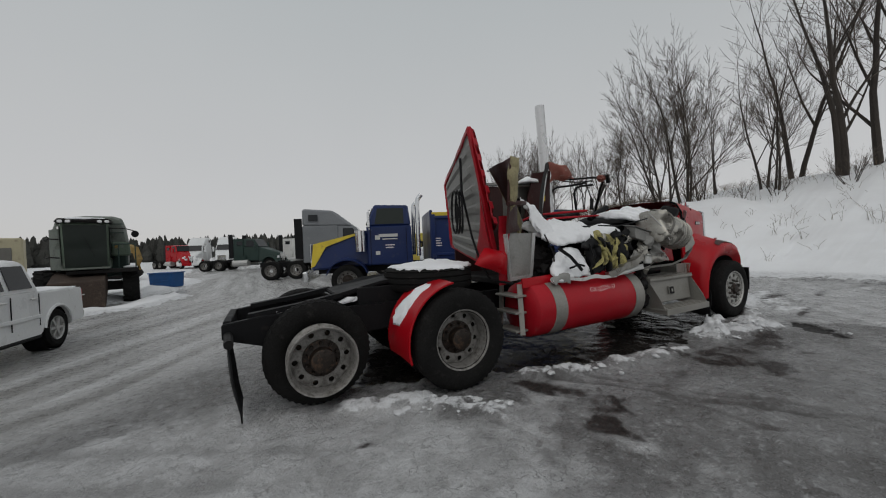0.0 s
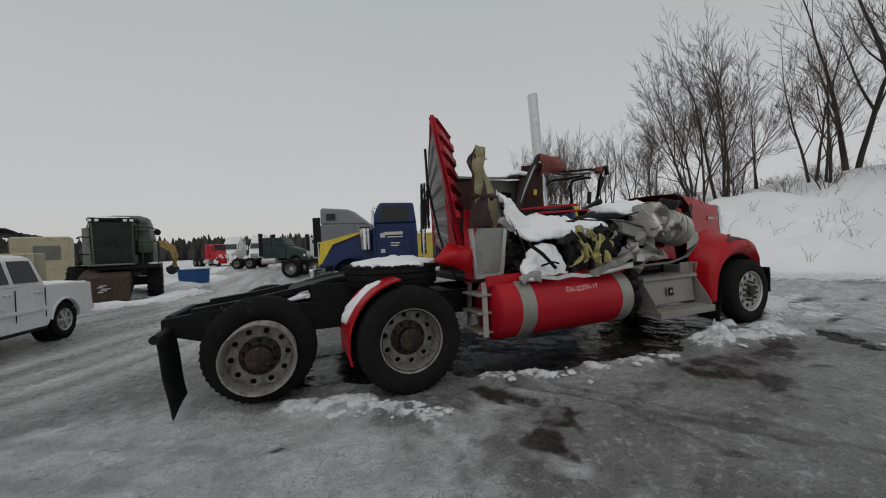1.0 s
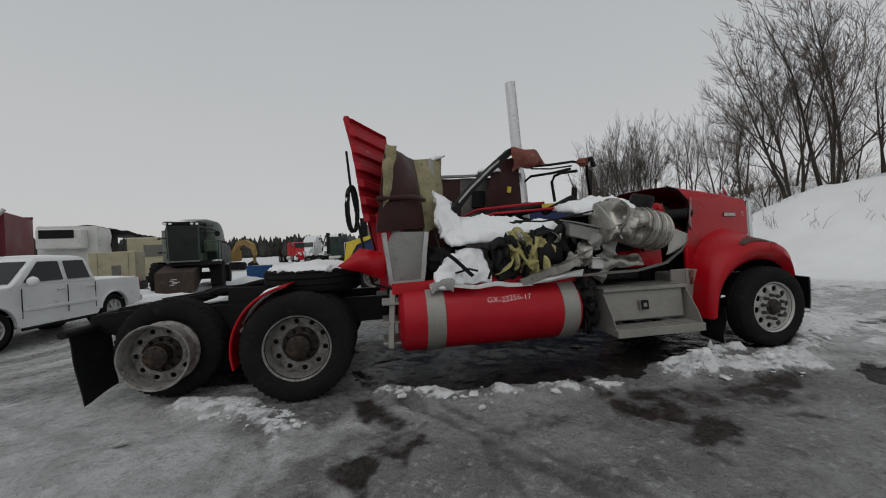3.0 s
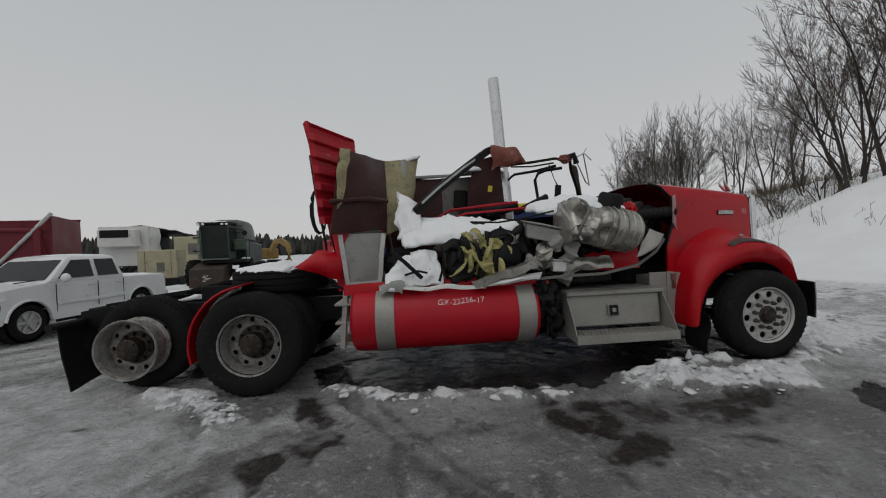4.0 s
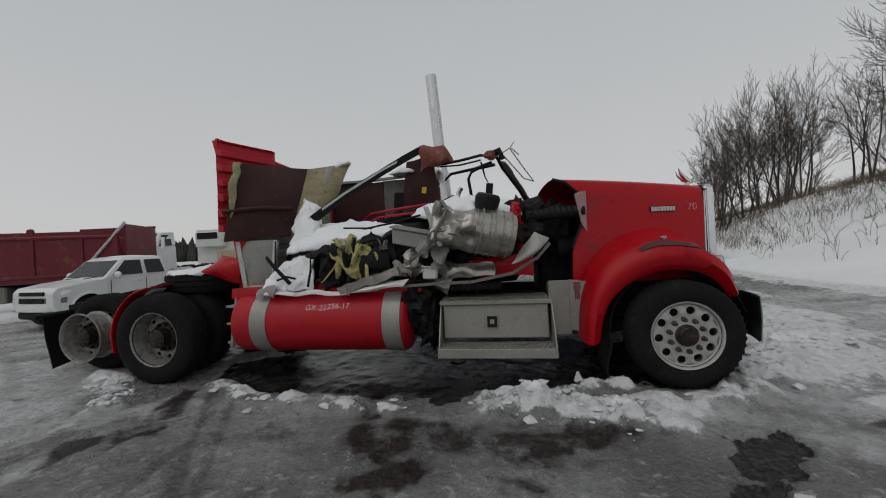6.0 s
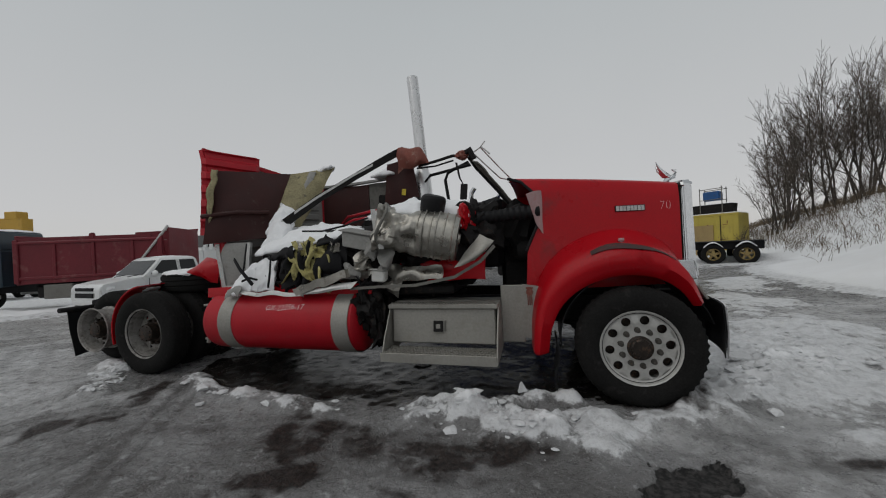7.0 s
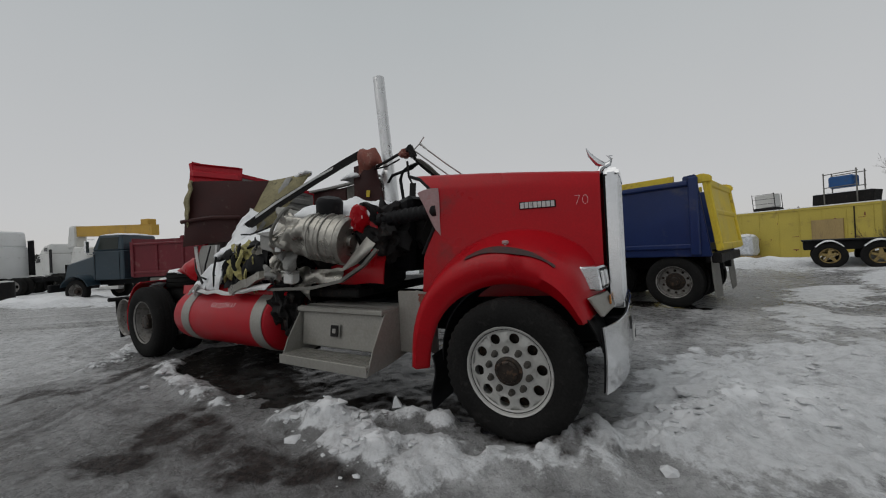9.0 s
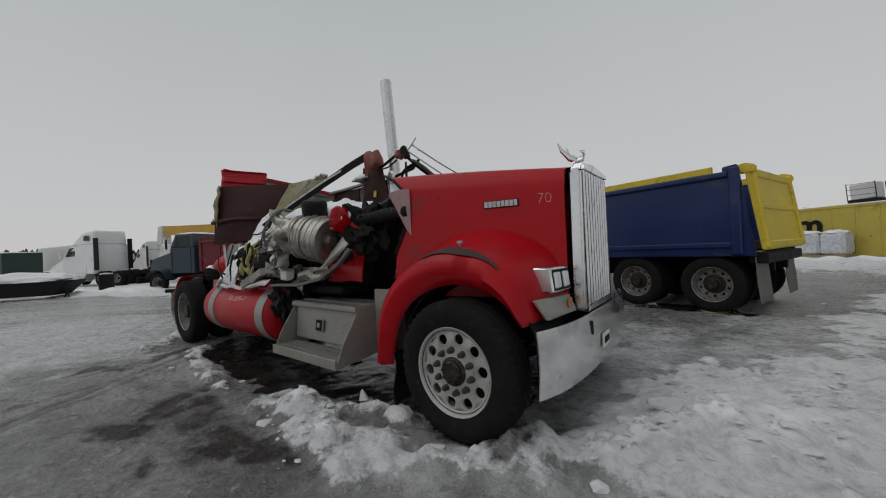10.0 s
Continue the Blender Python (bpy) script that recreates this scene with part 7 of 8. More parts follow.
    if not two_tone:
        s = Sh()
        s.sheet(lambda u, v: (4.9 + 1.05 * u, -0.86 + 1.72 * v, 2.93 + 0.10 * (math.sin(math.pi * u) * math.sin(math.pi * v)) ** 0.3), 10, 10, 0.02, 0.02, 4)
        part("roof_snow", s, SNOW, cab)
    s = Sh()
    s.box((8.2, 0, 0.68), (0.16, 2.3, 0.34), bevel=0.04)
    part("front_bumper", s, CHROME if two_tone else BLACK, t)
    return t, cab, box


BD = pose(9.55, 10.75, 0.0, 0, 0, 162)
_, bdcab, bdbox = dump_truck(BD, BLUE, BLUE, BLUE, YELLOW, YELLOW, "blue dump truck with yellow tailgate and striped hood", True)
# unreadable door lettering
for k, (x, z, w, h, mt) in enumerate(((5.55, 1.92, 0.62, 0.10, OFFWHITE), (5.50, 1.80, 0.5, 0.035, OFFWHITE), (5.9, 1.86, 0.16, 0.14, OFFWHITE), (5.5, 1.60, 0.3, 0.03, CHALK), (5.52, 1.52, 0.26, 0.03, CHALK), (5.9, 1.35, 0.14, 0.12, OFFWHITE))):
    s = Sh()
    s.box((x, 1.004, z), (w, 0.008, h))
    part("door_marking", s, mt, bdcab)
for k in range(4):
    s = Sh()
    s.box((4.0 - 0.02 * k, 1.262, 1.75 - 0.08 * k), (0.32 - 0.05 * (k % 2), 0.006, 0.03))
    part("body_marking", s, CHALK, bdbox)

md, _, mdbox = dump_truck(pose(-6.1, 9.8, 0.0, 0, 0, 208) @ Matrix.Diagonal((0.87, 0.87, 0.91, 1)), TEAL, TEAL, DMAROON, DMAROON, DMAROON, "dark blue-green dump truck with a maroon box and raised tailgate", False, open_tail=True)
s = Sh()
s.prism([(-0.6, -1.24, 2.52), (1.75, -1.24, 2.50), (1.75, -1.24, 2.86), (-0.7, -1.24, 2.92)], (0, 0.06, 0), 0.01)
part("far_side_board", s, DMAROON, mdbox)
s = Sh()
s.prism([(-0.62, -1.2, 1.2), (-0.62, 1.2, 1.2), (-0.62, 1.2, 2.85), (-0.62, -1.2, 2.85)], (-0.07, 0, 0), 0.02)
part("raised_tailgate", s, DMAROON, md)
s = Sh()
s.tube([(-0.72, 1.27, 2.9), (0.55, 1.30, 1.25)], 0.045, 8)
part("tail_strut", s, ALU, md, "pale steel strut")
for x in (0.5, 1.75, 2.95):
    s = Sh()
    s.box((x, 1.27, 1.80), (0.10, 0.05, 1.30), bevel=0.015)
    part("stake_rib", s, DMAROON, mdbox)
s = Sh()
s.prism([(1.72, 1.25, 2.44), (1.88, 1.25, 2.44), (1.88, 1.25, 2.70), (1.78, 1.25, 2.74), (1.72, 1.25, 2.70)], (0, -0.1, 0), 0.01)
part("stake_top", s, DMAROON, mdbox)
s = Sh()
s.box((2.9, 1.05, 0.72), (0.9, 0.4, 0.5), bevel=0.03)
part("tool_chest", s, OLIVEP, md, "grimy grey tool chest under the box")

# green combine harvester, its cab towards the yard
def combine(m):
    t = thing("combine_harvester", m, "faded green combine harvester with a tall dark cab window", "combine harvester")
    s = Sh()
    s.hexa([(-1.0, 0.9, 1.0), (1.15, 0.9, 1.0), (1.15, 5.6, 1.1), (-1.0, 5.6, 1.1), (-1.0, 0.8, 2.3), (1.15, 0.8, 2.3), (1.15, 5.6, 2.1), (-1.0, 5.6, 2.1)], 0.08)
    part("body", s, DGREEN, t)
    # the grain tank: a rounded hood wider than the cab
    s = Sh()
    prof = [(-1.0, 0.0), (-1.02, 0.45), (-0.92, 0.78), (-0.70, 0.90), (-0.1, 0.98), (0.75, 0.98), (1.0, 0.90), (1.10, 0.60), (1.18, 0.0)]
    s.rings([[(x * f, y, 2.28 + z * g) for x, z in prof] for y, f, g in ((0.72, 0.94, 0.90), (0.85, 1.0, 0.98), (2.2, 1.02, 1.02), (3.4, 0.98, 0.95), (3.8, 0.9, 0.7))])
    tank = part("grain_tank", s, TANKP, t, "grey-green sheet hood of the grain tank")
    for z in (2.62, 2.95):
        s = Sh()
        s.box((0.84, 0.69, z), (0.46, 0.02, 0.025), bevel=0.004)
        part("hood_seam", s, DGREEN, tank)
    # the cab: frame, tall windscreen, curved quarter glass
    s = Sh()
    s.hexa([(-0.62, -0.48, 1.32), (0.62, -0.48, 1.32), (0.66, 0.85, 1.32), (-0.90, 0.85, 1.32), (-0.64, -0.60, 2.92), (0.64, -0.60, 2.92), (0.68, 0.85, 2.92), (-0.92, 0.85, 2.92)], 0.05)
    cab = part("cab", s, GREEN, t)
    pane(cab, [(-0.57, -0.50, 1.42), (0.57, -0.50, 1.42), (0.59, -0.61, 2.82), (-0.59, -0.61, 2.82)], (0, -1, -0.1), CABGLASS, "windscreen")
    pane(cab, [(-0.66, -0.40, 1.5), (-0.89, 0.75, 1.5), (-0.91, 0.75, 2.8), (-0.68, -0.48, 2.8)], (-0.98, -0.2, 0), CABGLASS, "side_window")
    pane(cab, [(0.645, -0.35, 1.7), (0.675, 0.7, 1.7), (0.69, 0.7, 2.8), (0.665, -0.45, 2.8)], (1, 0, 0), CABGLASS, "side_window")
    s = Sh()
    s.prism([(-0.72, -0.78, 2.90), (0.70, -0.78, 2.90), (0.74, 0.80, 2.96), (-0.96, 0.80, 2.96)], (0, 0, 0.13), 0.04)
    part("cab_roof", s, DARK, cab)
    s = Sh()
    s.sheet(lambda u, v: (-0.62 + 1.22 * u, -0.74 + 1.1 * v, 3.02 + 0.07 * (math.sin(math.pi * u) * math.sin(math.pi * v)) ** 0.3), 12, 8, 0.02, 0.02, 4)
    part("roof_snow", s, SNOW, cab)
    for x in (-0.62, -0.42, 0.42, 0.62):
        s = Sh()
        s.box((x, -0.80, 2.93), (0.13, 0.08, 0.09), bevel=0.02)
        part("work_lamp", s, LENSC, cab)
    s = Sh()
    s.bar([(0.25, -0.66, 1.7), (-0.05, -0.68, 2.45)], 0.02, 0.015)
    part("wiper", s, BLACK, cab)
    s = Sh()
    s.box((0.0, -0.62, 1.36), (1.32, 0.18, 0.06), bevel=0.015)
    part("cab_sill", s, TANKP, cab, "pale worn sill under the windscreen")
    # quarter panel with rails beside the cab
    s = Sh()
    s.sheet(lambda u, v: (-0.66 - 0.42 * math.sin(u * 1.5), -0.30 + 1.2 * (1 - math.cos(u * 1.5)), 1.35 + 1.35 * v), 8, 4, 0.03)
    part("quarter_panel", s, TANKP, t)
    for z in (1.75, 2.35):
        s = Sh()
        s.tube([(-0.70, -0.48, z), (-0.98, -0.40, z + 0.03), (-1.16, 0.1, z), (-1.16, 0.6, z)], 0.022, 6)
        part("grab_rail", s, DARK, t)
    s = Sh()
    s.hexa([(0.68, 0.05, 1.75), (1.26, 0.1, 1.75), (1.26, 0.9, 1.75), (0.68, 0.9, 1.75), (0.68, 0.05, 2.28), (1.22, 0.1, 2.24), (1.22, 0.9, 2.24), (0.68, 0.9, 2.28)], 0.05)
    panel = part("engine_panel", s, GREEN, t)
    s = Sh()
    s.box((0.84, 0.035, 2.10), (0.13, 0.02, 0.14), bevel=0.02)
    part("badge", s, OCHRE, panel)
    s = Sh()
    s.box((0.45, -0.05, 1.24), (2.0, 1.1, 0.14), bevel=0.02)
    part("platform", s, DARK, t)
    for x, y in ((0.9, -0.5), (1.4, -0.5), (1.4, 0.3)):
        s = Sh()
        s.tube([(x, y, 1.3), (x, y, 2.15)], 0.022, 6)
        part("platform_post", s, DGREEN, t)
    s = Sh()
    s.tube([(0.72, -0.5, 2.12), (0.9, -0.5, 2.16), (1.4, -0.5, 2.16), (1.4, 0.3, 2.16)], 0.022, 6)
    part("platform_rail", s, DGREEN, t)
    s = Sh()
    s.tube([(0.68, -0.5, 2.72), (1.1, -0.7, 2.70), (1.38, -0.75, 2.62)], 0.018, 6)
    arm = part("mirror_arm", s, DARK, t)
    s = Sh()
    s.cyl((1.42, -0.80, 2.50), (1.42, -0.74, 2.50), 0.12, None, 16)
    part("mirror", s, BLACK, arm, "round black mirror")
    # feeder house reaching down to the ground
    s = Sh()
    s.hexa([(-0.98, -1.25, 0.06), (0.50, -1.25, 0.06), (0.50, 0.5, 0.55), (-0.98, 0.5, 0.55), (-0.98, -1.20, 0.95), (0.50, -1.20, 0.95), (0.50, 0.5, 1.3), (-0.98, 0.5, 1.3)], 0.03)
    feeder = part("feeder_house", s, FEEDER, t, "dark brown feeder house")
    for k in range(5):
        s = Sh()
        s.box((-0.34 + 0.08 * (k % 3), -1.262, 0.44 + 0.055 * k), (0.16 + 0.05 * ((k * 7) % 3), 0.012, 0.03))
        part("pale_mark", s, OFFWHITE, feeder)
    for x in (-1.2, 1.22):
        s = Sh()
        s.lathe([(0.30, -0.20), (0.48, -0.26), (0.60, -0.25), (0.63, -0.18), (0.64, 0.0), (0.63, 0.18), (0.60, 0.25), (0.48, 0.26), (0.30, 0.20)], (x, 0.35, 0.69), (1, 0, 0), 36, True)
        tyre = part("drive_tyre", s, TYRE, t)
        for sg in (-1, 1):
            for i in range(16):
                a = 2 * math.pi * (i + 0.5 * (sg > 0)) / 16
                c, d = math.cos(a), math.sin(a)
                c2, d2 = math.cos(a + 0.20), math.sin(a + 0.20)
                s = Sh()
                s.bar([(x + sg * 0.01, 0.35 + 0.655 * c2, 0.69 + 0.655 * d2), (x + sg * 0.26, 0.35 + 0.625 * c, 0.69 + 0.625 * d)], 0.055, 0.07)
                part("tread_lug", s, TYRE, tyre)
        s = Sh()
        s.lathe([(0.0, -0.1), (0.30, -0.14), (0.31, 0.0), (0.30, 0.14), (0.0, 0.1)], (x, 0.35, 0.69), (1, 0, 0), 24)
        part("wheel_disc", s, OCHRE, tyre)
    s = Sh()
    s.lump((1.22, 0.25, 1.33), (0.24, 0.22, 0.06), 0.02, 2, 3, 3)
    part("tyre_snow", s, SNOW, t)
    for y, z, w in ((0.35, 0.69, 2.3), (5.0, 0.5, 2.0)):
        s = Sh()
        s.box((0, y, z), (w, 0.25, 0.32), bevel=0.03)
        part("axle", s, DARK, t)
    for x in (-1.0, 1.0):
        s = Sh()
        s.lathe([(0.2, -0.15), (0.46, -0.16), (0.5, -0.1), (0.5, 0.1), (0.46, 0.16), (0.2, 0.15)], (x, 5.0, 0.5), (1, 0, 0), 22, True)
        part("steer_tyre", s, TYRE, t)
    return t


combine(pose(-4.75, 15.7, 0.0, 0, 0, 14) @ Matrix.Diagonal((0.82, 0.85, 0.93, 1)))


def semi(m, paint, label, sleeper=1.6, high=True, name="semi_tractor", faired=True, wheels=True, snow=False):
    """A tractor: origin on the ground below the rear axle, x forward."""
    t = thing(name, m, label, "truck")
    for x in (0.0, 1.32):
        for sg in (1, -1):
            bg_wheel(t, x, sg * 1.19, 0.51, sg > 0, dual=True, hub=False)
    for sg in (1, -1):
        bg_wheel(t, 6.0, sg * 1.12, 0.51, sg > 0, hub=False)
        s = Sh()
        s.box((3.0, sg * 0.42, 0.82), (7.6, 0.09, 0.26), bevel=0.01)
        part("frame_rail", s, BLACK, t)
        s = Sh()
        s.cyl((2.6, sg * 0.95, 0.66), (4.0, sg * 0.95, 0.66), 0.3, None, 18)
        part("fuel_tank", s, ALU, t)
    c1 = 4.95
    c0 = 3.6 - (sleeper if sleeper else 0)
    top = 3.85 if high else 2.95
    s = Sh()
    s.hexa([(3.55, -1.0, 0.85), (c1, -1.0, 0.85), (c1, 1.0, 0.85), (3.55, 1.0, 0.85), (3.55, -0.98, 2.15), (c1, -0.96, 2.1), (c1, 0.96, 2.1), (3.55, 0.98, 2.15)], 0.05)
    s.hexa([(3.55, -0.98, 2.12), (c1, -0.96, 2.08), (c1, 0.96, 2.08), (3.55, 0.98, 2.12), (3.55, -0.92, 2.9), (4.5, -0.85, 2.82), (4.5, 0.85, 2.82), (3.55, 0.92, 2.9)], 0.06)
    cab = part("cab", s, paint, t)
    for sg in (1, -1):
        pane(cab, [(3.85, sg * 0.965, 2.15), (4.72, sg * 0.95, 2.12), (4.4, sg * 0.89, 2.7), (3.85, sg * 0.9, 2.72)], (0, sg, 0.1), GLASS, "door_window")
        s = Sh()
        s.box((4.75, sg * 1.2, 2.25), (0.1, 0.18, 0.6), bevel=0.03)
        s.tube([(4.6, sg * 0.95, 2.3), (4.75, sg * 1.2, 2.3)], 0.02, 6)
        part("mirror", s, paint, t)
    pane(cab, [(4.95, -0.86, 2.12), (4.95, 0.86, 2.12), (4.53, 0.78, 2.78), (4.53, -0.78, 2.78)], (0.8, 0, 0.5), GLASS, "windscreen")
    if sleeper:
        s = Sh()
        s.hexa([(c0, -1.12, 0.85), (3.58, -1.05, 0.85), (3.58, 1.05, 0.85), (c0, 1.12, 0.85), (c0, -1.1, 2.9), (3.58, -1.0, 2.88), (3.58, 1.0, 2.88), (c0, 1.1, 2.9)], 0.05)
        sl = part("sleeper", s, paint, t)
        if high:
            s = Sh()
            s.hexa([(c0, -1.1, 2.88), (4.45, -0.88, 2.80), (4.45, 0.88, 2.80), (c0, 1.1, 2.88), (c0, -1.02, top), (3.3, -0.85, top - 0.12), (3.3, 0.85, top - 0.12), (c0, 1.02, top)], 0.1)
            part("roof_fairing", s, paint, t)
        for sg in (1, -1):
            z = 3.15 if high else 2.3
            pane(sl, [(c0 + 0.35, sg * 1.09, z), (c0 + 0.85, sg * 1.07, z), (c0 + 0.85, sg * 1.05, z + 0.34), (c0 + 0.35, sg * 1.07, z + 0.34)], (0, sg, 0.05), GLASS, "sleeper_window")
            s = Sh()
            s.box((c0 + 0.9, sg * 1.1, 1.15), (0.45, 0.02, 0.4), bevel=0.01)
            part("locker_door", s, paint, sl)
        for sg in (1, -1):
            s = Sh()
            s.box((c0 - 0.2, sg * 1.08, 2.2), (0.42, 0.04, 2.2), bevel=0.01)
            part("cab_extender", s, BLACK, t)
    s = Sh()
    s.hexa([(c1 - 0.05, -0.98, 0.75), (6.75, -0.92, 0.62), (6.75, 0.92, 0.62), (c1 - 0.05, 0.98, 0.75), (c1 - 0.05, -0.9, 2.1), (6.55, -0.62, 1.5), (6.55, 0.62, 1.5), (c1 - 0.05, 0.9, 2.1)], 0.1)
    part("hood", s, paint, t)
    for sg in (1, -1):
        s = Sh()
        def arch(u, v, sg=sg):
            a = radians(185 - 190 * u)
            return (6.0 + 0.66 * math.cos(a), sg * (0.75 + 0.5 * v), 0.55 + 0.66 * math.sin(a) - 0.06 * v * v)
        s.sheet(arch, 14, 4, 0.03)
        part("front_fender", s, paint, t)
        s = Sh()
        s.box((6.68, sg * 0.82, 1.1), (0.12, 0.28, 0.22), bevel=0.03)
        part("headlamp", s, LENSC, t)
    s = Sh()
    s.box((6.72, 0, 1.12), (0.06, 0.9, 0.7), bevel=0.02)
    part("grille", s, CHROME, t)
    s = Sh()
    s.box((6.85, 0, 0.52), (0.2, 2.3, 0.36), bevel=0.06)
    part("bumper", s, paint, t)
    return t


semi(pose(-22.8, 7.5, 0.0, 0, 0, 207), WHITEP, "white aerodynamic sleeper tractor with a round logo on its door")
semi(pose(1.0, 22.6, 0.0, 0, 0, -20), GREYP, "grey high-roofed sleeper tractor parked behind the dump truck", 1.9)
semi(pose(-4.0, 39.8, 0.0, 0, 0, -28), DGREEN, "dark green day-cab tractor parked across the road", 0.9, False)
semi(pose(-11.0, 57.0, 0.0, 0, 0, -55), RED, "red conventional tractor with a snowy hood", 0.9, False)
semi(pose(-6.5, 58.0, 0.0, 0, 0, -100), WHITEP, "white sleeper tractor parked in a row", 1.6, True)
semi(pose(-3.6, 57.0, 0.0, 0, 0, -95), WHITEP, "white sleeper tractor parked in a row", 1.6, True)
semi(pose(1.0, 43.0, 0.0, 0, 0, -40), OFFWHITE, "off-white tractor with snow on its roof", 1.2, False)
semi(pose(-38.0, 13.0, 0.0, 0, 0, 190), OFFWHITE, "weathered white tractor far across the yard", 1.6, True)
semi(pose(-12.6, 19.9, 0.0, 0, 0, -80), WHITEP, "white cab truck with snow on its roof", 0, False, "day_cab_truck")

# refrigerated box with torn side, generator enclosure
t = thing("refrigerated_trailer", pose(-13.5, 22.0, 0.0, 0, 0, -80), "white refrigerated trailer with a torn open side", "trailer")
s = Sh()
s.prism([(0, -1.25, 1.0), (0, 1.25, 1.0), (0, 1.25, 3.35), (0, -1.25, 3.35)], (-0.1, 0, 0), 0.02)
part("front_wall", s, OFFWHITE, t)
s = Sh()
s.box((0.25, -0.1, 2.65), (0.5, 1.9, 1.05), bevel=0.06)
unit = part("cooling_unit", s, OFFWHITE, t)
s = Sh()
s.box((0.51, -0.2, 2.9), (0.03, 1.4, 0.45), bevel=0.02)
part("unit_grille", s, BLACK, unit)
s = Sh()
s.sheet(quad((-0.1, -1.25, 1.0), (-8.0, -1.25, 1.0), (-8.0, -1.25, 3.3), (-0.1, -1.25, 3.35)), 12, 4, 0.05)
part("side_wall", s, OFFWHITE, t)
s = Sh()
s.sheet(quad((-0.1, 1.25, 1.0), (-1.3, 1.3, 1.0), (-0.9, 1.35, 3.2), (-0.1, 1.25, 3.35), (0, 0.12, 0)), 10, 10, 0.05, 0.14, 2)
part("torn_side_wall", s, OFFWHITE, t, "torn crumpled white side skin")
s = Sh()
s.sheet(quad((-4.0, 1.25, 1.0), (-8.0, 1.25, 1.0), (-8.0, 1.25, 3.0), (-4.6, 1.3, 3.1), (0, 0.1, 0)), 10, 8, 0.05, 0.12, 2)
part("rear_side_wall", s, DARK, t, "blackened inner side wall")
s = Sh()
s.sheet(quad((-0.2, -1.18, 1.1), (-7.9, -1.18, 1.1), (-7.9, -1.18, 3.2), (-0.2, -1.18, 3.25)), 6, 4, 0.03)
part("inner_lining", s, DARK, t)
s = Sh()
s.box((-4.5, 0, 1.05), (8.6, 2.4, 0.2), bevel=0.02)
part("floor_deck", s, BLACK, t)
s = Sh()
s.sheet(quad((-0.1, -1.2, 3.34), (-8.0, -1.2, 3.1), (-8.0, 1.2, 2.9), (-0.1, 1.2, 3.36)), 12, 6, 0.06, 0.14, 1)
part("roof_skin", s, DARK, t)
for sg in (1, -1):
    s = Sh()
    s.box((-2.0, sg * 0.8, 0.55), (0.15, 0.15, 1.1), bevel=0.01)
    part("landing_leg", s, DARK, t)
for sg in (1, -1):
    bg_wheel(t, -7.0, sg * 1.19, 0.51, sg > 0, dual=True, hub=False)

t = thing("generator_enclosure", pose(-8.9, 18.4, 0.0, 0, 0, 14) @ Matrix.Diagonal((0.62, 0.8, 0.88, 1)), "beige weathered generator enclosure with snow in front", "generator")
s = Sh()
s.box((0, 0, 1.25), (2.6, 1.5, 1.6), bevel=0.04)
body = part("housing", s, TAN, t)
s = Sh()
s.box((0.2, -0.77, 1.1), (0.5, 0.03, 0.5), bevel=0.01)
part("vent", s, OLIVEP, body)
for x in (-0.8, 0.9):
    s = Sh()
    s.box((x, -0.755, 1.25), (0.015, 0.02, 1.45))
    part("panel_gap", s, DARK, body)
s = Sh()
s.box((0, 0, 0.25), (2.8, 1.6, 0.42), bevel=0.03)
part("skid_base", s, DARK, t)
t = thing("generator_enclosure", pose(-10.9, 24.4, 0.0, 0, 0, 20), "beige equipment housing beside the harvester", "generator")
s = Sh()
s.box((0, 0, 1.5), (2.0, 1.7, 2.4), bevel=0.06)
body = part("housing", s, TAN, t)
s = Sh()
s.box((0, 0, 0.2), (2.1, 1.8, 0.4), bevel=0.03)
part("skid_base", s, DARK, t)
s = Sh()
s.box((0.2, -0.87, 1.9), (0.9, 0.03, 0.7), bevel=0.01)
part("access_panel", s, OLIVEP, body)

# yellow loader arm, blue bin
t = thing("excavator", pose(-9.6, 33.5, 0.0, 0, 0, -40) @ Matrix.Diagonal((0.8, 0.8, 0.8, 1)), "yellow excavator with its arm lowered", "excavator")
s = Sh()
s.box((-1.8, 0, 1.7), (2.6, 2.2, 1.3), bevel=0.15)
part("house", s, OCHRE, t)
s = Sh()
s.box((-1.2, 0.7, 2.3), (1.2, 0.9, 1.5), bevel=0.08)
part("cab", s, DARK, t)
for y in (-1.0, 1.0):
    s = Sh()
    s.box((-1.5, y, 0.5), (3.6, 0.55, 0.9), bevel=0.3)
    part("track", s, DARK, t)
s = Sh()
s.bar([(-0.6, 0, 1.6), (0.8, 0, 3.0), (2.0, 0, 3.1), (3.2, 0, 2.6)], 0.4, 0.55)
part("boom", s, OCHRE, t)
s = Sh()
s.bar([(3.2, 0, 2.8), (3.6, 0, 1.8), (3.4, 0, 0.9)], 0.35, 0.4)
part("dipper", s, OCHRE, t)
s = Sh()
s.lump((3.2, 0, 0.65), (0.5, 0.55, 0.45), 0.15, 2, 4, 2)
part("bucket", s, DARK, t)
t = thing("waste_bin", pose(-3.9, 21.4, 0.0, 0, 0, -30) @ Matrix.Diagonal((0.6, 0.6, 0.72, 1)), "blue steel waste bin standing in the snow", "bin")
s = Sh()
s.prism([(-0.85, -0.6, 0.1), (0.85, -0.6, 0.1), (0.95, -0.6, 1.05), (-0.95, -0.6, 1.05)], (0, 1.3, 0), 0.03)
part("body", s, BLUEBIN, t)
s = Sh()
s.box((0, 0.05, 1.06), (2.0, 1.4, 0.06), bevel=0.01)
part("rim", s, BLUEBIN, t)
s = Sh()
s.box((0, -0.62, 0.55), (1.5, 0.06, 0.08), bevel=0.01)
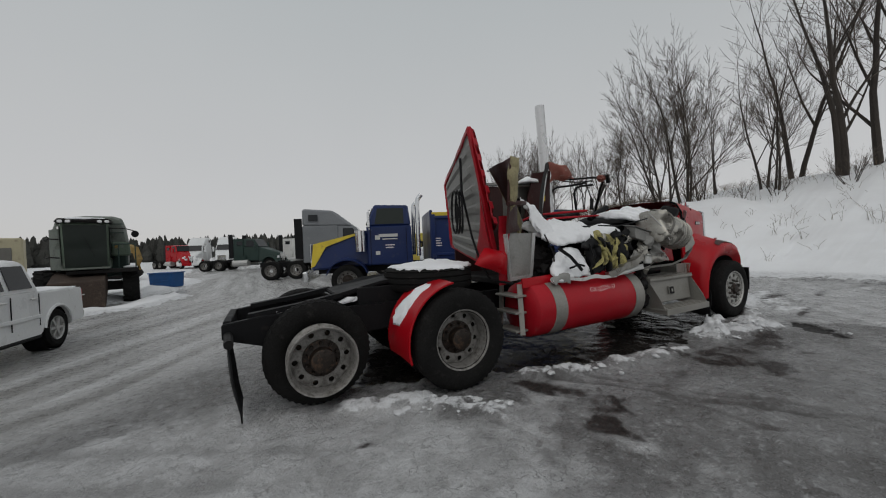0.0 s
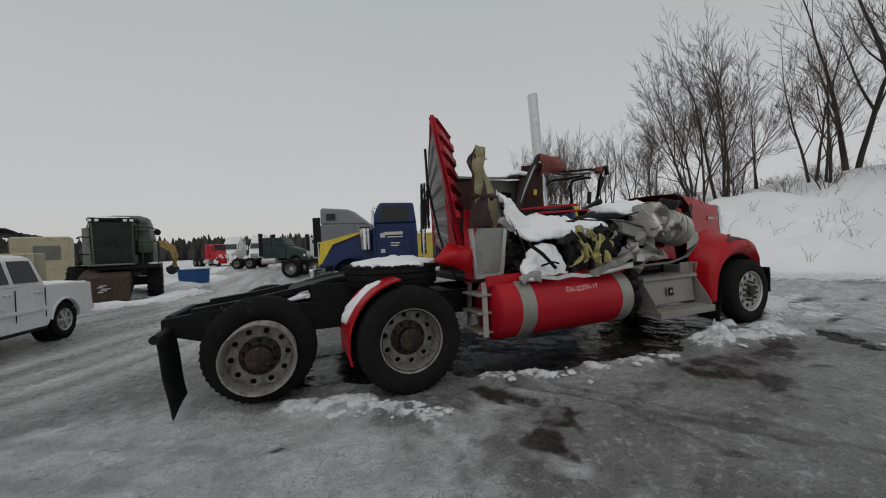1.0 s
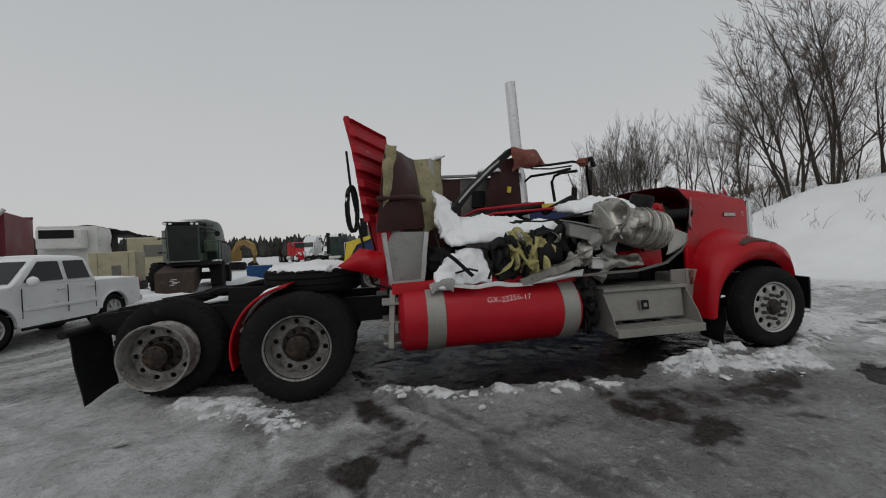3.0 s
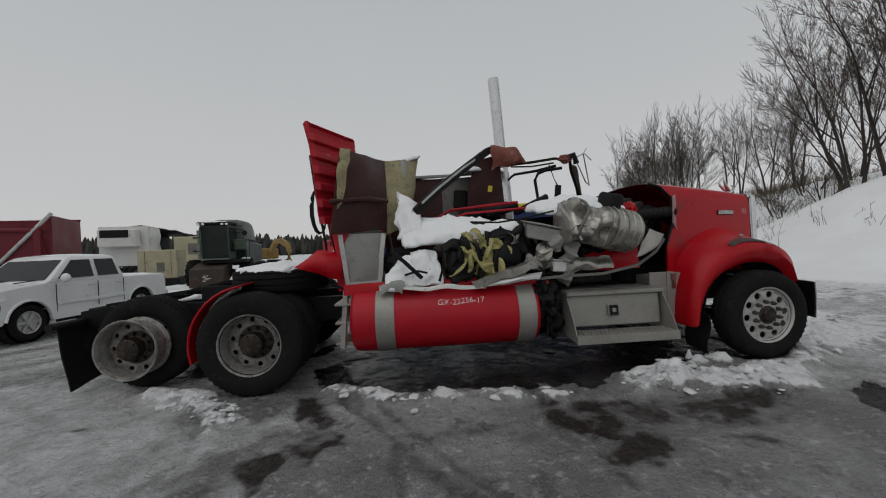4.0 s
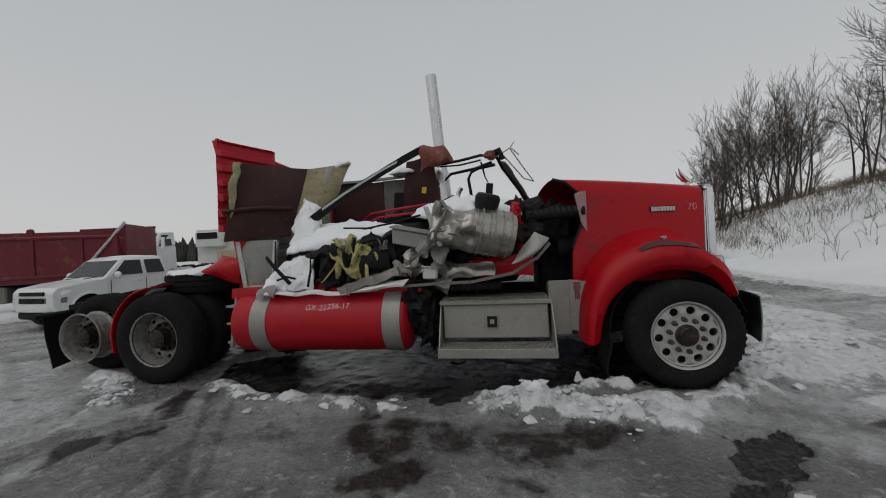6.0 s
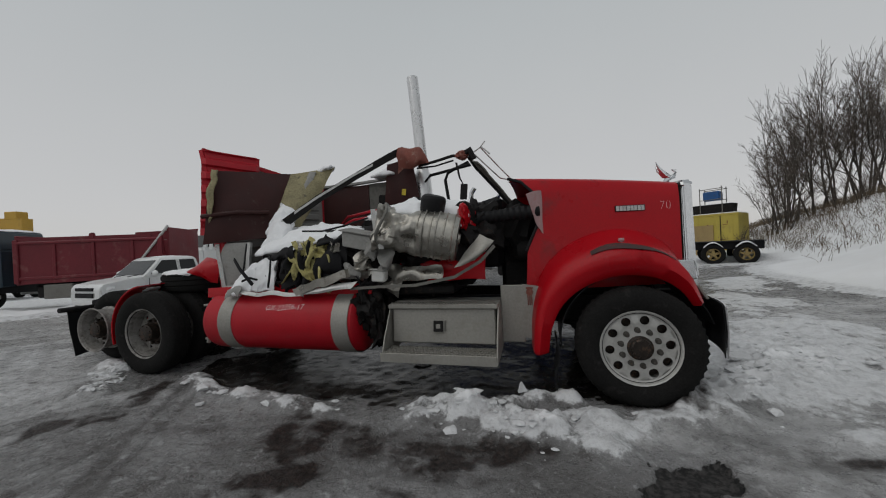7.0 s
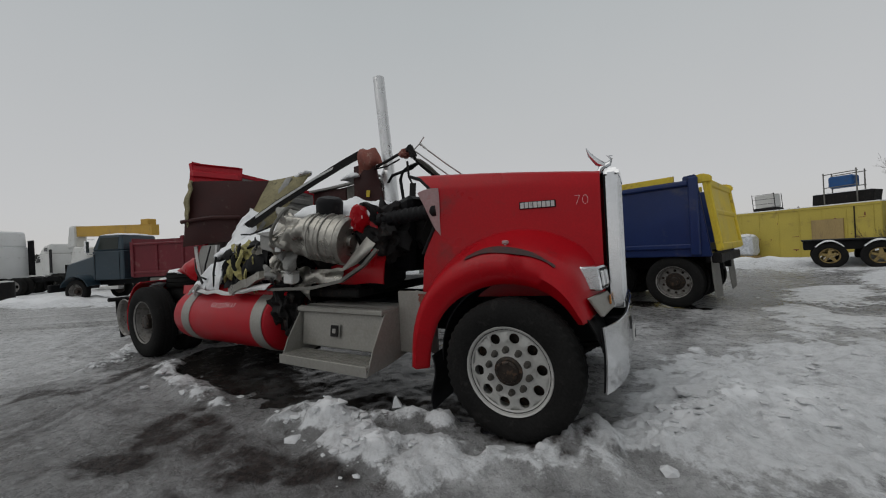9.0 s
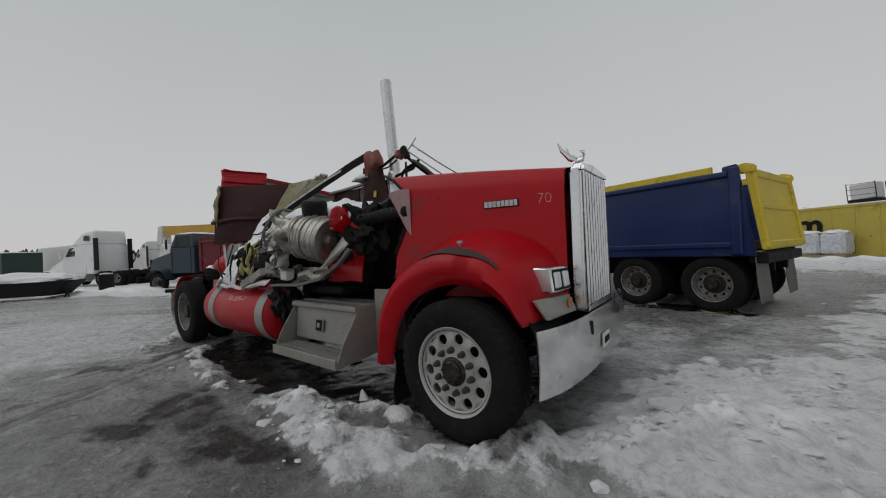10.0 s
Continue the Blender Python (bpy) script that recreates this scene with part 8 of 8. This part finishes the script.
part("fork_pocket", s, BLUEBIN, t)

# crane boom truck behind the maroon box
t = thing("crane_truck", pose(-19.0, 10.2, 0.0, 0, 0, 195) @ Matrix.Diagonal((0.65, 0.8, 1.05, 1)), "ochre telescopic crane lying over its carrier", "crane")
s = Sh()
s.box((0.5, 0, 1.0), (9.0, 2.3, 0.5), bevel=0.05)
part("carrier_deck", s, OLIVEP, t)
for x in (-3.0, -1.7, 3.6):
    for sg in (1, -1):
        bg_wheel(t, x, sg * 1.15, 0.51, sg > 0, hub=False)
s = Sh()
s.hexa([(2.6, -1.1, 1.1), (4.9, -1.1, 1.1), (4.9, 1.1, 1.1), (2.6, 1.1, 1.1), (2.7, -1.0, 2.5), (4.4, -1.0, 2.6), (4.4, 1.0, 2.6), (2.7, 1.0, 2.5)], 0.08)
part("carrier_cab", s, OFFWHITE, t)
s = Sh()
s.bar([(-4.2, 0, 3.3), (5.6, 0, 3.55)], 0.55, 0.6)
part("boom", s, CRANE, t)
s = Sh()
s.hexa([(5.4, -0.4, 2.6), (6.6, -0.4, 2.5), (6.6, 0.4, 2.5), (5.4, 0.4, 2.6), (5.4, -0.4, 3.9), (6.2, -0.4, 3.9), (6.2, 0.4, 3.9), (5.4, 0.4, 3.9)], 0.1)
for i in range(4):
    s.box((5.7 + 0.22 * i, -0.42, 3.2), (0.06, 0.05, 1.1), (0, 14, 0))
part("boom_head", s, OFFWHITE, t)
s = Sh()
s.box((-3.4, 0, 3.75), (0.9, 0.6, 0.35), bevel=0.03)
part("winch_box", s, CRANE, t)
s = Sh()
s.cyl((-2.5, 0, 1.2), (-2.5, 0, 3.2), 0.5, 0.4, 18)
part("turret", s, CRANE, t)

# snow-filled trough, drum, far trailers
TR = pose(-15.4, 2.3, 0.05, 0, 0, 58) @ Matrix.Diagonal((0.66, 0.66, 0.75, 1))
t = thing("steel_trough", TR, "long dark steel trough heaped with snow", "trough")
s = Sh()
s.prism([(-2.4, -0.9, 0.15), (2.0, -0.9, 0.15), (2.8, -0.9, 0.85), (2.9, -0.9, 1.0), (-2.9, -0.9, 1.0), (-2.9, -0.9, 0.7)], (0, 1.9, 0), 0.03)
part("body", s, BLACK, t)
for x in (-2.0, 2.55):
    s = Sh()
    s.tube([(x, -0.9, 0.9), (x + 0.3, -1.0, 0.0)], 0.05, 6)
    s.tube([(x + 0.35, -0.9, 0.9), (x + 0.1, -1.0, 0.0)], 0.05, 6)
    part("leg", s, DARK, t)
s = Sh()
s.lump((0, 0.05, 1.0), (2.85, 0.92, 0.55), 0.25, 1.4, 3, 4, 0.98)
single("snow_patch", s, SNOW, TR, "heap of snow filling the steel trough", "snow", kind="stuff")
t = thing("steel_drum", pose(-14.6, 4.9, 0.05), "dark rusty steel drum with a snow cap", "drum")
s = Sh()
s.lathe([(0.0, 0), (0.29, 0), (0.3, 0.02), (0.29, 0.3), (0.3, 0.32), (0.29, 0.6), (0.3, 0.62), (0.29, 0.88), (0.27, 0.9), (0.0, 0.9)], (0, 0, 0), (0, 0, 1), 24)
part("shell", s, DARK, t)
s = Sh()
s.lathe([(0.26, 0.91), (0.25, 0.95), (0.0, 0.98)], (0, 0, 0), (0, 0, 1), 20)
part("lid", s, OFFWHITE, t)
for m, mt, lb, h in ((pose(-44.0, 2.0, 0, 0, 0, 14), DGREEN, "dark green box trailer far across the yard", 2.9), (pose(-47.0, 6.5, 0, 0, 0, 14), OFFWHITE, "white box trailer far across the yard", 3.6)):
    t = thing("box_trailer", m, lb, "trailer", "far box trailers")
    s = Sh()
    s.box((0, 0, (h + 1.0) / 2), (8.0, 2.5, h - 1.0), bevel=0.05)
    part("box", s, mt, t)
    s = Sh()
    s.box((0, 0, h + 0.03), (7.9, 2.4, 0.12), bevel=0.05)
    part("roof_snow", s, SNOW, t)
    for x in (-3.0, -1.7):
        for sg in (1, -1):
            bg_wheel(t, x, sg * 1.15, 0.51, sg > 0, hub=False)
    s = Sh()
    s.box((2.6, 0, 0.5), (0.3, 1.8, 1.0), bevel=0.03)
    part("landing_gear", s, DARK, t)

# long yellow storage unit with gear on its roof
YB = pose(18.8, 26.1, 0.0, 0, 0, 143.0) @ Matrix.Diagonal((0.95, 0.95, 0.95, 1))
t = thing("storage_container", YB, "long mustard-yellow storage unit with a plywood door", "container")
s = Sh()
s.box((7.0, -1.3, 1.42), (14.0, 2.6, 2.84), bevel=0.03)
body = part("shell", s, YBUILD, t)
for i in range(15):
    s = Sh()
    s.box((0.3 + i * 0.95, 0.012, 1.42), (0.05, 0.025, 2.75), bevel=0.008)
    part("side_rib", s, YBUILD, body)
s = Sh()
s.box((7.0, 0.02, 2.78), (14.0, 0.05, 0.12), bevel=0.01)
part("top_rail", s, YBUILD, body)
s = Sh()
s.box((7.0, -1.3, 2.87), (13.9, 2.5, 0.08), bevel=0.03)
part("roof_snow", s, SNOW, t)
s = Sh()
s.box((1.98, 0.04, 1.1), (1.27, 0.06, 2.0), bevel=0.01)
part("plywood_door", s, PLY, t, "weathered plywood door")
s = Sh()
s.box((0.95, 0.02, 1.75), (0.05, 0.015, 1.9), bevel=0.004)
part("door_seam", s, DARK, body)
rr = random.Random(4)
for k in range(26):
    s = Sh()
    w, h = rr.uniform(0.04, 0.30), rr.uniform(0.03, 0.09)
    if k % 4 == 0:
        w, h = h, w
    x, z = rr.uniform(0.2, 11.0), rr.choice((0.45, 1.15, 1.2, 2.1, 2.3, 2.0))
    s.box((x, 0.004, z + rr.uniform(-0.1, 0.1)), (w, 0.010, h), bevel=0.003)
    part("rust_scar", s, RUST, body)
# the roof gear
t = thing("roof_rack_crate", YB @ pose(1.45, -0.65, 2.91, 0, 0, 0), "dark steel trough with a pipe frame and blue tank", "crate")
s = Sh()
s.hexa([(-1.15, -0.5, 0), (1.15, -0.5, 0), (1.15, 0.5, 0), (-1.15, 0.5, 0), (-1.2, -0.55, 0.6), (1.1, -0.55, 0.6), (1.1, 0.55, 0.6), (-1.2, 0.55, 0.6)], 0.02)
part("trough", s, DARK, t)
s = Sh()
s.box((0, 0.0, 0.61), (2.1, 0.9, 0.06), bevel=0.02)
part("trough_snow", s, SNOW, t)
for x in (-0.62, 0.62):
    for y in (-0.45, 0.58):
        s = Sh()
        s.tube([(x, y, 0.0), (x, y, 1.75 + 0.06 * (x < 0))], 0.03, 6)
        part("frame_post", s, OLIVEP, t)
for z in (0.95, 1.68):
    for y in (-0.45, 0.58):
        s = Sh()
        s.tube([(-0.68, y, z), (0.66, y, z - 0.03)], 0.025, 6)
        part("frame_rail", s, OLIVEP, t)
s = Sh()
s.box((0, 0.1, 1.20), (0.95, 0.8, 0.62), bevel=0.07)
part("blue_tank", s, BLUEBIN, t, "blue plastic tank")
t = thing("wire_crate", YB @ pose(4.9, -0.8, 2.91, 0, 0, 0), "white wire-sided crate on the roof", "crate")
s = Sh()
s.box((0, 0, 0.1), (1.15, 0.9, 0.2), bevel=0.02)
part("base", s, DARK, t)
s = Sh()
s.box((0, 0, 0.62), (1.0, 0.75, 0.85), (0, 4, 0), 0.04)
part("white_load", s, OFFWHITE, t)
for x in (-0.56, 0.56):
    for y in (-0.44, 0.44):
        s = Sh()
        s.tube([(x, y, 0.1), (x + 0.06, y, 1.1)], 0.02, 6)
        part("crate_post", s, DARK, t)
for z in (0.45, 0.75, 1.05):
    s = Sh()
    s.tube([(-0.52, 0.44, z), (0.58, 0.44, z)], 0.012, 5)
    part("crate_wire", s, DARK, t)
# the black letter
cu = bpy.data.curves.new("letter", "FONT")
cu.body, cu.size, cu.extrude, cu.offset = "m", 1.7, 0.01, 0.05
lo = new("letter", cu)
dg = bpy.context.evaluated_depsgraph_get()
lm = bpy.data.meshes.new_from_object(lo.evaluated_get(dg))
bpy.data.objects.remove(lo)
lm.materials.append(BLACK)
letter = new("painted_letter", lm)
letter.parent = body
letter.matrix_basis = pose(7.65, 0.03, 1.30, 90, 0, 180)

# wrapped bulk bags
for k, (x, y) in enumerate(((5.45, 0.75), (6.55, 0.85))):
    t = thing("bulk_bag", YB @ pose(x, y, 0.0, 0, 0, 8 * k), "white plastic-wrapped pallet stack with a snow cap", "bulk bag", "wrapped stacks")
    s = Sh()
    s.box((0, 0, 0.07), (1.1, 1.0, 0.14), bevel=0.01)
    part("pallet", s, PLY, t)
    s = Sh()
    s.box((0, 0, 0.75), (1.05, 0.95, 1.2), bevel=0.12)
    bmesh.ops.subdivide_edges(s.bm, edges=s.bm.edges, cuts=4, use_grid_fill=True)
    s.jitter(0.06, 5, k)
    part("bag", s, BAGM, t)
    s = Sh()
    s.lump((0, 0, 1.36), (0.52, 0.47, 0.16), 0.2, 2, k, 3, 1.33)
    part("snow_cap", s, SNOW, t)

# trailer bogie on five-spoke wheels
def spoke_shape():
    s = Sh()
    s.lathe([(0.292, -0.01), (0.30, 0.0), (0.285, 0.02), (0.265, 0.05), (0.262, 0.2), (0.29, 0.22)], (0, 0, 0), (0, 1, 0), 30)
    for i in range(5):
        a = 2 * math.pi * i / 5 + 0.3
        c, d = math.cos(a), math.sin(a)
        w, v = 0.065, 0.04
        s.hexa([(0.05 * c - w * d, 0.11, 0.05 * d + w * c), (0.05 * c + w * d, 0.11, 0.05 * d - w * c), (0.268 * c + v * d, 0.11, 0.268 * d - v * c), (0.268 * c - v * d, 0.11, 0.268 * d + v * c),
                (0.05 * c - w * d, 0.02, 0.05 * d + w * c), (0.05 * c + w * d, 0.02, 0.05 * d - w * c), (0.268 * c + v * d, 0.05, 0.268 * d - v * c), (0.268 * c - v * d, 0.05, 0.268 * d + v * c)])
    s.cyl((0, -0.04, 0), (0, 0.12, 0), 0.085, None, 18)
    return s


SPOKE = spoke_shape().mesh("wheel", SPOKEP)
t = thing("trailer_bogie", pose(16.15, 20.1, 0.0, 0, 0, 164) @ Matrix.Diagonal((0.92, 0.92, 0.92, 1)), "loose black trailer bogie on spoked wheels with snow caps", "trailer bogie")
for x in (0.0, 1.3):
    for sg in (1, -1):
        bg_wheel(t, x, sg * 1.1, 0.5, sg > 0, rim=SPOKE, hub=False)
for sg in (1, -1):
    s = Sh()
    s.box((0.65, sg * 0.72, 0.92), (2.75, 0.16, 0.36), bevel=0.02)
    part("side_beam", s, BLACK, t)
for x in (-0.66, 0.65, 1.96):
    s = Sh()
    s.box((x, 0, 0.92), (0.14, 1.28, 0.3), bevel=0.02)
    part("cross_beam", s, BLACK, t)
s = Sh()
s.box((0.65, 0.0, 1.13), (2.85, 2.0, 0.05), bevel=0.01)
part("deck_plate", s, BLACK, t)
for x in (0.0, 1.3):
    s = Sh()
    s.cyl((x, -0.9, 0.5), (x, 0.9, 0.5), 0.07)
    part("axle", s, DARK, t)
    s = Sh()
    s.sheet(lambda u, v, x=x: (x + 0.53 * math.cos(math.pi * (0.24 + 0.52 * u)), 0.86 + 0.30 * v, 0.50 + (0.53 + 0.10 * math.sin(math.pi * u) * (0.6 + 0.4 * math.sin(math.pi * v))) * math.sin(math.pi * (0.24 + 0.52 * u))), 14, 5, 0.03)
    part("wheel_snow", s, SNOW, t)

# ---- bare trees, brush and the far woods ----
class Twigs:
    """Branches as thin tapered prisms, gathered in one list of faces."""

    def __init__(self):
        self.v, self.f = [], []

    def limb(self, pts, radii, sides):
        base = len(self.v)
        for i, p in enumerate(pts):
            d = (pts[min(i + 1, len(pts) - 1)] - pts[max(i - 1, 0)]).normalized()
            u = d.cross(Vector((0.3, 0.9, 0.2))).normalized()
            w = d.cross(u)
            for k in range(sides):
                a = 2 * math.pi * k / sides
                self.v.append(tuple(p + (u * math.cos(a) + w * math.sin(a)) * radii[i]))
        for i in range(len(pts) - 1):
            for k in range(sides):
                j = (k + 1) % sides
                a, b = base + i * sides, base + (i + 1) * sides
                self.f.append((a + k, a + j, b + j, b + k))

    def mesh(self, name, mat):
        me = bpy.data.meshes.new(name)
        me.from_pydata(self.v, [], self.f)
        me.materials.append(mat)
        return me


def grow(rnd, p, d, length, r, depth, low, high, spread, fine, least=0.006):
    """Adds a limb and its children: thick ones to low, thin ones to high."""
    n = 6 if depth > 1 else 3
    pts, q, dd = [p], p.copy(), d.copy()
    for i in range(n):
        bend = Vector((rnd.gauss(0, 1), rnd.gauss(0, 1), rnd.gauss(0.35, 0.6))) * (0.045 if depth > 2 else 0.085)
        dd = (dd + bend).normalized()
        q = q + dd * (length / n)
        pts.append(q.copy())
    radii = [max(r * (1 - 0.55 * i / n), least) for i in range(n + 1)]
    (low if depth >= 3 else high).limb(pts, radii, 7 if depth >= 3 else (4 if depth == 2 else 3))
    if depth == 0:
        return
    kids = rnd.randint(3, 4) if depth > 1 else rnd.randint(2, fine)
    for k in range(kids):
        f = 0.26 + 0.68 * (k + rnd.random()) / kids
        i = min(int(f * n), n - 1)
        base = pts[i].lerp(pts[i + 1], f * n - i)
        ax = dd.cross(Vector((rnd.gauss(0, 1), rnd.gauss(0, 1), rnd.gauss(0, 1)))).normalized()
        nd = Matrix.Rotation(radians(rnd.uniform(*spread)), 3, ax) @ (pts[i + 1] - pts[i]).normalized()
        nd = (nd + Vector((0, 0, 0.12))).normalized()
        grow(rnd, base, nd, length * (1.0 - 0.4 * f) * rnd.uniform(0.55, 0.82), radii[i] * rnd.uniform(0.45, 0.62), depth - 1, low, high, spread, fine, least)
    grow(rnd, pts[-1], dd, length * 0.6, radii[-1] * 0.92, depth - 1, low, high, spread, fine, least)


def tree(name, seed, height, stems, r, spread, label, lean=0.15, depth=4, fine=5, least=0.006):
    rnd = random.Random(seed)
    low, high = Twigs(), Twigs()
    for k in range(stems):
        a = 2 * math.pi * k / stems + rnd.random()
        off = Vector((math.cos(a), math.sin(a), 0)) * (0.18 * (stems > 1))
        d = Vector((math.cos(a) * lean * (stems > 1) + rnd.gauss(0, 0.04), math.sin(a) * lean * (stems > 1) + rnd.gauss(0, 0.04), 1)).normalized()
        grow(rnd, off + Vector((0, 0, -0.3)), d, height * rnd.uniform(0.42, 0.5), r * rnd.uniform(0.75, 1.0), depth, low, high, spread, fine, least)
    t = thing(name, I4, label, "tree")
    for nm, tw, mt in (("trunk", low, BARK), ("crown", high, TWIG)):
        ob = new(nm, tw.mesh(nm, mt))
        ob.parent = t
    return t


def plant(proto, x, y, rz, sc, first):
    m = pose(x, y, gz(x, y) - 0.05, 0, 0, rz) @ Matrix.Diagonal((sc, sc, sc, 1))
    if first:
        proto.matrix_world = m
        return proto
    t = copy_thing(proto, I4)
    t.matrix_basis = m
    return t


big = tree("bare_tree", 11, 14.0, 2, 0.17, (20, 46), "tall bare deciduous tree on the snowy bank", 0.2, 4, 6, 0.007)
vase = tree("bare_tree", 29, 11.0, 3, 0.11, (20, 44), "wide spreading bare tree with several trunks", 0.22, 5, 3, 0.0055)
slim = tree("bare_tree", 5, 8.0, 2, 0.075, (20, 40), "slim bare deciduous tree on the snowy bank", 0.1, 4, 5, 0.005)
thick = tree("bare_tree", 47, 7.0, 4, 0.055, (18, 44), "dense many-stemmed bare tree in a thicket", 0.2, 4, 5, 0.0055)
bush = tree("bare_shrub", 31, 3.2, 6, 0.035, (14, 40), "leafless grey shrub growing on the bank", 0.45, 3, 5, 0.004)
for proto, spots in (
        (big, ((23.8, 6.1, 10, 1.0), (25.2, 5.2, 130, 1.1), (25.5, 2.2, 250, 1.1), (26.2, 8.4, 70, 0.9))),
        (vase, ((21.5, 12.7, 40, 0.95), (22.8, 12.2, 100, 1.0), (26.5, 19.0, 300, 0.7))),
        (slim, ((23.4, 8.2, 20, 0.9), (24.0, 9.0, 140, 1.0), (21.8, 10.9, 260, 0.55), (22.0, 11.6, 80, 0.45), (24.8, 11.6, 200, 0.8), (25.4, 15.4, 310, 0.9), (26.8, 21.0, 170, 0.9), (28.0, 24.0, 15, 0.95), (29.5, 26.5, 75, 1.0))),
        (thick, ((20.6, 26.4, 120, 0.62), (21.6, 27.4, 180, 0.85), (23.0, 28.6, 240, 1.1), (24.4, 29.0, 300, 1.3), (26.2, 30.2, 30, 1.45), (28.2, 31.0, 90, 1.5), (25.0, 33.0, 210, 1.4), (30.0, 33.0, 330, 1.5), (27.0, 27.4, 195, 1.2))),
        (bush, ((20.6, 10.6, 0, 0.7), (22.4, 14.4, 90, 1.0), (24.0, 16.4, 180, 1.1), (21.4, 15.6, 270, 0.8), (25.4, 19.4, 30, 1.2), (23.6, 24.6, 120, 0.9), (22.6, 8.0, 210, 0.6), (21.0, 26.0, 60, 0.9), (24.5, 27.0, 240, 1.0), (20.6, 8.6, 320, 0.35), (22.6, 5.6, 10, 0.6), (18.8, 26.4, 40, 0.6), (27.0, 27.0, 140, 1.0), (20.2, 14.2, 200, 0.7)))):
    for i, (x, y, rz, sc) in enumerate(spots):
        plant(proto, x, y, rz, sc, i == 0)

# dry weeds on the bank: thin bent stalks
rnd = random.Random(9)
tw = Twigs()
spots = 0
while spots < 4400:
    x, y = rnd.uniform(13.5, 34), rnd.uniform(1.0, 44)
    b = float(bank_height(np.array([x]), np.array([y]))[0])
    dens = vnoise(np.array([x * 0.45]), np.array([y * 0.45]))[0]
    brushy = 0.95 if y > 17 else (0.17 if b > 1.6 else 0.05)
    if b < 0.45 or rnd.random() > brushy * (0.25 + 1.1 * dens):
        continue
    spots += 1
    z = gz(x, y)
    for k in range(rnd.randint(2, 4)):
        h = rnd.uniform(0.18, 0.62)
        p = Vector((x + rnd.gauss(0, 0.12), y + rnd.gauss(0, 0.12), z - 0.05))
        lx, ly = rnd.gauss(0, 0.16), rnd.gauss(0, 0.16)
        pts = [p, p + Vector((lx * 0.3, ly * 0.3, h * 0.55)), p + Vector((lx, ly, h))]
        tw.limb(pts, [0.0065, 0.005, 0.003], 3)
        if rnd.random() < 0.6:
            e = pts[1].lerp(pts[2], 0.6)
            tw.limb([e, e + Vector((rnd.gauss(0, 0.1), rnd.gauss(0, 0.1), 0.12))], [0.006, 0.003], 3)
weeds = new("dry_weeds", tw.mesh("dry_weeds", WEED))
tagged(weeds, "dry straw-coloured weeds poking through the snowy bank", "weeds", kind="stuff")

# far woods along the horizon
rnd = random.Random(3)
vs, fs = [], []
for k in range(3800):
    ang = rnd.uniform(radians(70), radians(205))
    dist = rnd.uniform(150, 210)
    x, y = dist * math.cos(ang), dist * math.sin(ang)
    h = rnd.uniform(4.0, 9.5) * (1.0 if ang < radians(150) else 0.85)
    w = rnd.uniform(0.9, 1.7)
    base = len(vs)
    levels = ((0.0, 0.4), (0.15, 0.9), (0.40, 1.0), (0.62, 0.75), (0.80, 0.5), (0.92, 0.3), (1.0, 0.03))
    for lv, ww in levels:
        for i in range(5):
            a = 2 * math.pi * i / 5 + rnd.uniform(-0.3, 0.3)
            q = w * ww * rnd.uniform(0.7, 1.2)
            vs.append((x + q * math.cos(a), y + q * math.sin(a), h * lv))
    for i in range(len(levels) - 1):
        for j in range(5):
            a, b = base + i * 5, base + (i + 1) * 5
            fs.append((a + j, a + (j + 1) % 5, b + (j + 1) % 5, b + j))
me = bpy.data.meshes.new("far_woods")
me.from_pydata(vs, [], fs)
me.materials.append(PINE)
tagged(new("far_woods", me), "dark conifer woods along the horizon", "woods", kind="stuff")
